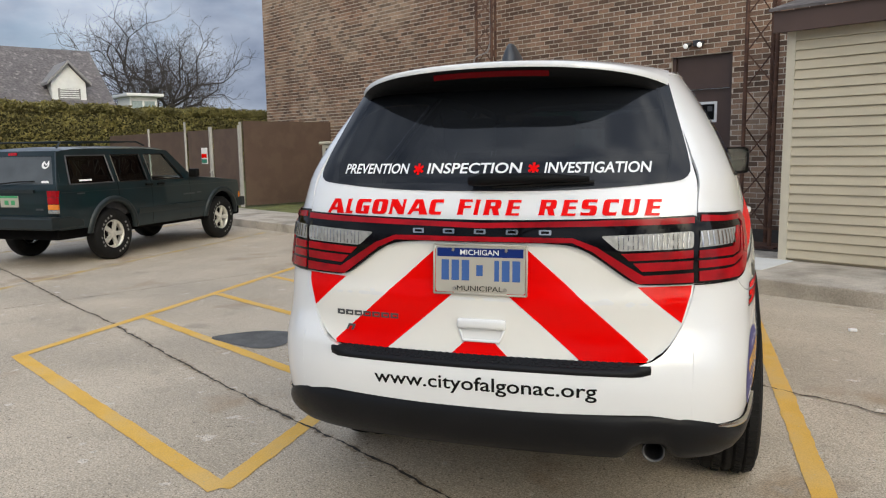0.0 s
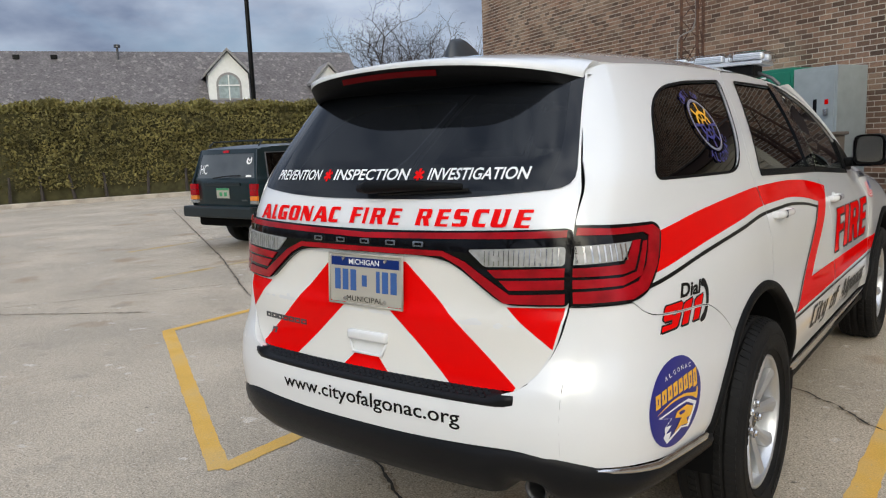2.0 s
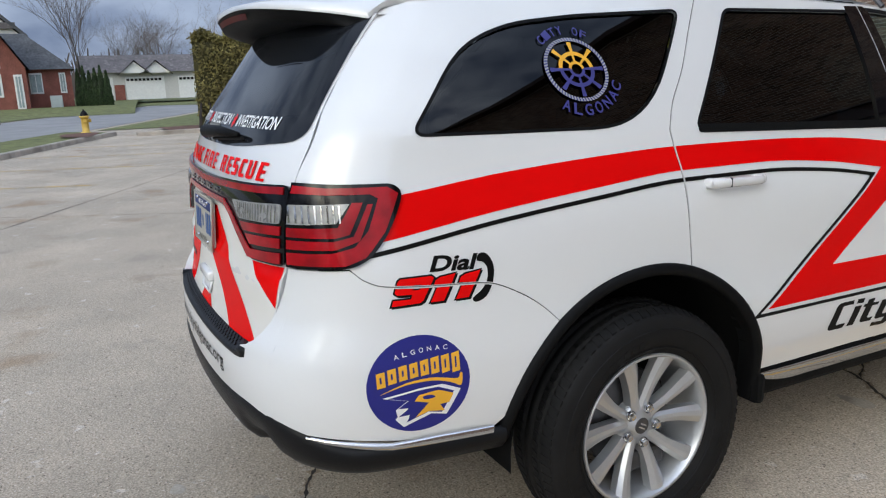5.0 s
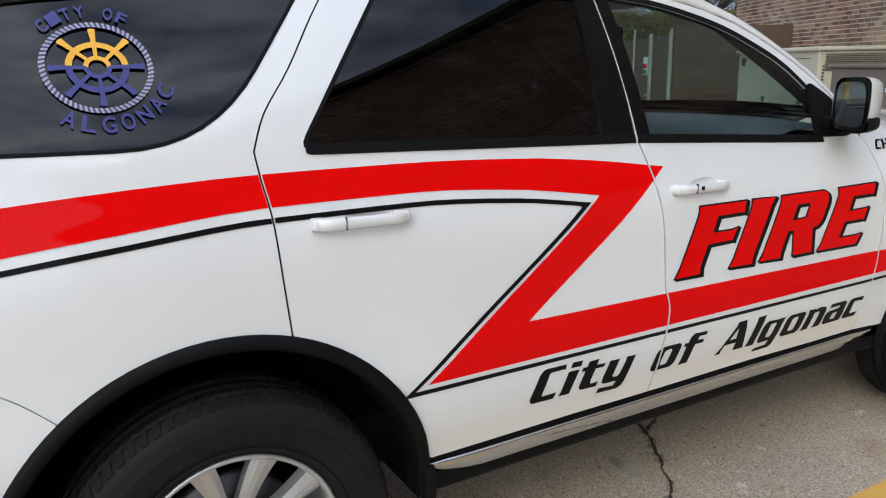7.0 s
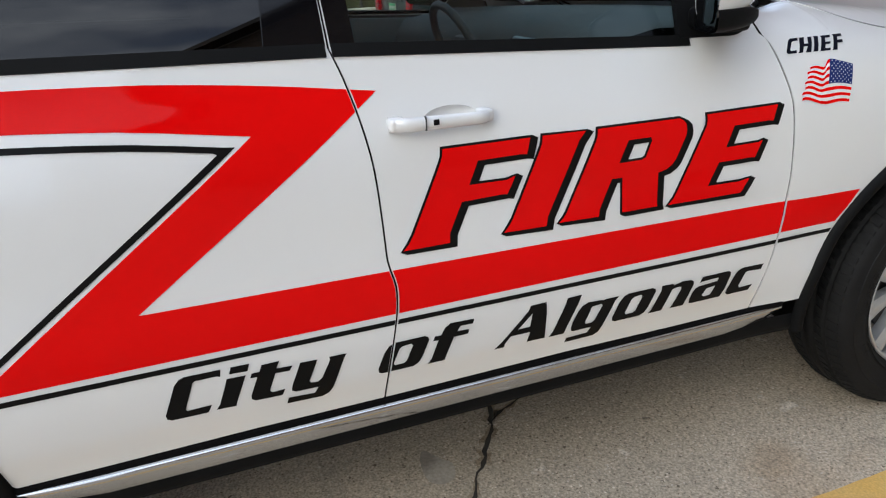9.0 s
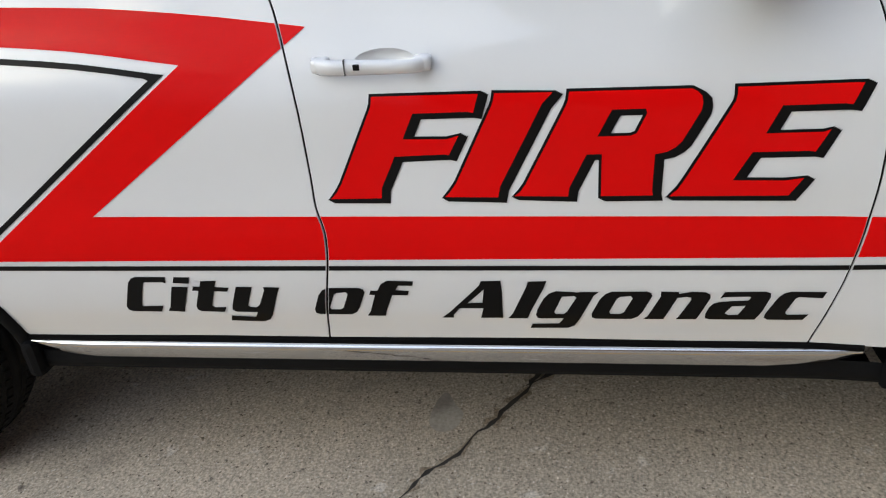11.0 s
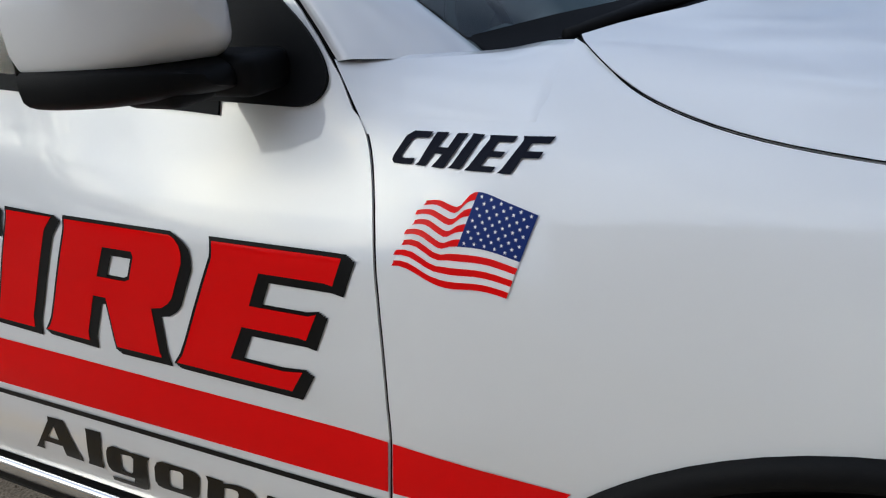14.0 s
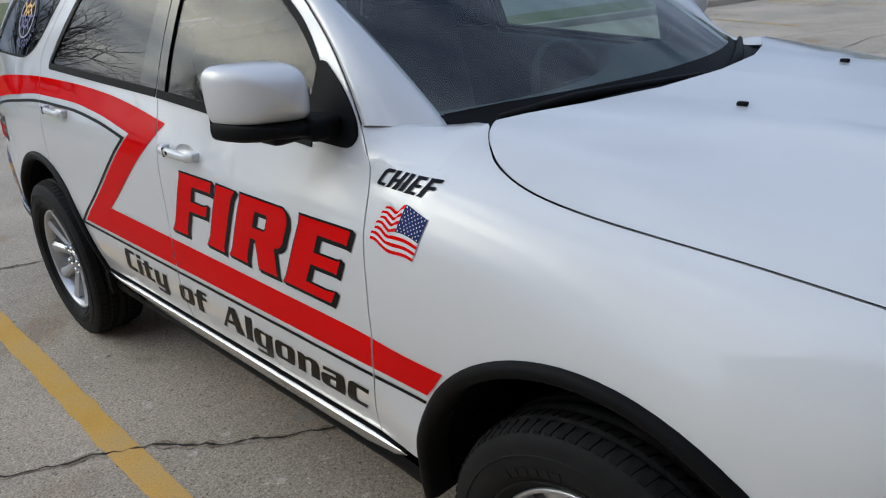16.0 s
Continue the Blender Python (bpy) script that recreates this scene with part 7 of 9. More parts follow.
wrap("plate_sheet", flat(round_corners([(-0.152, 0.962), (0.152, 0.962), (0.152, 1.114), (-0.152, 1.114)], 0.01)), PLATE, PLATEM, plate, "silver plate with blue bars in a frame", lip=0.012)
wrap("plate_header", flat([(-0.146, 1.080), (0.146, 1.080), (0.146, 1.109), (-0.146, 1.109)]), PLATE, NAVYV, plate, lift=0.001)
wrap("lettering", moved(letters("MICHIGAN", 0.017, 0.130, 0, 0.01), -0.066, 1.087), PLATE, WHITEV, plate, "white word MICHIGAN", lift=0.002)
wrap("lettering", moved(letters("MUNICIPAL", 0.017, 0.155, 0, 0.0), -0.077, 0.968), PLATE, BLACKV, plate, "black word MUNICIPAL", lift=0.002)
for x, w in ((-0.118, 0.026), (-0.083, 0.026), (-0.048, 0.026), (0.0, 0.022), (0.058, 0.016), (0.088, 0.026), (0.123, 0.026)):
    h = 0.034 if w != 0.022 else 0.018
    wrap("number_bar", flat([(x - w / 2, 1.036 - h), (x + w / 2, 1.036 - h), (x + w / 2, 1.036 + h), (x - w / 2, 1.036 + h)]), PLATE, mat("plate_blue", (0.035, 0.10, 0.30), 0.5, vary=0.05), plate, lift=0.001)
bm = bmesh.new()
pts = [(-0.157, 0.957), (0.157, 0.957), (0.157, 1.119), (-0.157, 1.119)]
for (a, b), (c, d) in zip(pts, pts[1:] + pts[:1]):
    tube(bm, [PLATE(a, b), PLATE(c, d)], 0.0035, 8)
link("plate_frame", bm, PLATEM, plate, "thin silver plate rim", True)
for x in (-0.09, 0.09):
    for z in (1.103, 0.974):
        bm = bmesh.new()
        p = PLATE(x * (1 if z > 1 else 0.95), z)
        cyl(bm, p, (p[0], p[1] - 0.006, p[2]), 0.007, 0.005, 10)
        link("plate_screw", bm, CHROME, plate)
# gate handle: a recessed grip under a lid
bm = bmesh.new()
box(bm, 0.006, gate_rear(0.85) - 0.006, 0.858, 0.165, 0.024, 0.034, 0.009)
link("gate_handle", bm, WHITE, suv, "white tailgate handle", True)
wrap("handle_recess", flat(round_corners([(-0.068, 0.842), (0.080, 0.842), (0.068, 0.802), (-0.056, 0.802)], 0.012)), GATE, WHITE, suv, lift=0.002)
bm = bmesh.new()
tube(bm, [(-0.070, gate_rear(0.84) - 0.004, 0.842), (-0.056, gate_rear(0.8) - 0.006, 0.802), (0.068, gate_rear(0.8) - 0.006, 0.802), (0.082, gate_rear(0.84) - 0.004, 0.842)], 0.005, 8)
link("handle_rim", bm, WHITE, suv, "", True)
for k in range(5):
    x = -0.215 + k * 0.107
    wrap("badge_bar", flat(round_corners([(x - 0.02, 1.154), (x + 0.02, 1.154), (x + 0.02, 1.170), (x - 0.02, 1.170)], 0.004), round_corners([(x - 0.013, 1.158), (x + 0.013, 1.158), (x + 0.013, 1.166), (x - 0.013, 1.166)], 0.002)), LG, CHROME, lampgate, lift=0.017, lip=0.003)
for k in range(7):
    x = -0.520 + k * 0.0355
    wrap("badge_bar", flat([(x - 0.0145, 0.857), (x + 0.0145, 0.857), (x + 0.0145, 0.875), (x - 0.0145, 0.875)], [(x - 0.007, 0.862), (x + 0.010, 0.862), (x + 0.010, 0.869), (x - 0.007, 0.869)]), GATE, STEEL, suv, "grey badge block", lift=0.004, lip=0.003)
wrap("badge_bar", flat([(-0.497, 0.805), (-0.468, 0.805), (-0.458, 0.826), (-0.487, 0.826)]), GATE, STEEL, suv, "small grey and red badge", lift=0.003, lip=0.003)
wrap("badge_bar", flat([(-0.487, 0.806), (-0.476, 0.806), (-0.470, 0.818), (-0.481, 0.818)]), GATE, RED, suv, lift=0.0045)
# rear wiper
bm = bmesh.new()
w0, w1 = Vector(GATE(0.0, 1.312)), Vector(GATE(0.345, 1.322))
up = Vector((0, -0.022, 0.012))
tube(bm, [w0 + up * 1.2 + Vector((-0.045, 0, 0.0)), w0 + up * 1.6, (w0 + w1) / 2 + up * 1.3 + Vector((0, 0, 0.004)), w1 + up], [0.014, 0.021, 0.017, 0.008], 8)
wip = link("rear_wiper", bm, PLASTIC, suv, "black rear wiper", True)
bm = bmesh.new()
tube(bm, [Vector(GATE(0.03, 1.302)) + up * 0.5, Vector(GATE(0.36, 1.317)) + up * 0.5], 0.006, 6)
link("blade", bm, RUBBER, wip)


# door handles
def handle(y0, y1, z, key):
    for s in (1, -1):
        n = 12
        rows = []
        for i in range(n + 1):
            t = i / n
            y = y0 + (y1 - y0) * t
            out = 0.040 * min(1, 6 * t + 0.35, 6 * (1 - t) + 0.35)
            x = side_x(y, z) + out
            zz = z - 0.006 * t
            h = 0.0165 - 0.003 * t
            rows.append([(s * (x - 0.020), y, zz + h * 0.7), (s * (x - 0.008), y, zz + h), (s * (x - 0.001), y, zz + h * 0.6), (s * x, y, zz), (s * (x - 0.002), y, zz - h * 0.6), (s * (x - 0.010), y, zz - h), (s * (x - 0.020), y, zz - h * 0.7)])
        h = strip("door_handle", rows, WHITE, suv, "white door handle", closed=True)
        for ya, yb, e in ((y0, y0 + 0.01, 0), (y1 - 0.01, y1, 1)):
            bm = bmesh.new()
            x = side_x(ya, z)
            box(bm, s * (x + 0.002), (ya + yb) / 2 + (0.012 if e == 0 else -0.012), z - 0.004 * e, 0.045, 0.035, 0.028, 0.008)
            link("handle_foot", bm, WHITE, h, "", True)
        if key:
            bm = bmesh.new()
            x = side_x(y0 + 0.095, z) + 0.0395
            box(bm, s * x, y0 + 0.095, z, 0.004, 0.013, 0.012, 0.0018)
            link("lock_button", bm, BLACKV, h, "small black lock button")
        bm = bmesh.new()
        x = side_x(y0 + 0.072, z) + 0.0405
        box(bm, s * (x - 0.004), y0 + 0.072, z, 0.010, 0.0022, 0.030)
        link("handle_split", bm, STEEL, h)
        cup = cup_loop(y0, z, 0.001)

        def CUP(y, zz):
            q = min(1.0, ((y - y0 - 0.142) / 0.061) ** 2 + ((zz - z - 0.001) / 0.023) ** 2)
            return (side_x(y, zz) - 0.0005 - 0.015 * (1 - q) ** 0.8, y, zz)

        wrap("handle_cup", flat(cup), CUP, WHITE, h, da=0.012, db=0.012, mirror=s < 0)


handle(CUPS[0][0], CUPS[0][0] + 0.234, CUPS[0][1], True)
handle(CUPS[1][0], CUPS[1][0] + 0.246, CUPS[1][1], False)

# door mirrors
for s in (1, -1):
    mir = empty("door_mirror")
    mir.parent = suv
    mir["label"] = "white and black door mirror"

    def shell(name, z0, z1, material, lab, open_back):
        rows = []
        for i in range(15):
            t = i / 14
            y = 2.092 + 0.145 * t
            k = (1 - t ** 2.6) ** 0.5 if t < 1 else 0.02
            cx, hx = 0.968 - 0.012 * t, 0.092 * max(k, 0.05)
            zc, hz = (z0 + z1) / 2, (z1 - z0) / 2 * max(k, 0.06)
            row = []
            for j in range(24):
                a = 2 * math.pi * j / 24
                ca, sa = math.cos(a), math.sin(a)
                e = 0.45
                xx = cx + hx * math.copysign(abs(ca) ** e, ca)
                row.append((s * xx, y - 0.45 * (xx - 0.975), zc + hz * math.copysign(abs(sa) ** e, sa) + 0.012 * (ca * 0.5)))
            rows.append(row)
        tip = [sum(p[q] for p in rows[-1]) / 24 for q in range(3)]
        rows.append([tuple(tip)] * 24)
        return strip(name, rows, material, mir, lab, closed=True)

    shell("mirror_cover", 1.262, 1.414, WHITE, "white mirror cover", True)
    shell("mirror_base", 1.232, 1.286, PLASTIC, "black mirror base", True)
    bm = bmesh.new()
    vs = []
    for j in range(24):
        a = 2 * math.pi * j / 24
        ca, sa = math.cos(a), math.sin(a)
        vs.append((s * (0.968 + 0.089 * math.copysign(abs(ca) ** 0.45, ca)), 2.094 - 0.45 * 0.094 * math.copysign(abs(ca) ** 0.45, ca), 1.324 + 0.088 * math.copysign(abs(sa) ** 0.45, sa)))
    bm.faces.new([bm.verts.new(v) for v in vs])
    link("mirror_bezel", bm, GLOSSBLACK, mir, "black mirror bezel")
    bm = bmesh.new()
    bm.faces.new([bm.verts.new((s * 0.975 + (x - s * 0.975) * 0.80, 2.090 + (y - 2.094) * 0.80, 1.326 + (z - 1.324) * 0.84)) for x, y, z in vs])
    link("mirror_glass", bm, MIRROR, mir, "mirror glass")
    bm = bmesh.new()
    for y0, y1, x0, x1 in ((2.125, 2.215, 0.90, 0.985), (2.150, 2.270, 0.825, 0.915)):
        box(bm, s * (x0 + x1) / 2, (y0 + y1) / 2, 1.252, x1 - x0, y1 - y0, 0.052, 0.018, seg=3)
    link("mirror_arm", bm, PLASTIC, mir, "black mirror arm", True)
    wrap("mirror_sail", flat(round_corners([(2.120, 1.207), (2.300, 1.200), (2.328, 1.225), (2.322, 1.255), (2.290, 1.295), (2.222, 1.348), (2.150, 1.390), (2.128, 1.385)], [0.01, 0.03, 0.03, 0.02, 0.03, 0.05, 0.015, 0.01])), SIDE, PLASTIC, mir, "black mirror mounting panel", lift=0.006, lip=0.015, mirror=s < 0)

# cowl, wipers, washer nozzles
rows = []
for i in range(25):
    x = -0.685 + 1.37 * i / 24
    yb = 2.79 - 0.43 * x * x
    g = GLASS_FRONT(x, 1.240)
    rows.append([(x, yb + 0.015, HOOD(min(abs(x), 0.69), yb)[2] - 0.035), (x, (yb + g[1]) / 2 + 0.02, 1.222), (x, g[1] + 0.015, 1.236), (x, g[1] - 0.03, 1.262)])
strip("cowl", rows, PLASTIC, suv, "black windscreen cowl")
for x0, x1, zr in ((0.60, -0.02, 1.262), (-0.06, -0.60, 1.262)):
    bm = bmesh.new()
    p, q = Vector(GLASS_FRONT(x0, 1.242)) + Vector((0, 0.018, 0.008)), Vector(GLASS_FRONT(x1, 1.250)) + Vector((0, 0.018, 0.010))
    tube(bm, [p, p * 0.7 + q * 0.3 + Vector((0, 0.015, 0.012)), (p + q) / 2 + Vector((0, 0.012, 0.010)), q], [0.010, 0.015, 0.013, 0.008], 8)
    wp = link("wiper", bm, PLASTIC, suv, "black windscreen wiper", True)
    bm = bmesh.new()
    tube(bm, [p + Vector((0, -0.012, -0.008)), q + Vector((0, -0.012, -0.010))], 0.006, 6)
    link("blade", bm, RUBBER, wp)
for x in (0.29, -0.29):
    bm = bmesh.new()
    z = HOOD(x, 2.988)[2]
    box(bm, x, 2.988, z + 0.004, 0.014, 0.024, 0.010, 0.004)
    link("washer_nozzle", bm, PLASTIC, suv, "black washer nozzle", True)
# nose: bumper, grille and headlamps
rows = []
for i in range(33):
    a = math.pi * (i / 32) - math.pi / 2
    row = []
    for z, r in ((1.0, 0.0), (0.92, 0.03), (0.75, 0.05), (0.6, 0.06), (0.48, 0.05), (0.36, -0.02)):
        ca, sa = math.cos(a), math.sin(a)
        row.append(((0.80 + r * 0.3) * math.copysign(abs(sa) ** 0.7, sa), 3.55 + (0.33 + r) * abs(ca) ** 0.6, z))
    rows.append(row)
strip("front_bumper", rows, WHITE, suv)
bm = bmesh.new()
box(bm, 0, 3.90, 0.86, 0.95, 0.06, 0.20, 0.03)
link("grille", bm, GLOSSBLACK, suv, "black front grille")
for s in (1, -1):
    wrap("headlamp", flat(round_corners([(3.50, 0.90), (3.70, 0.83), (3.80, 0.87), (3.80, 0.98), (3.62, 0.965)], 0.03)), SIDE, GLOSSBLACK, suv, "dark headlamp", da=0.03, db=0.03, lift=0.008, lip=0.02, mirror=s < 0)

# roof: fin antenna and light bar
fin = []
for i in range(15):
    t = i / 14
    y = -0.62 + 0.23 * t
    # steep rounded tail, long slope to the front
    h = 0.084 * min(1.0, t / 0.16) ** 0.4 * (1 - max(0.0, (t - 0.38) / 0.62) ** 1.5)
    w = 0.042 * math.sin(math.pi * min(max(t * 0.9 + 0.1, 0.05), 0.97)) ** 0.5
    zr = ROOF(-0.02, y)[2] - 0.004
    fin.append([(-0.02 + w * math.cos(a) * (1 - 0.45 * math.sin(a)), y, zr + max(h, 0.004) * math.sin(a)) for a in [math.pi * k / 12 for k in range(13)]])
strip("fin_antenna", fin, mat("fin_grey", (0.035, 0.04, 0.048), 0.35, vary=0.1), suv, "black fin antenna on the roof")
bar = tagged(empty("light_bar"), "clear emergency light bar on the roof", "light bar")
LENS = glass("clear_bar_lens", (0.93, 0.95, 0.97), 0.05, 1.35)
LENSF = mat("bar_reflector", (0.82, 0.83, 0.85), 0.25, 0.0, vary=0.15, scale=30, bump=0.4, bump_scale=120, coat=1.0)
bm = bmesh.new()
box(bm, 0, 1.40, 1.806, 1.16, 0.24, 0.018, 0.008)
link("tray", bm, ALLOY, bar, "grey light bar tray")
BARCHROME = mat("bar_chrome", (0.85, 0.85, 0.86), 0.3, 0.5, vary=0.1, scale=40)
for k in range(6):
    x = -0.50 + 0.20 * k
    bm = bmesh.new()
    box(bm, x, 1.40, 1.841, 0.192, 0.245, 0.054, 0.025, seg=4)
    ll = link("lens", bm, LENS, bar, "clear lens", True)
    ll.visible_shadow = False
    for s in (1, -1):
        bm = bmesh.new()
        box(bm, x, 1.40 + s * 0.07, 1.840, 0.150, 0.06, 0.036, 0.015, seg=3)
        link("reflector", bm, BARCHROME, ll, "chrome reflector", True)
        for j in range(3):
            bm = bmesh.new()
            box(bm, x, 1.40 + s * 0.101, 1.831 + 0.009 * j, 0.135, 0.004, 0.004, 0.001)
            link("reflector_rib", bm, ALLOY, ll)
    bm = bmesh.new()
    box(bm, x, 1.40, 1.833, 0.06, 0.05, 0.03, 0.008)
    link("lamp_unit", bm, LENSF, ll)
for s in (1, -1):
    bm = bmesh.new()
    box(bm, s * 0.45, 1.40, 1.772, 0.16, 0.18, 0.066, 0.012)
    link("foot", bm, PLASTIC, bar, "black mounting foot")
    bm = bmesh.new()
    tube(bm, [(s * 0.50, 1.40, 1.772), (s * 0.60, 1.40, 1.727), (s * 0.637, 1.40, 1.69)], 0.010, 6)
    link("strap", bm, STEEL, bar, "steel roof clamp")

# cabin
cab = link("cabin_floor", (lambda b: (box(b, 0, 1.0, 0.52, 1.55, 3.2, 0.08), b)[1])(bmesh.new()), DARK, suv, "dark cabin floor")
for x, y in ((0.37, 1.55), (-0.37, 1.55), (0.40, 0.62), (-0.40, 0.62), (0.0, 0.62)):
    w = 0.50 if y > 1 else 0.40
    bm = bmesh.new()
    box(bm, x, y + 0.05, 0.80, w, 0.52, 0.20, 0.06, seg=3)
    st = link("seat", bm, SEATMAT, suv, "dark grey cloth seat", True)
    bm = bmesh.new()
    box(bm, x, y - 0.28, 1.10, w, 0.16, 0.62, 0.06, m=Matrix.Translation((x, y - 0.2, 0.85)) @ Matrix.Rotation(radians(14), 4, "X") @ Matrix.Translation((-x, -y + 0.2, -0.85)), seg=3)
    link("seat_back", bm, SEATMAT, st, "", True)
    bm = bmesh.new()
    box(bm, x, y - 0.42, 1.50, 0.26, 0.10, 0.17, 0.04, seg=3)
    link("headrest", bm, SEATMAT, st, "", True)
rows = []
for i in range(17):
    x = -0.74 + 1.48 * i / 16
    b = GLASS_FRONT(x, 1.24)[1]
    rows.append([(x, b - 0.06, 1.215), (x, b - 0.30, 1.225), (x, b - 0.50, 1.19), (x, b - 0.56, 1.10), (x, b - 0.52, 0.95), (x, b - 0.40, 0.70)])
dash = strip("dashboard", rows, DASHMAT, suv, "dark grey dashboard")
bm = bmesh.new()
box(bm, 0.0, 2.16, 1.02, 0.26, 0.06, 0.26, 0.02)
link("centre_screen", bm, GLOSSBLACK, dash, "black centre screen")
for x in (-0.135, 0.135):
    bm = bmesh.new()
    box(bm, x, 2.125, 1.03, 0.012, 0.01, 0.18, 0.004)
    link("vent_trim", bm, CHROME, dash, "chrome vent trim")
bm = bmesh.new()
tube(bm, [(-0.37 + 0.185 * math.cos(a), 2.03 - 0.07 * math.sin(a), 1.09 + 0.17 * math.sin(a)) for a in [2 * math.pi * k / 28 for k in range(29)]], 0.016, 8)
sw = link("steering_wheel", bm, DASHMAT, suv, "dark steering wheel", True)
bm = bmesh.new()
box(bm, -0.37, 2.06, 1.08, 0.16, 0.05, 0.12, 0.02)
tube(bm, [(-0.54, 2.03, 1.09), (-0.20, 2.03, 1.09)], 0.014, 6)
link("hub", bm, DASHMAT, sw)
bm = bmesh.new()
box(bm, 0.0, 1.70, 0.78, 0.26, 0.9, 0.30, 0.04)
link("centre_console", bm, DASHMAT, suv, "dark centre console", True)
for s in (1, -1):
    rows = []
    for i in range(9):
        y = 0.2 + 2.1 * i / 8
        foot = 0.6 if y > 0.6 else 0.98
        zb = belt(y)
        x = side_x(y, zb - 0.02) - 0.05
        rows.append([(s * (x + 0.02), y, zb - 0.02), (s * (x - 0.05), y, zb - 0.02), (s * (x - 0.08), y, zb - 0.18), (s * (x - 0.05), y, foot)])
    strip("door_card", rows, DASHMAT, suv, "dark inner door card")
bm = bmesh.new()
box(bm, 0, 1.86, 1.585, 0.24, 0.03, 0.065, 0.02)
link("rear_view_mirror", bm, GLOSSBLACK, suv, "black rear view mirror")
rows = [[(x, y, ROOF(x, y)[2] - 0.035) for y in (-0.7, -0.2, 0.3, 0.8, 1.3, 1.62)] for x in (-0.58, -0.3, 0, 0.3, 0.58)]
strip("headliner", rows, mat("headliner_cloth", (0.30, 0.29, 0.27), 0.9, vary=0.05), suv, "grey headliner")

# ---------------------------------------------------------------- the dark green older SUV
GREENP = mat("dark_green_paint", (0.004, 0.0135, 0.017), 0.3, vary=0.2, scale=3, coat=0.55)
GREENP.node_tree.nodes["Principled BSDF"].inputs["Specular IOR Level"].default_value = 0.25
SIDEGLASS = glass("old_side_glass", (0.03, 0.035, 0.035), 0.0, 1.5)
GREYTRIM = mat("grey_cladding", (0.007, 0.013, 0.015), 0.45, vary=0.15)
OLDALLOY = mat("old_alloy", (0.66, 0.64, 0.58), 0.4, 0.4, vary=0.12, scale=12)
AMBER = mat("amber_lens", (0.75, 0.22, 0.02), 0.2, vary=0.05, coat=1.0)
jeep = tagged(empty("old_suv", pose(-7.58, 4.885, 0) @ Matrix.Scale(0.97, 4)), "dark green boxy older SUV with roof rack, parked", "car")
JR = 0.36
jw = curve([(0.35, 0.80), (0.55, 0.83), (0.80, 0.842), (1.0, 0.835), (1.08, 0.82), (1.12, 0.80), (1.58, 0.665), (1.62, 0.64)])


def JS(y, z):
    k = 1.0
    if y < -0.6:
        k = 1 - 0.05 * ((-0.6 - y) / 0.35) ** 3
    if y > 2.6:
        k = 1 - 0.06 * ((y - 2.6) / 0.75) ** 2
    return (jw(z) * k, y, z)


def jarch(yc, r=0.43, a0=5, a1=175, n=14):
    return [(yc + r * math.cos(radians(a0 + (a1 - a0) * i / n)), 0.40 + r * math.sin(radians(a0 + (a1 - a0) * i / n))) for i in range(n + 1)]


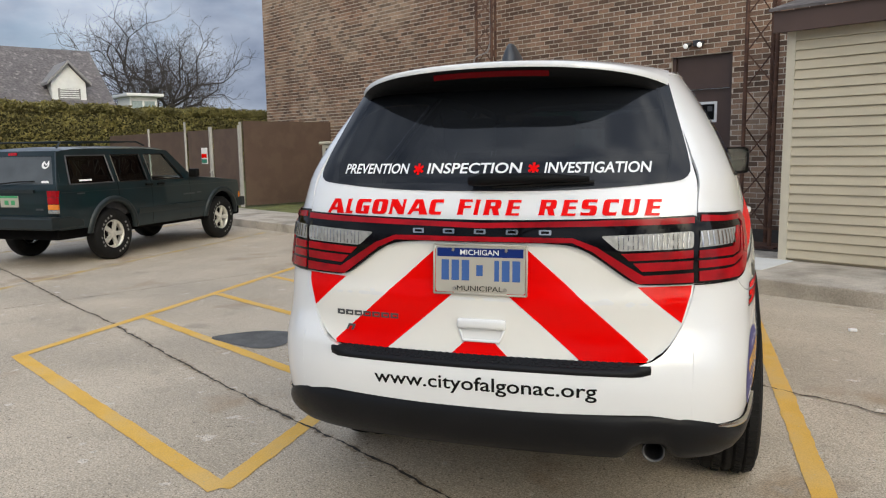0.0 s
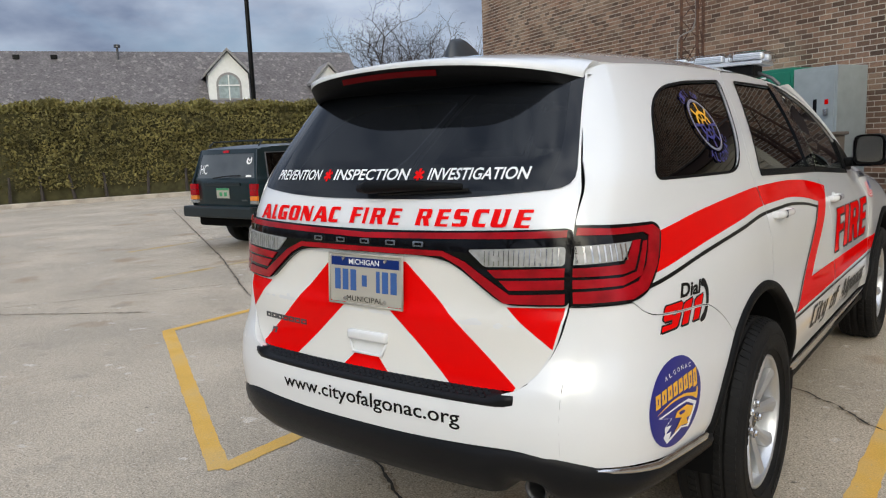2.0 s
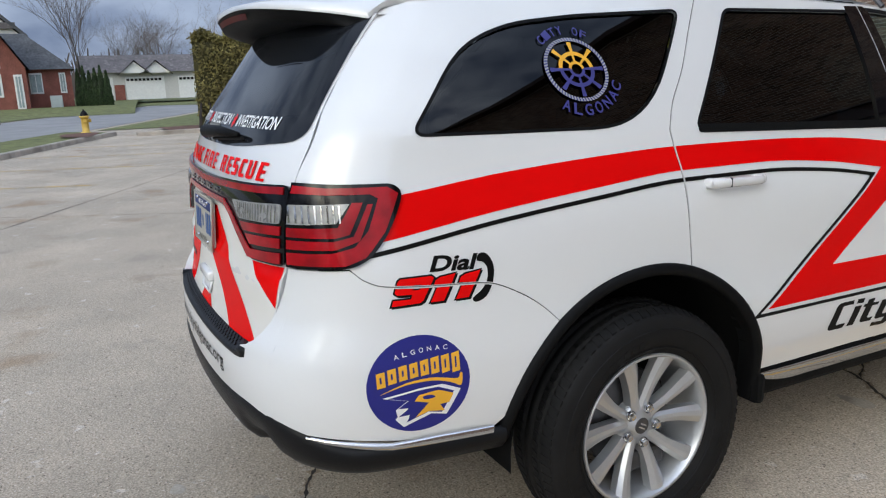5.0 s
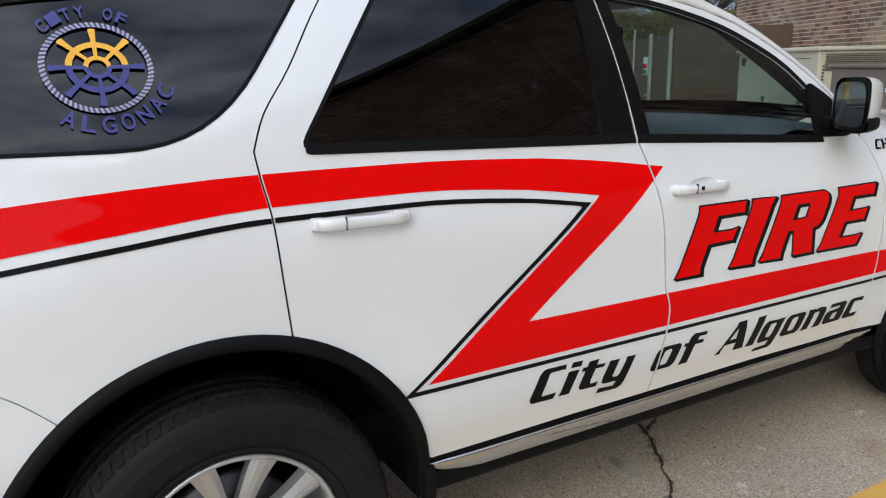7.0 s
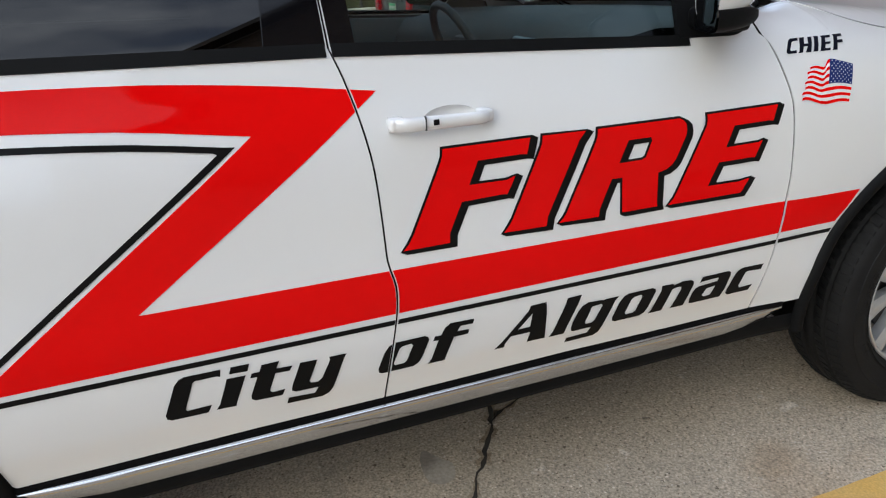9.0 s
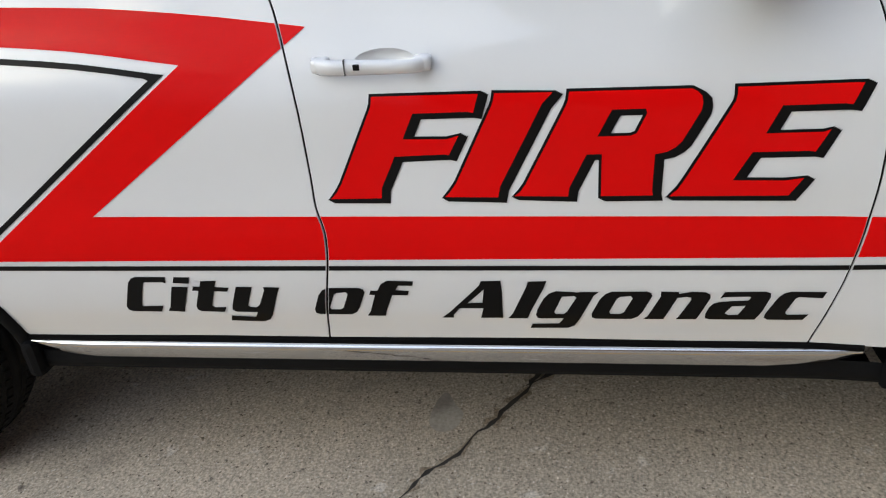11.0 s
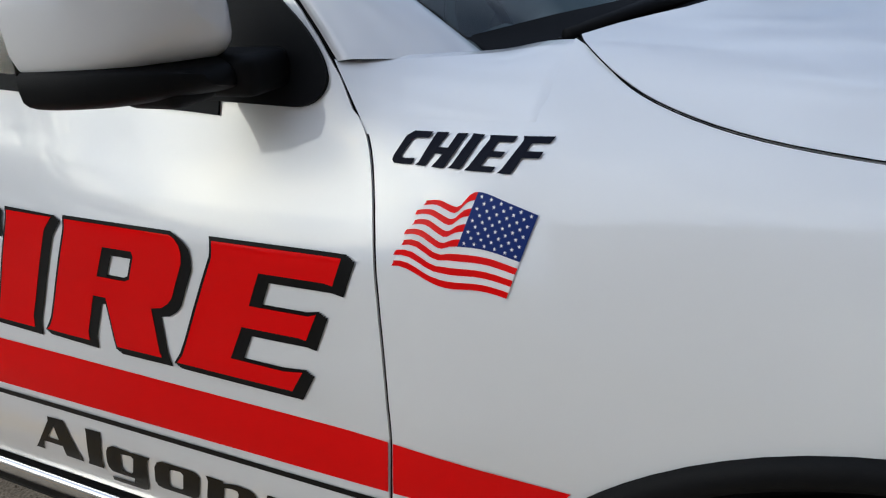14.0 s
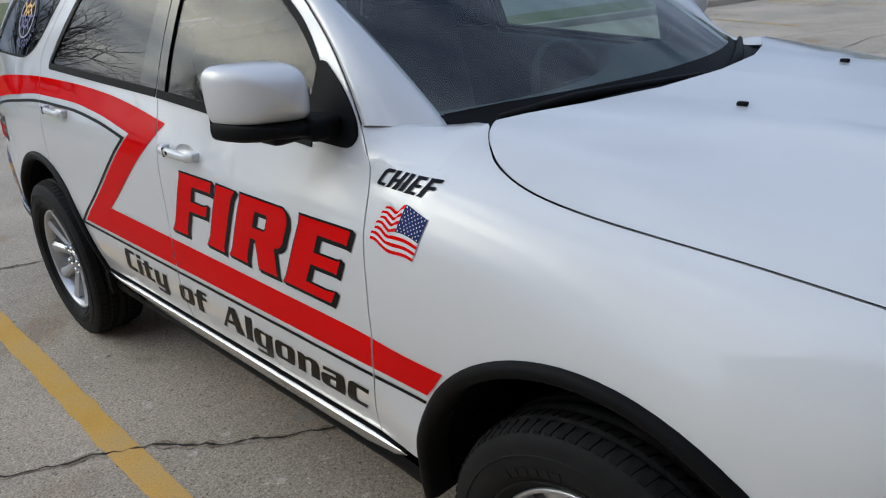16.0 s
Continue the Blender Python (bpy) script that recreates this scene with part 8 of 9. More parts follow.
JB = 2.60
wins = [[(-0.74, 1.09), (0.06, 1.09), (0.03, 1.465), (-0.68, 1.465)], [(0.16, 1.09), (0.76, 1.09), (0.72, 1.465), (0.14, 1.465)], [(0.86, 1.09), (1.60, 1.08), (1.27, 1.465), (0.83, 1.465)]]
for mir in (False, True):
    body = [(-0.93, 0.50), (-0.94, 1.0), (-0.92, 1.10), (-0.80, 1.52), (-0.5, 1.555), (0.9, 1.555), (1.40, 1.52), (1.86, 1.10), (2.3, 1.06), (3.15, 0.985), (3.20, 0.75), (3.18, 0.52)] + jarch(JB)[1:-1] + [(2.16, 0.42), (0.46, 0.42)] + jarch(0)[1:-1] + [(-0.45, 0.5)]
    wrap("side_panel", flat(body, *wins), JS, GREENP, jeep, da=0.12, db=0.06, lip=0.03, mirror=mir)
    for w, nm in zip(wins, ("quarter_window", "rear_door_window", "front_door_window")):
        wrap(nm, flat(w), JS, SIDEGLASS if nm != "front_door_window" else CLEAR, jeep, "dark side glass", da=0.2, db=0.2, lift=-0.012, mirror=mir)
        tb = bmesh.new()
        pts = [Vector(JS(*p)) for p in w]
        for a, b in zip(pts, pts[1:] + pts[:1]):
            tube(tb, [a, b], 0.010, 6)
        if mir:
            tb.transform(Matrix.Scale(-1, 4, (1, 0, 0)))
            bmesh.ops.reverse_faces(tb, faces=tb.faces[:])
        link("window_trim", tb, GLOSSBLACK if nm != "quarter_window" else STEEL, jeep)
    for y in (0.12, 0.82, 1.74):
        z1 = 1.08 if y != 1.74 else 1.06
        wrap("door_gap", flat([(y - 0.005, 0.45 if y > 0.3 else 0.84), (y + 0.005, 0.45 if y > 0.3 else 0.84), (y + 0.005, z1), (y - 0.005, z1)]), JS, DARK, jeep, lift=0.001, mirror=mir)
    wrap("side_moulding", flat([(0.50, 0.60), (2.12, 0.60), (2.12, 0.68), (0.50, 0.68)]), JS, GREYTRIM, jeep, "dark side moulding", lift=0.012, lip=0.012, mirror=mir)
    wrap("crease_line", flat([(-0.9, 0.985), (3.2, 0.955), (3.2, 0.962), (-0.9, 0.993)]), JS, GREYTRIM, jeep, lift=0.003, mirror=mir)
    s = -1 if mir else 1
    for yc in (0.0, JB):
        rows = []
        for i in range(25):
            a = radians(2 + 176 * i / 24)
            row = []
            for r, dx in ((0.50, -0.004), (0.492, 0.02), (0.45, 0.035), (0.42, 0.03), (0.415, -0.03)):
                p = JS(yc + r * math.cos(a), max(0.40 + r * math.sin(a), 0.40))
                row.append((s * (p[0] + dx), p[1], p[2]))
            rows.append(row)
        strip("wheel_flare", rows, GREYTRIM, jeep, "dark wheel flare")
    for y in (0.76, 1.62):
        tb = bmesh.new()
        box(tb, s * 0.845, y if y < 1 else 1.02, 1.02, 0.03, 0.15, 0.035, 0.008)
        link("door_handle", tb, BLACKV, jeep, "black door handle")
    tb = bmesh.new()
    box(tb, s * 0.93, 1.74, 1.16, 0.17, 0.07, 0.13, 0.02)
    link("door_mirror", tb, BLACKV, jeep, "black door mirror", True)
    # tail lamp: red above amber above white
    for z0, z1, m in ((0.93, 1.02, LAMPRED), (0.84, 0.93, LAMPRED), (0.77, 0.84, AMBER), (0.72, 0.77, LAMPCLEAR)):
        tb = bmesh.new()
        box(tb, s * 0.725, -0.935, (z0 + z1) / 2, 0.155, 0.07, z1 - z0 - 0.004, 0.006)
        link("tail_lamp", tb, m, jeep, "red and amber tail lamp")
    tb = bmesh.new()
    box(tb, s * 0.74, 3.17, 0.72, 0.16, 0.05, 0.12, 0.01)
    link("turn_lamp", tb, AMBER, jeep, "amber turn lamp")
# top, tail and nose sheets
rows = []
for y, z, w in ((-0.80, 1.522, 0.675), (-0.70, 1.567, 0.66), (-0.3, 1.59, 0.66), (0.5, 1.60, 0.66), (1.2, 1.59, 0.66), (1.42, 1.545, 0.66)):
    rows.append([(x * w, y, z - 0.03 * abs(x) ** 3) for x in (-1.0, -0.9, -0.6, -0.2, 0.2, 0.6, 0.9, 1.0)])
strip("roof", rows, GREENP, jeep)
rows = []
for y, z, w in ((1.86, 1.10, 0.79), (2.2, 1.10, 0.785), (2.8, 1.06, 0.775), (3.13, 1.01, 0.76), (3.21, 0.955, 0.75)):
    rows.append([(x * w, y, z - 0.035 * abs(x) ** 3) for x in (-1.0, -0.85, -0.4, 0, 0.4, 0.85, 1.0)])
strip("bonnet", rows, GREENP, jeep)
tb = bmesh.new()
tb.faces.new([tb.verts.new(p) for p in ((-0.76, 1.86, 1.10), (0.76, 1.86, 1.10), (0.63, 1.42, 1.54), (-0.63, 1.42, 1.54))])
link("windscreen", tb, CLEAR, jeep, "windscreen glass")
JT = lambda x, z: (x, -0.945 + 0.14 * max(0, (z - 1.08) / 0.5) + 0.06 * (abs(x) / 0.8) ** 4, z)
wrap("tailgate", flat([(-0.79, 0.50), (0.79, 0.50), (0.79, 1.09), (0.67, 1.53), (-0.67, 1.53), (-0.79, 1.09)], [(-0.70, 1.10), (0.70, 1.10), (0.62, 1.46), (-0.62, 1.46)]), JT, GREENP, jeep, da=0.15, db=0.1, lip=0.02)
wrap("rear_window", flat([(-0.70, 1.10), (0.70, 1.10), (0.62, 1.46), (-0.62, 1.46)]), JT, mat("dusty_glass", (0.055, 0.062, 0.066), 0.3, vary=0.3, scale=3, coat=0.6), jeep, "dusty dark rear window", lift=-0.006)
wrap("brake_lamp", flat([(-0.07, 1.475), (0.07, 1.475), (0.07, 1.51), (-0.07, 1.51)]), JT, LAMPRED, jeep, "high red brake lamp", lift=0.012, lip=0.01)
wrap("gate_strip", flat([(-0.42, 0.985), (0.42, 0.985), (0.42, 1.03), (-0.42, 1.03)]), JT, GREYTRIM, jeep, lift=0.02, lip=0.02)
pl = wrap("number_plate", flat([(-0.15, 0.80), (0.15, 0.80), (0.15, 0.95), (-0.15, 0.95)]), JT, PLATEM, jeep, "pale plate with a green top", lift=0.012, lip=0.01)
wrap("plate_header", flat([(-0.15, 0.92), (0.15, 0.92), (0.15, 0.95), (-0.15, 0.95)]), JT, mat("plate_green", (0.05, 0.30, 0.12), 0.5), pl, lift=0.014)
for x in (-0.08, 0.03):
    wrap("number_bar", flat([(x, 0.83), (x + 0.07, 0.83), (x + 0.07, 0.89), (x, 0.89)]), JT, mat("plate_green", (0.05, 0.30, 0.12), 0.5), pl, lift=0.014)
wrap("decal", moved(letters("HC", 0.15, 0.20, 0, 0), -0.60, 1.16), JT, WHITEV, jeep, "white letters on the rear glass", lift=0.003)
wrap("decal", flat(smooth_loop([(0.50, 1.35), (0.53, 1.40), (0.57, 1.36), (0.60, 1.41), (0.61, 1.34), (0.57, 1.30), (0.52, 1.31)], 3), smooth_loop([(0.53, 1.345), (0.545, 1.365), (0.565, 1.34), (0.585, 1.36), (0.585, 1.335), (0.555, 1.32)], 3)), JT, WHITEV, jeep, "small white outline sticker", lift=0.003)
wrap("decal", flat([(0.53, 1.115), (0.64, 1.115), (0.63, 1.145), (0.53, 1.145)]), JT, WHITEV, jeep, "small white sticker", lift=0.003)
for x in (-0.68, 0.42):
    wrap("badge_bar", flat([(x, 0.76), (x + 0.12, 0.76), (x + 0.12, 0.785), (x, 0.785)]), JT, STEEL, jeep, lift=0.004)
for y0, y1, z, h, m in ((-0.55, -0.33, 1.125, 0.022, WHITEV), (-0.66, -0.52, 0.955, 0.02, STEEL), (1.55, 1.85, 0.815, 0.022, STEEL), (1.90, 2.02, 0.825, 0.02, STEEL)):
    wrap("side_badge", flat([(y0, z), (y1, z), (y1, z + h), (y0, z + h)]), JS, m, jeep, lift=0.006 if z < 1.1 else -0.004)
tb = bmesh.new()
tube(tb, [(-0.15, -1.0, 1.105), (0.20, -0.97, 1.135), (0.45, -0.96, 1.14)], 0.010, 6)
link("rear_wiper", tb, BLACKV, jeep, "black rear wiper")
for y, nm in ((-1.03, "rear_bumper"), (3.26, "front_bumper")):
    tb = bmesh.new()
    box(tb, 0, y, 0.60, 1.66, 0.16, 0.17, 0.03)
    for s in (1, -1):
        box(tb, s * 0.80, y + (0.25 if y < 0 else -0.12), 0.60, 0.07, 0.45 if y < 0 else 0.25, 0.16, 0.02)
    link(nm, tb, GREYTRIM, jeep, "dark bumper")
tb = bmesh.new()
box(tb, 0, 3.19, 0.80, 1.3, 0.06, 0.24, 0.02)
link("grille", tb, GREYTRIM, jeep)
tb = bmesh.new()
box(tb, 0, 1.2, 0.47, 1.45, 4.2, 0.22, 0.04)
link("underbody", tb, DARK, jeep, "black underbody")
tb = bmesh.new()
box(tb, 0, 0.9, 0.78, 1.5, 1.9, 0.35, 0.05)
for x in (0.36, -0.36):
    for y in (1.05, 0.25):
        box(tb, x, y, 1.05, 0.48, 0.14, 0.6, 0.06)
        box(tb, x, y, 1.36, 0.24, 0.09, 0.16, 0.03)
link("cabin", tb, SEATMAT, jeep, "dark seats")
# roof rack
for s in (1, -1):
    tb = bmesh.new()
    tube(tb, [(s * 0.60, -0.70, 1.57), (s * 0.59, -0.62, 1.645), (s * 0.58, 0.0, 1.655), (s * 0.58, 0.85, 1.655), (s * 0.59, 1.0, 1.60)], 0.013, 6)
    link("roof_rail", tb, GREYTRIM, jeep, "dark roof rail")
for y in (-0.5, 0.05, 0.6):
    tb = bmesh.new()
    tube(tb, [(-0.58, y, 1.65), (0.58, y, 1.65)], 0.012, 6)
    link("cross_bar", tb, GREYTRIM, jeep)


def jeep_wheel(x, y):
    w = empty("wheel")
    w.parent = jeep
    w.matrix_local = pose(x, y, JR, 0, 90 if x > 0 else -90, 0)
    tb = bmesh.new()
    lathe(tb, [(0.195, 0.07), (0.22, 0.095), (0.28, 0.105), (0.33, 0.095), (0.350, 0.085), (0.362, 0.06), (0.362, -0.06), (0.350, -0.085), (0.28, -0.10), (0.195, -0.07)], Matrix(), 48)
    bmesh.ops.recalc_face_normals(tb, faces=tb.faces[:])
    link("tyre", tb, RUBBER, w, "black all-terrain tyre", True)
    tb = bmesh.new()
    for k in range(26):
        a = 2 * math.pi * k / 26
        if k % 13 in (1, 2, 3, 4, 5, 7, 8, 9):
            box(tb, 0.262, 0, 0.1055, 0.028, 0.030, 0.002, m=Matrix.Rotation(a, 4, "Z"))
    tagged(link("sidewall_print", tb, mat("white_tyre_print", (0.22, 0.22, 0.21), 0.8), w, "white raised tyre print"), kind="stuff")
    tb = bmesh.new()
    lathe(tb, [(0.197, 0.072), (0.200, 0.082), (0.188, 0.080), (0.176, 0.05), (0.17, -0.05)], Matrix(), 40)
    bmesh.ops.recalc_face_normals(tb, faces=tb.faces[:])
    link("rim", tb, OLDALLOY, w, "worn alloy rim", True)
    for k in range(5):
        tb = bmesh.new()
        a = 2 * math.pi * k / 5 + 0.3
        box(tb, 0.11, 0, 0.055, 0.15, 0.062, 0.03, 0.008, m=Matrix.Rotation(a, 4, "Z"))
        link("spoke", tb, OLDALLOY, w)
    tb = bmesh.new()
    lathe(tb, [(0.001, 0.078), (0.035, 0.076), (0.045, 0.066), (0.06, 0.06), (0.065, 0.03)], Matrix(), 24)
    bmesh.ops.recalc_face_normals(tb, faces=tb.faces[:])
    link("hub_cap", tb, OLDALLOY, w, "", True)
    tb = bmesh.new()
    lathe(tb, [(0.03, 0.01), (0.17, 0.01)], Matrix(), 24)
    link("brake_drum", tb, DARK, w)


for x in (0.73, -0.73):
    for y in (0.0, JB):
        jeep_wheel(x, y)

# ---------------------------------------------------------------- hedge, street, houses, trees
def leaf_shell(name, path, height, depth, count, size, seed, material, wob=0.25, parent=None):
    """A clipped evergreen mass: a dark core and a skin of many small sprays."""
    rnd = random.Random(seed)
    V, F = [], []
    lens = [(Vector(b) - Vector(a)).length for a, b in zip(path, path[1:])]
    total = sum(lens)

    def at(d):
        for (a, b), L in zip(zip(path, path[1:]), lens):
            if d <= L:
                return Vector(a) + (Vector(b) - Vector(a)) * (d / L), (Vector(b) - Vector(a)).normalized()
            d -= L
        return Vector(path[-1]), (Vector(path[-1]) - Vector(path[-2])).normalized()

    for _ in range(count):
        d = rnd.uniform(0, total)
        p, t = at(d)
        n = Vector((-t.y, t.x))
        hh = height * (1 + 0.08 * noise.noise((d * 0.55, seed, 0)) + 0.07 * noise.noise((d * 1.6, seed, 5)))
        u = rnd.random()
        bulge = 0.30 * noise.noise((d * 0.9, seed + 3, 0)) + 0.16 * noise.noise((d * 2.5, seed, 9))
        if u < 0.62:
            z = rnd.uniform(0.12, 1.0) ** 0.9 * hh
            off = depth / 2 * (1 - 0.35 * max(0, z / hh - 0.82) / 0.18) * (0.93 + 0.1 * noise.noise((d * 1.7, z * 1.9, seed)))
            sidev = 1 if rnd.random() < 0.75 else -1
            c = p + n * sidev * (off + bulge * 0.6)
        else:
            z = hh * (1 - 0.05 * rnd.random()) + 0.06 * noise.noise((d * 3, rnd.random() * 4, 1))
            c = p + n * rnd.uniform(-0.85, 0.85) * depth / 2
            sidev = 0
        c = Vector((c.x, c.y, z)) + Vector((rnd.gauss(0, 0.05), rnd.gauss(0, 0.05), rnd.gauss(0, 0.05)))
        for _k in range(2):
            a = Vector((rnd.gauss(0, 1), rnd.gauss(0, 1), rnd.gauss(0.5, 0.8))).normalized()
            b = a.cross(Vector((rnd.gauss(0, 1), rnd.gauss(0, 1), rnd.gauss(0, 1)))).normalized()
            s = size * rnd.uniform(0.6, 1.4)
            k = len(V)
            V += [c - b * s * 0.35, c + b * s * 0.35, c + a * s + b * s * 0.12, c + a * s * 0.9 - b * s * 0.2]
            F.append((k, k + 1, k + 2, k + 3))
    me = bpy.data.meshes.new(name)
    me.from_pydata(V, [], F)
    me.materials.append(material)
    sprays = new("sprays", me)
    bm = bmesh.new()
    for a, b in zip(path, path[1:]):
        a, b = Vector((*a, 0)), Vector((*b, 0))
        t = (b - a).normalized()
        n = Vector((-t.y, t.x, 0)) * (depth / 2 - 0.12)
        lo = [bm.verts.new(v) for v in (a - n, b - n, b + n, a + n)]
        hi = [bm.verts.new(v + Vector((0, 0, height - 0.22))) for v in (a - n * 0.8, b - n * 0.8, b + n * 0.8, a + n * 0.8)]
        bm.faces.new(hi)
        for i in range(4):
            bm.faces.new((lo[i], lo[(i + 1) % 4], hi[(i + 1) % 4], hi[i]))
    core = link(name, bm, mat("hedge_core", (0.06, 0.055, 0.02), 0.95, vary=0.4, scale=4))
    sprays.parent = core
    tagged(sprays, kind="stuff")
    return core


hp = [(-25.5, 3.0), (-24.9, 5.5), (-23.6, 10.5), (-21.5, 17.5), (-18.5, 26.0), (-14.5, 36.0)]
hedge = leaf_shell("hedge", hp, 3.15, 2.0, 170000, 0.078, 3, HEDGE)
tagged(hedge, "long tall clipped evergreen hedge beside the lot", "hedge", "", "stuff")
rnd = random.Random(2)
for i in range(16):
    f = i / 15 * 0.55
    d = f * (len(hp) - 1)
    k = min(int(d), len(hp) - 2)
    p = Vector(hp[k]) + (Vector(hp[k + 1]) - Vector(hp[k])) * (d - k) + Vector((0.95, -0.2))
    bm = bmesh.new()
    tube(bm, [(p.x, p.y, 0), (p.x + rnd.uniform(-0.1, 0.1), p.y + rnd.uniform(-0.1, 0.1), 0.9)], [0.06, 0.04], 6)
    ob = link("trunk", bm, BARK, hedge)


def sheet_poly(name, pts, z, material, label, category, kind="structure"):
    bm = flat(pts)
    for f in bm.faces:
        if f.normal.z < 0:
            f.normal_flip()
    bm.transform(Matrix.Translation((0, 0, z)))
    return tagged(link(name, bm, material), label, category, "", kind)


MULCH = mat("mulch", (0.13, 0.065, 0.045), 0.95, vary=0.35, scale=6, fine=0.4, fine_scale=30)
sheet_poly("hedge_bed", [(-23.1, 1.8), (-23.2, 3.5), (-21.9, 10.0), (-19.7, 17), (-16.6, 25.5), (-13.0, 35), (-16, 37), (-24, 20), (-27, 4), (-26.5, 1.6)], 0.06, MULCH, "brown mulch bed under the hedge", "soil")
edge = [(-22.9, 0.6), (-23.05, 3.5), (-21.75, 10.0), (-19.5, 17.0), (-16.5, 25.5)]
front = [(-24.0, 0.0), (-21.3, -1.15), (-16.8, -2.9), (-13.2, -4.1), (-6.0, -7.0), (4.0, -11.0), (18.0, -16.6)]


def kerb_line(pts, label, w=0.16, h=0.13):
    bm = bmesh.new()
    rows = []
    for i, p in enumerate(pts):
        p = Vector((*p, 0))
        d = Vector((*pts[min(i + 1, len(pts) - 1)], 0)) - Vector((*pts[max(i - 1, 0)], 0))
        n = Vector((-d.y, d.x, 0)).normalized() * w / 2
        rows.append([bm.verts.new(p + n * a + Vector((0, 0, z))) for a, z in ((-1, -0.05), (-1, h - 0.02), (-0.8, h), (0.8, h), (1, h - 0.02), (1, -0.05))])
    for a, b in zip(rows, rows[1:]):
        for k in range(5):
            bm.faces.new((a[k], a[k + 1], b[k + 1], b[k]))
    bmesh.ops.recalc_face_normals(bm, faces=bm.faces[:])
    return tagged(link("kerb", bm, KERB), label, "kerb", "", "structure")


kerb_line(edge, "pale concrete kerb along the hedge bed")
kerb_line(front, "pale concrete kerb along the grass strip")
sheet_poly("lawn", [(-24.0, 0.0), (-21.3, -1.1), (-16.8, -2.85), (-13.2, -4.05), (-6.0, -6.95), (4.0, -10.95), (18.0, -16.55), (17.0, -18.6), (3.0, -13.0), (-7, -9.0), (-14, -6.2), (-22.0, -3.2), (-26.0, -1.4)], 0.10, GRASS, "short grass strip beside the street", "lawn")
sheet_poly("street", [(-60.0, 12.6), (-26.0, -1.5), (-22.0, -3.3), (-14, -6.3), (18.0, -19.0), (60, -36), (57, -43), (15.0, -26.2), (-17, -13.4), (-25.0, -10.2), (-34.0, -6.6), (-64, 5.6)], 0.012, ROAD, "grey asphalt street", "street")
sheet_poly("lawn", [(-64, 5.2), (-34.0, -6.9), (-25.0, -10.5), (15, -26.5), (57, -43.3), (20, -80), (-60, -80), (-120, 0), (-110, 60), (-60, 60), (-66, 20), (-56, 13), (-60, 9)], 0.03, GRASS, "wide grass lawn beyond the street", "lawn")
sheet_poly("lawn", [(-60.0, 13.4), (-27.5, -0.4), (-26.8, 4.2), (-25.2, 11), (-23, 18), (-20, 27), (-16.0, 37), (10, 60), (-60, 70)], 0.02, GRASS, "grass behind the hedge", "lawn")
isl = [(-20.2, 12.6), (-19.0, 13.0), (-17.2, 12.6), (-16.0, 13.4), (-16.5, 15.0), (-18.8, 16.2)]
sheet_poly("lawn_island", isl, 0.12, GRASS, "small grass island in the lot", "lawn")
kerb_line(isl + isl[:1], "pale kerb round a grass island")
sheet_poly("mulch_bed", smooth_loop([(-23.9, -0.5), (-22.6, -0.6), (-21.6, -0.95), (-22.4, -1.55), (-23.8, -1.4)], 4), 0.14, MULCH, "brown leaf litter round the hydrant", "soil")

# light pole
pole = tagged(empty("light_pole", pose(-21.4, 15.9, 0)), "tall dark square parking lot light pole", "pole")
bm = bmesh.new()
tube(bm, [(0, 0, 0.5), (0, 0, 9.5)], [0.105, 0.075], 10)
link("shaft", bm, BLACKV, pole)
bm = bmesh.new()
cyl(bm, (0, 0, 0), (0, 0, 0.55), 0.25, 0.25, 16)
link("base", bm, KERB, pole)
bm = bmesh.new()
box(bm, 0.35, 0, 9.5, 0.7, 0.35, 0.12, 0.02)
link("lamp_head", bm, BLACKV, pole)
# hydrant
hyd = tagged(empty("fire_hydrant", pose(-24.15, -0.80, 0.1)), "yellow fire hydrant with a dark cap in mulch", "hydrant")
YH = mat("hydrant_yellow", (0.62, 0.42, 0.08), 0.55, vary=0.1)
bm = bmesh.new()
lathe(bm, [(0.16, 0.0), (0.16, 0.05), (0.11, 0.06), (0.105, 0.50), (0.15, 0.51), (0.15, 0.56), (0.11, 0.57)], Matrix(), 20)
bmesh.ops.recalc_face_normals(bm, faces=bm.faces[:])
link("barrel", bm, YH, hyd, "", True)
bm = bmesh.new()
lathe(bm, [(0.12, 0.56), (0.115, 0.62), (0.07, 0.70), (0.03, 0.72), (0.03, 0.77), (0.001, 0.77)], Matrix(), 20)
link("cap", bm, BLACKV, hyd, "dark hydrant cap", True)
for a in (0, 90, 180):
    bm = bmesh.new()
    d = Vector((math.cos(radians(a)), math.sin(radians(a)), 0))
    cyl(bm, d * 0.08 + Vector((0, 0, 0.42)), d * 0.19 + Vector((0, 0, 0.42)), 0.055, 0.055, 12)
    link("nozzle", bm, YH, hyd)
# ground sign beside the hedge
gs = tagged(empty("ground_sign", pose(-23.6, 4.75, 0.06, 0, 0, 8)), "small black sign post with white marks by the hedge", "sign")
bm = bmesh.new()
box(bm, 0, 0, 0.55, 0.25, 0.62, 1.1, 0.01)
link("panel", bm, BLACKV, gs)
bm = bmesh.new()
cyl(bm, (0.125, -0.12, 0.25), (0.132, -0.12, 0.25), 0.13, 0.13, 16)
link("white_mark", bm, WHITEV, gs)
bm = bmesh.new()
box(bm, 0.128, 0.1, 0.66, 0.006, 0.09, 0.55)
link("white_mark", bm, WHITEV, gs)
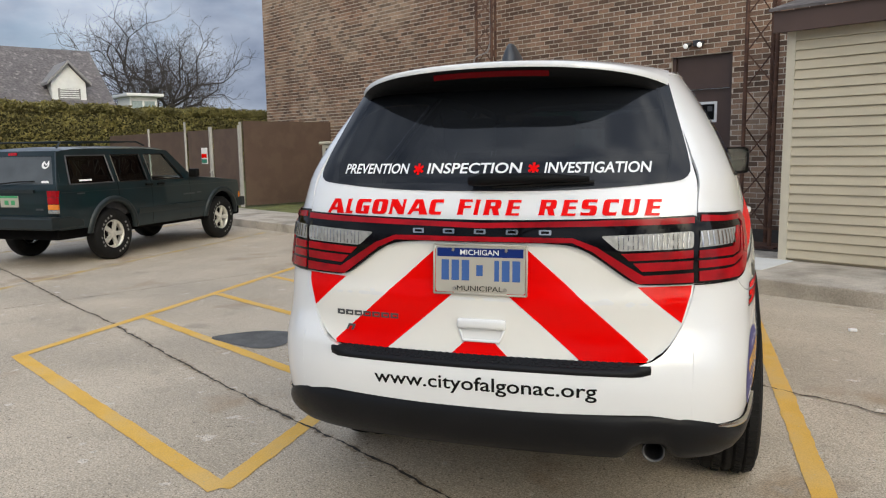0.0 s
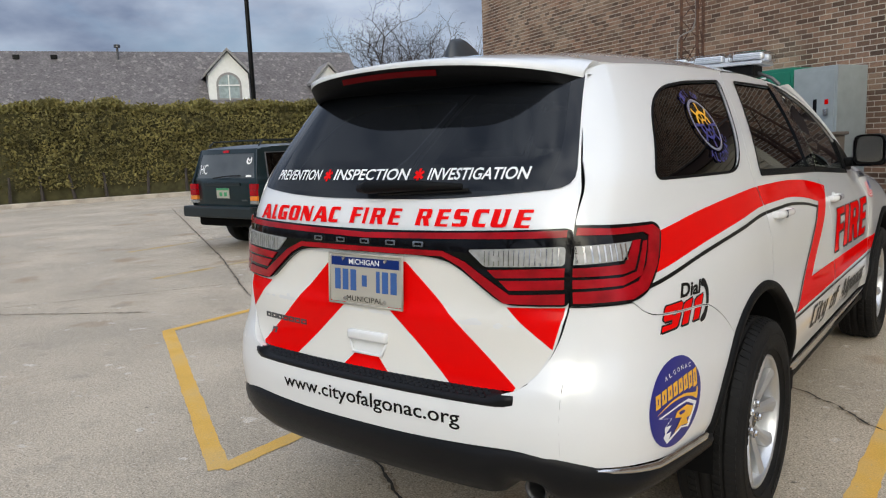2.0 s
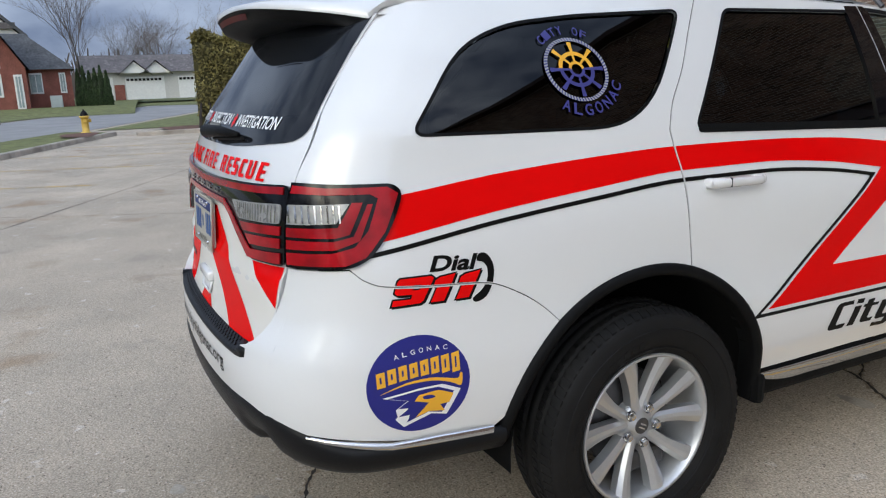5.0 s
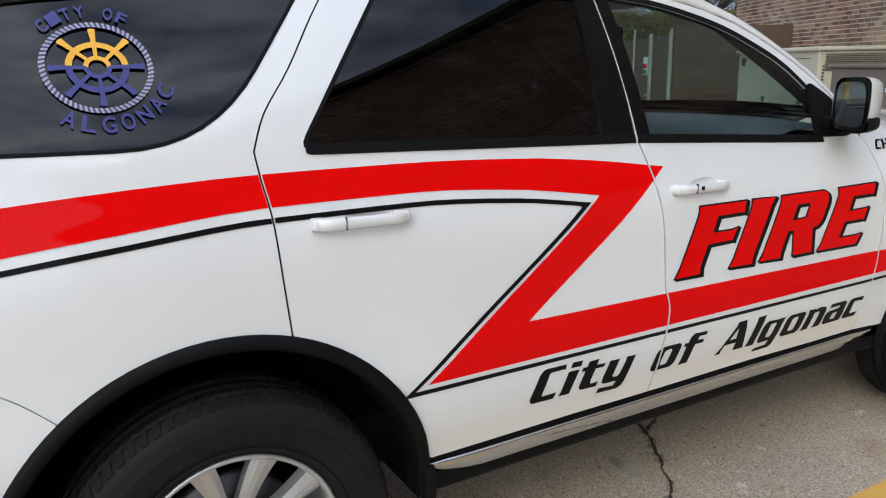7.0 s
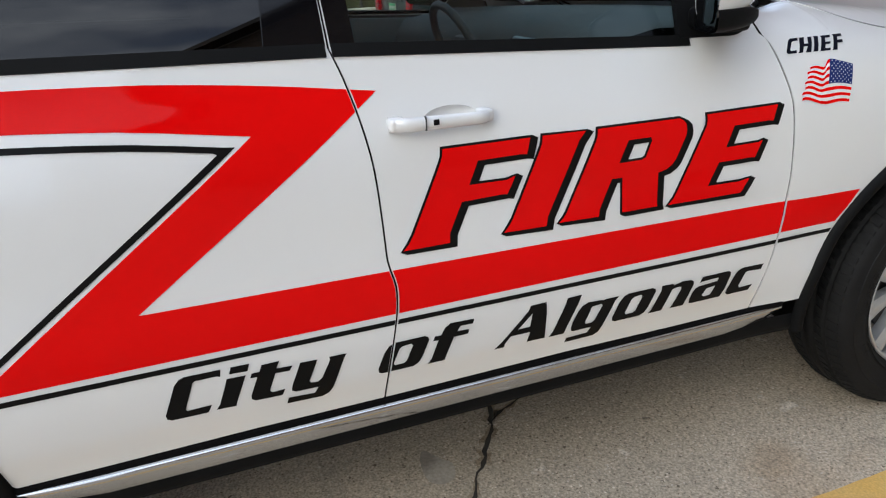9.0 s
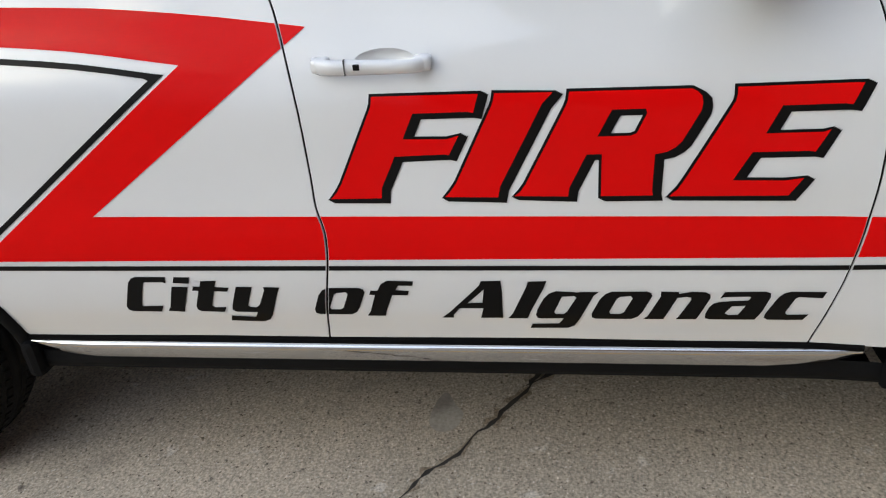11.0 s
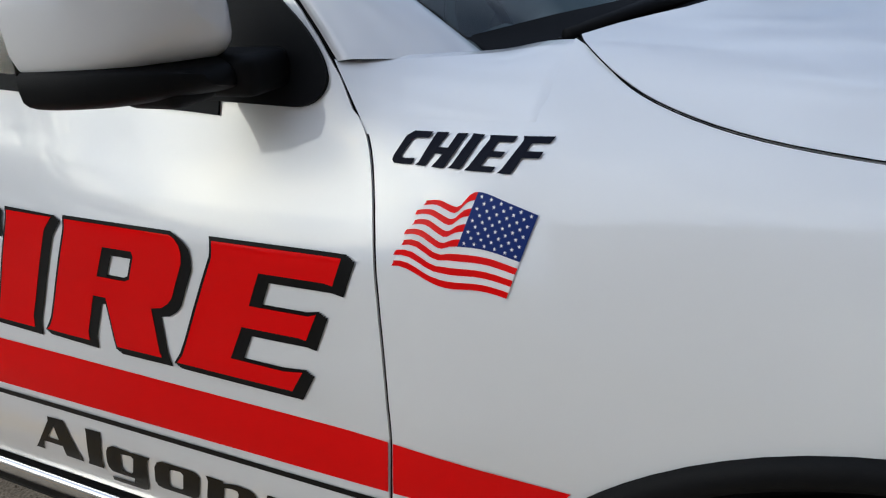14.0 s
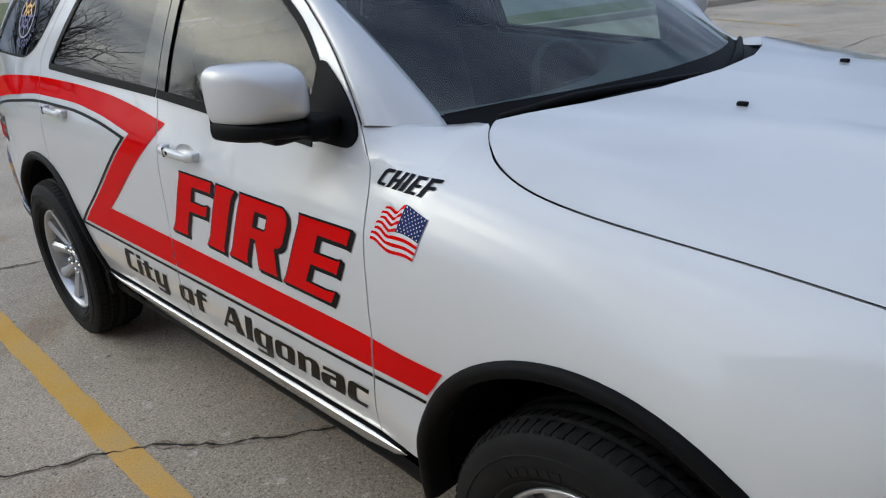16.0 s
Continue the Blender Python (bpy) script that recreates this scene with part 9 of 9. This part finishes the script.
# stop sign seen from behind
ss = tagged(empty("stop_sign", pose(-38.0, -3.99, 0)), "street sign post with octagonal plate and blue name plate", "sign")
bm = bmesh.new()
tube(bm, [(0, 0, 0), (0, 0, 3.25)], 0.03, 6)
link("post", bm, STEEL, ss)
bm = bmesh.new()
cyl(bm, (0.04, 0, 2.62), (0.06, 0, 2.62), 0.385, 0.385, 8)
link("plate", bm, mat("sign_back", (0.62, 0.62, 0.60), 0.4, 0.3), ss, "pale octagonal plate")
bm = bmesh.new()
box(bm, 0.03, 0, 3.15, 0.02, 0.60, 0.18)
link("name_plate", bm, mat("sign_blue", (0.03, 0.08, 0.45), 0.4), ss, "blue plate")


# gabled houses
def gable(bm, x0, x1, y0, y1, ze, zr, over=0.4, th=0.18):
    """A roof with its ridge along y."""
    xm = (x0 + x1) / 2
    P = [(x0 - over, ze - 0.15), (xm, zr), (x1 + over, ze - 0.15), (x1 + over, ze - 0.15 + th), (xm, zr + th), (x0 - over, ze - 0.15 + th)]
    A = [bm.verts.new((x, y0 - over, z)) for x, z in P]
    B = [bm.verts.new((x, y1 + over, z)) for x, z in P]
    for i in range(6):
        bm.faces.new((A[i], A[(i + 1) % 6], B[(i + 1) % 6], B[i]))
    bm.faces.new((A[0], A[5], A[4], A[1]))
    bm.faces.new((A[1], A[4], A[3], A[2]))
    bm.faces.new((B[0], B[1], B[4], B[5]))
    bm.faces.new((B[1], B[2], B[3], B[4]))
    bmesh.ops.recalc_face_normals(bm, faces=bm.faces[:])


big = tagged(empty("large_house", Matrix.Translation((-35.2, 21.2, 0)) @ Matrix.Rotation(radians(-32), 4, "Z")), "long house with a steep grey shingle roof and dormers", "house")
bm = bmesh.new()
gable(bm, -6.5, 6.5, -10.0, 10.0, 1.6, 6.70, 0.25)
link("roof", bm, SHINGLE, big, "grey weathered shingle roof")
bm = bmesh.new()
box(bm, 0, 0, 1.2, 12.4, 19.6, 2.4)
link("wall", bm, WHITEP, big)


def dormer(y, w, h, arched):
    x = 3.6
    d = empty("dormer")
    d.parent = big
    d.matrix_local = pose(0, y, 0)
    d["label"] = "white gabled dormer"
    zb = 4.35
    bm = bmesh.new()
    P = [(-w / 2, zb - 0.6), (w / 2, zb - 0.6), (w / 2, zb + h), (0, zb + h + w * 0.55), (-w / 2, zb + h)]
    A = [bm.verts.new((x, a, z)) for a, z in P]
    B = [bm.verts.new((x - 3.2, a, z)) for a, z in P]
    bm.faces.new(A)
    for i in range(5):
        bm.faces.new((A[i], B[i], B[(i + 1) % 5], A[(i + 1) % 5]))
    bmesh.ops.recalc_face_normals(bm, faces=bm.faces[:])
    link("wall", bm, WHITEP, d)
    for s in (1, -1):
        bm = bmesh.new()
        e, zc = w / 2 + 0.22, zb + h - 0.16
        V = [(x + 0.25, s * e, zc), (x + 0.25, 0, zb + h + w * 0.55 + 0.04), (x - 3.2, 0, zb + h + w * 0.55 + 0.04), (x - 3.2, s * e, zc)]
        lo = [bm.verts.new(v) for v in V]
        hi = [bm.verts.new((a, b, c + 0.14)) for a, b, c in V]
        bm.faces.new(lo)
        bm.faces.new(hi)
        for i in range(4):
            bm.faces.new((lo[i], lo[(i + 1) % 4], hi[(i + 1) % 4], hi[i]))
        bmesh.ops.recalc_face_normals(bm, faces=bm.faces[:])
        link("roof", bm, mat("grey_trim", (0.25, 0.24, 0.235), 0.7), d)
    for k in range(int((h + 0.5) / 0.2)):
        bm = bmesh.new()
        box(bm, x + 0.008, 0, zb - 0.4 + k * 0.2, 0.016, w - 0.04, 0.185)
        link("siding_board", bm, WHITEP, d)
    win = empty("window")
    win.parent = d
    ww, wh = (0.62, 0.75) if arched else (0.5, 0.55)
    out = [(-ww, zb - 0.3), (ww, zb - 0.3), (ww, zb - 0.3 + wh)]
    if arched:
        out += [(ww * math.cos(a), zb - 0.3 + wh + ww * math.sin(a)) for a in [math.pi * k / 12 for k in range(1, 12)]]
    out += [(-ww, zb - 0.3 + wh)]
    ins = [(a * 0.82, zb - 0.22 + (z - zb + 0.3) * 0.86) for a, z in out]
    FR = lambda a, z: (x + 0.05, a, z)
    wrap("frame", flat(out, ins), FR, mat("grey_trim", (0.25, 0.24, 0.235), 0.7), win, lip=0.05, da=5, db=5)
    wrap("pane", flat(ins), FR, mat("far_pane", (0.30, 0.36, 0.36), 0.1, vary=0.2), win, lift=-0.02, da=5, db=5)
    bm = bmesh.new()
    if arched:
        box(bm, x + 0.06, 0, zb + 0.42, 0.03, ww * 1.7, 0.07)
        box(bm, x + 0.06, 0, zb + 0.3, 0.03, 0.05, 1.3)
    else:
        for k in range(5):
            box(bm, x + 0.06, 0, zb - 0.18 + 0.1 * k, 0.03, ww * 1.7, 0.05)
    link("glazing_bar", bm, WHITEP, win)


dormer(3.0, 2.0, 1.0, True)
dormer(8.2, 1.55, 0.55, False)
for y in (-8.6, -6.9, -5.2):
    bm = bmesh.new()
    box(bm, 0.55, y, 6.52, 0.25, 0.30, 0.22, 0.02)
    link("roof_vent", bm, BLACKV, big, "black roof vent")
bm = bmesh.new()
tube(bm, [(0.6, -2.2, 6.2), (0.6, -2.2, 7.1)], 0.06, 8)
cyl(bm, (0.6, -2.2, 7.0), (0.6, -2.2, 7.15), 0.16, 0.16, 10)
link("vent_pipe", bm, STEEL, big)
annex = tagged(empty("white_annex", Matrix.Translation((-30.8, 36.0, 0)) @ Matrix.Rotation(radians(-32), 4, "Z")), "white flat roofed building behind the hedge", "house")
bm = bmesh.new()
box(bm, 0, -0.9, 2.4, 2.2, 1.6, 4.8)
link("wall", bm, WHITEP, annex)
bm = bmesh.new()
box(bm, 0.1, -0.9, 4.9, 2.8, 2.2, 0.18, 0.03)
link("roof", bm, WHITEP, annex, "white flat roof")
for y in (-1.3, -0.55):
    bm = bmesh.new()
    box(bm, 1.12, y, 4.2, 0.05, 0.6, 0.7)
    link("window", bm, mat("far_pane", (0.30, 0.36, 0.36), 0.1, vary=0.2), annex, "grey window")

# brick house and garage across the street
bh = tagged(empty("brick_house", Matrix(((1, 0, 0, -11.0), (0, 0.675, 0, -2.0), (0, 0, 1.03, 0.35), (0, 0, 0, 1)))), "red brick house with grey hip roof across the street", "house")
for cx, cy, sx, sy in ((-47.0, -3.4, 6.0, 3.6), (-49.0, 0.3, 6.0, 4.2), (-49.5, -9.0, 8.0, 9.0)):
    bm = bmesh.new()
    box(bm, cx, cy, 1.2, sx, sy, 2.8)
    link("wall", bm, REDBRICK, bh)
bm = bmesh.new()
A = [bm.verts.new(p) for p in ((-44.0, -5.2, 2.6), (-44.0, -1.6, 2.6), (-44.0, -3.4, 4.55))]
bm.faces.new(A)
link("gable_wall", bm, REDBRICK, bh)
ROOFD = mat("dark_grey_shingles", (0.075, 0.078, 0.085), 0.9, vary=0.25, scale=1.5, fine=0.25, fine_scale=6)
bm = bmesh.new()
V = [bm.verts.new(p) for p in ((-43.6, -5.65, 2.35), (-43.6, -3.4, 4.72), (-43.6, -1.15, 2.35), (-52, -5.65, 2.35), (-52, -3.4, 4.72), (-52, -1.15, 2.35))]
bm.faces.new((V[0], V[1], V[4], V[3]))
bm.faces.new((V[1], V[2], V[5], V[4]))
W2 = [bm.verts.new(p) for p in ((-45.6, -14, 2.5), (-45.6, 2.8, 2.5), (-52.4, 2.8, 2.5), (-52.4, -14, 2.5), (-49, -10, 5.0), (-49, -1.5, 5.0))]
bm.faces.new((W2[0], W2[1], W2[5], W2[4]))
bm.faces.new((W2[1], W2[2], W2[5]))
bm.faces.new((W2[2], W2[3], W2[4], W2[5]))
bm.faces.new((W2[3], W2[0], W2[4]))
link("roof", bm, ROOFD, bh, "dark grey shingle roof")
for y, z0, z1, w in ((-4.3, 0.85, 2.15, 0.9), (-2.35, 0.05, 2.1, 0.55)):
    wn = empty("window" if z0 > 0.5 else "door")
    wn.parent = bh
    bm = bmesh.new()
    box(bm, -43.97, y, (z0 + z1) / 2, 0.08, w + 0.2, z1 - z0 + 0.15)
    link("frame", bm, WHITEP, wn, "white frame")
    bm = bmesh.new()
    box(bm, -43.93, y, (z0 + z1) / 2, 0.06, w * 0.8, z1 - z0 - 0.1)
    link("pane", bm, mat("far_pane", (0.30, 0.36, 0.36), 0.1, vary=0.2), wn)
    bm = bmesh.new()
    box(bm, -43.89, y, (z0 + z1) / 2, 0.03, 0.06, z1 - z0 - 0.1)
    link("glazing_bar", bm, WHITEP, wn)
for y, w in ((-0.9, 1.0), (1.55, 0.4)):
    wn = empty("window")
    wn.parent = bh
    bm = bmesh.new()
    box(bm, -45.97, y, 1.6, 0.08, w + 0.2, 1.35)
    link("frame", bm, WHITEP, wn, "white frame")
    bm = bmesh.new()
    box(bm, -45.93, y, 1.6, 0.06, w, 1.15)
    link("pane", bm, mat("far_pane", (0.30, 0.36, 0.36), 0.1, vary=0.2), wn)
    bm = bmesh.new()
    box(bm, -45.89, y, 1.6, 0.03, 0.05, 1.15)
    link("glazing_bar", bm, WHITEP, wn)
bm = bmesh.new()
box(bm, -56.0, -1.5, 0.75, 0.8, 0.75, 0.8, 0.05)
tagged(link("air_conditioner", bm, GREYC), "grey outdoor air conditioner beside the brick house", "air conditioner")
gar = tagged(empty("garage", Matrix(((1, 0, 0, -14.0), (0, 0.8, 0, 0.7), (0, 0, 1, 0.4), (0, 0, 0, 1)))), "pale sided garage with white doors and grey roof", "garage")
bm = bmesh.new()
box(bm, -66.0, 9.0, 1.35, 8, 16, 2.7)
link("wall", bm, mat("pale_siding", (0.55, 0.54, 0.51), 0.7, vary=0.05), gar)
bm = bmesh.new()
V = [bm.verts.new(p) for p in ((-61.4, 0.2, 2.55), (-61.4, 17.8, 2.55), (-66, 17.8, 4.3), (-66, 0.2, 4.3), (-70.6, 0.2, 2.55), (-70.6, 17.8, 2.55))]
bm.faces.new((V[0], V[1], V[2], V[3]))
bm.faces.new((V[3], V[2], V[5], V[4]))
link("roof", bm, SHINGLE, gar, "grey shingle roof")
for y, w in ((2.6, 1.7), (7.0, 4.4), (13.0, 4.4)):
    gd = empty("garage_door")
    gd.parent = gar
    bm = bmesh.new()
    box(bm, -61.97, y, 1.05, 0.1, w, 2.1)
    link("panel", bm, WHITEP, gd, "white garage door")
    for k in range(int(w / 0.45)):
        bm = bmesh.new()
        box(bm, -61.9, y - w / 2 + 0.3 + 0.45 * k, 1.85, 0.05, 0.32, 0.22)
        link("pane", bm, BLACKV, gd)
bm = bmesh.new()
box(bm, -61.95, 4.1, 0.7, 0.15, 1.1, 1.4)
link("brick_pier", bm, REDBRICK, gar, "red brick facing")
for y in (5.9, 8.3):
    bm = bmesh.new()
    bm.faces.new([bm.verts.new(p) for p in ((-61.3, y - 1.6, 2.45), (-61.3, y + 1.6, 2.45), (-61.3, y, 3.5))])
    link("gable_wall", bm, WHITEP, gar)
    for s in (1, -1):
        bm = bmesh.new()
        bm.faces.new([bm.verts.new(p) for p in ((-61.0, y + s * 1.9, 2.3), (-61.0, y, 3.65), (-66, y, 3.65), (-66, y + s * 1.9, 2.3))])
        link("gable_roof", bm, SHINGLE, gar)
CONIFER = mat("conifer_foliage", (0.035, 0.06, 0.02), 0.85, vary=0.3, island=0.4)


def columnar_conifer(x, y, height, radius, seed):
    """A narrow pointed evergreen: a dark tapered core under many upright sprays."""
    rnd = random.Random(seed)
    bm = bmesh.new()
    lathe(bm, [(0.06, 0.0), (0.06, 0.10), (radius * 0.78, 0.22), (radius * 0.86, height * 0.35), (radius * 0.6, height * 0.7), (0.03, height * 0.95)], pose(x, y, 0), 12)
    core = link("conifer", bm, mat("conifer_core", (0.02, 0.03, 0.012), 0.95, vary=0.4, scale=4), None, "", True)
    V, F = [], []
    for _ in range(1900):
        f = rnd.random() ** 1.2
        a = rnd.uniform(0, 2 * math.pi)
        r = radius * min(1.0, 0.75 + 1.6 * f) * (1 - f ** 1.8) * (0.9 + 0.22 * noise.noise((math.cos(a) * 2, f * 6, seed)))
        c = Vector((x + r * math.cos(a), y + r * math.sin(a), 0.12 + f * (height - 0.12)))
        up = Vector((math.cos(a) * 0.35, math.sin(a) * 0.35, 1)).normalized()
        b = up.cross(Vector((rnd.gauss(0, 1), rnd.gauss(0, 1), rnd.gauss(0, 1)))).normalized()
        k, sz = len(V), 0.13 * rnd.uniform(0.6, 1.3)
        V += [c - b * sz * 0.35, c + b * sz * 0.35, c + up * sz + b * sz * 0.12, c + up * sz - b * sz * 0.12]
        F.append((k, k + 1, k + 2, k + 3))
    me = bpy.data.meshes.new("sprays")
    me.from_pydata(V, [], F)
    me.materials.append(CONIFER)
    sprays = new("sprays", me)
    sprays.parent = core
    tagged(sprays, kind="stuff")
    return core


for i in range(6):
    tagged(columnar_conifer(-57.0 + 0.17 * i, 0.0 + 0.36 * i, 2.85 + 0.2 * math.sin(i * 2.1), 0.30, 40 + i), "narrow dark green columnar conifer beside the house", "tree", "conifers by the brick house")


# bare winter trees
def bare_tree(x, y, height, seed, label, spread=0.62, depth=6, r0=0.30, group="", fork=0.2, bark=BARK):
    rnd = random.Random(seed)
    th = tagged(empty("bare_tree", pose(x, y, 0)), label, "tree", group)
    V, F = [], []

    def limb(p, q, ra, rb, sides):
        d = (q - p)
        if d.length < 1e-4:
            return
        rot = d.to_track_quat("Z", "Y")
        k = len(V)
        for c, r in ((p, ra), (q, rb)):
            for i in range(sides):
                a = 2 * math.pi * i / sides
                V.append(c + rot @ Vector((r * math.cos(a), r * math.sin(a), 0)))
        for i in range(sides):
            F.append((k + i, k + (i + 1) % sides, k + sides + (i + 1) % sides, k + sides + i))

    def grow(p, d, length, r, lvl):
        n = 4 if lvl < 3 else 3
        for i in range(n):
            d = (d + Vector((rnd.gauss(0, 0.13), rnd.gauss(0, 0.13), rnd.gauss(0.03, 0.08)))).normalized()
            q = p + d * (length / n)
            rr = r * (1 - 0.38 * (i + 1) / n)
            limb(p, q, r * (1 - 0.38 * i / n), rr, 7 if lvl < 2 else 5 if lvl < 4 else 3)
            p = q
            if lvl >= 1 and i < n - 1 and lvl < depth and rnd.random() < 0.75:
                side = d.cross(Vector((rnd.gauss(0, 1), rnd.gauss(0, 1), rnd.gauss(0, 1)))).normalized()
                grow(p, (d * 0.6 + side * spread * 1.1 + Vector((0, 0, 0.12))).normalized(), length * rnd.uniform(0.5, 0.7), rr * 0.55, lvl + 1)
        if lvl < depth:
            for i in range(3 if lvl < 2 else 2):
                side = d.cross(Vector((rnd.gauss(0, 1), rnd.gauss(0, 1), rnd.gauss(0, 1)))).normalized()
                grow(p, (d * 0.75 + side * spread * rnd.uniform(0.6, 1.1)).normalized(), length * rnd.uniform(0.66, 0.84), r * 0.58, lvl + 1)

    h0 = height * fork
    limb(Vector((0, 0, -0.1)), Vector((0, 0, h0)), r0 * 1.25, r0, 9)
    me = bpy.data.meshes.new("trunk")
    me.from_pydata(V[:], [], F[:])
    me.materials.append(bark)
    o = new("trunk", me)
    o.parent = th
    V.clear(), F.clear()
    for i in range(4):
        a = 2 * math.pi * i / 4 + rnd.uniform(-0.4, 0.4)
        grow(Vector((0, 0, h0 - 0.1)), Vector((math.cos(a) * spread, math.sin(a) * spread, 0.85)).normalized(), height * 0.27, r0 * 0.6, 1)
    me = bpy.data.meshes.new("crown")
    me.from_pydata(V, [], F)
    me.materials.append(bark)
    o = new("crown", me)
    o.parent = th
    return th


bare_tree(-34.5, 40.5, 11.5, 4, "large bare winter tree behind the hedge", 0.85, 7, 0.32)
# bark of the far trees, paled to put distance haze into the colour
HAZEBARK = mat("hazed_bark", (0.17, 0.145, 0.13), 0.9, vary=0.2, scale=3)
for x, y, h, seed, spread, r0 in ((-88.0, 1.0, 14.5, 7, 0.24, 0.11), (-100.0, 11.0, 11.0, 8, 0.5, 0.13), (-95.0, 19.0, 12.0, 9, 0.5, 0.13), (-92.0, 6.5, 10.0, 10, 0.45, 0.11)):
    bare_tree(x, y, h, seed, "bare winter tree beyond the houses, haze put into its bark colour", spread, 6, r0, "bare trees beyond the houses", bark=HAZEBARK)
bare_tree(13.5, -19.0, 9.0, 21, "tall bare tree across the street", 0.6, 6, 0.28, "bare street trees")
bare_tree(7.0, -27.0, 10.0, 22, "tall bare tree across the street", 0.55, 6, 0.28, "bare street trees")
bare_tree(-4.0, -27.0, 13.0, 23, "tall bare tree across the street", 0.55, 6, 0.28, "bare street trees")
bare_tree(20.0, -25.0, 13.0, 24, "tall bare tree across the street", 0.6, 6, 0.28, "bare street trees")
# far wood on the horizon
FAR = mat("far_wood", (0.10, 0.085, 0.075), 0.95, vary=0.3, scale=0.2)
rnd = random.Random(77)
V, F = [], []
for k in range(2600):
    a = rnd.uniform(math.radians(95), math.radians(330))
    R = rnd.uniform(120, 170)
    p = Vector((R * math.cos(a), R * math.sin(a), 0))
    h = rnd.uniform(4, 9.5) * (0.8 + 0.3 * math.sin(a * 9) * math.sin(a * 23))
    w = rnd.uniform(0.15, 0.5)
    t = Vector((-math.sin(a), math.cos(a), 0))
    i = len(V)
    lean = t * rnd.gauss(0, 1.2)
    V += [p - t * w, p + t * w, p + t * w * 0.2 + lean + Vector((0, 0, h)), p - t * w * 0.2 + lean + Vector((0, 0, h))]
    F.append((i, i + 1, i + 2, i + 3))
me = bpy.data.meshes.new("far_wood")
me.from_pydata(V, [], F)
me.materials.append(FAR)
tagged(new("far_wood", me), "distant bare brown wood on the horizon", "wood", "", "stuff")

# rising lawn before the brick house, and the white house behind it
bm = bmesh.new()
for a, b in (((-45.5, 0.03), (-50.0, 0.22)), ((-50.0, 0.22), (-54.0, 0.36)), ((-54.0, 0.36), (-110.0, 0.40))):
    bm.faces.new([bm.verts.new(p) for p in ((a[0], -40, a[1]), (a[0], 2.5 + 0.1 * (-45.5 - a[0]), a[1]), (b[0], 2.5 + 0.1 * (-45.5 - b[0]), b[1]), (b[0], -40, b[1]))])
bmesh.ops.remove_doubles(bm, verts=bm.verts[:], dist=1e-4)
bmesh.ops.recalc_face_normals(bm, faces=bm.faces[:])
for f in bm.faces:
    if f.normal.z < 0:
        f.normal_flip()
tagged(link("lawn", bm, GRASS), "dull grass lawn before the brick house", "lawn", "", "structure")
wh = tagged(empty("white_house", Matrix.Translation((-78.0, -9.3, 0.3))), "tall white gabled house with grey roof behind the brick house", "house")
bm = bmesh.new()
P = [(-5.6, 0), (5.6, 0), (5.6, 6.0), (0, 11.4), (-5.6, 6.0)]
A, B = [bm.verts.new((6, y, z)) for y, z in P], [bm.verts.new((-6, y, z)) for y, z in P]
bm.faces.new(A)
bm.faces.new(B[::-1])
for i in range(5):
    bm.faces.new((A[i], B[i], B[(i + 1) % 5], A[(i + 1) % 5]))
bmesh.ops.recalc_face_normals(bm, faces=bm.faces[:])
link("wall", bm, WHITEP, wh)
for s in (1, -1):
    bm = bmesh.new()
    V = [(6.5, 0, 11.55), (6.5, s * 6.3, 5.5), (-6.5, s * 6.3, 5.5), (-6.5, 0, 11.55)]
    lo, hi = [bm.verts.new(v) for v in V], [bm.verts.new((a, b, c + 0.35)) for a, b, c in V]
    bm.faces.new(lo)
    bm.faces.new(hi)
    for i in range(4):
        bm.faces.new((lo[i], lo[(i + 1) % 4], hi[(i + 1) % 4], hi[i]))
    bmesh.ops.recalc_face_normals(bm, faces=bm.faces[:])
    link("roof", bm, ROOFD, wh, "dark grey shingle roof")
bm = bmesh.new()
box(bm, 6.2, 0, 6.6, 0.5, 11.0, 0.5)
link("ledge", bm, SHINGLE, wh, "grey shingled ledge across the gable")
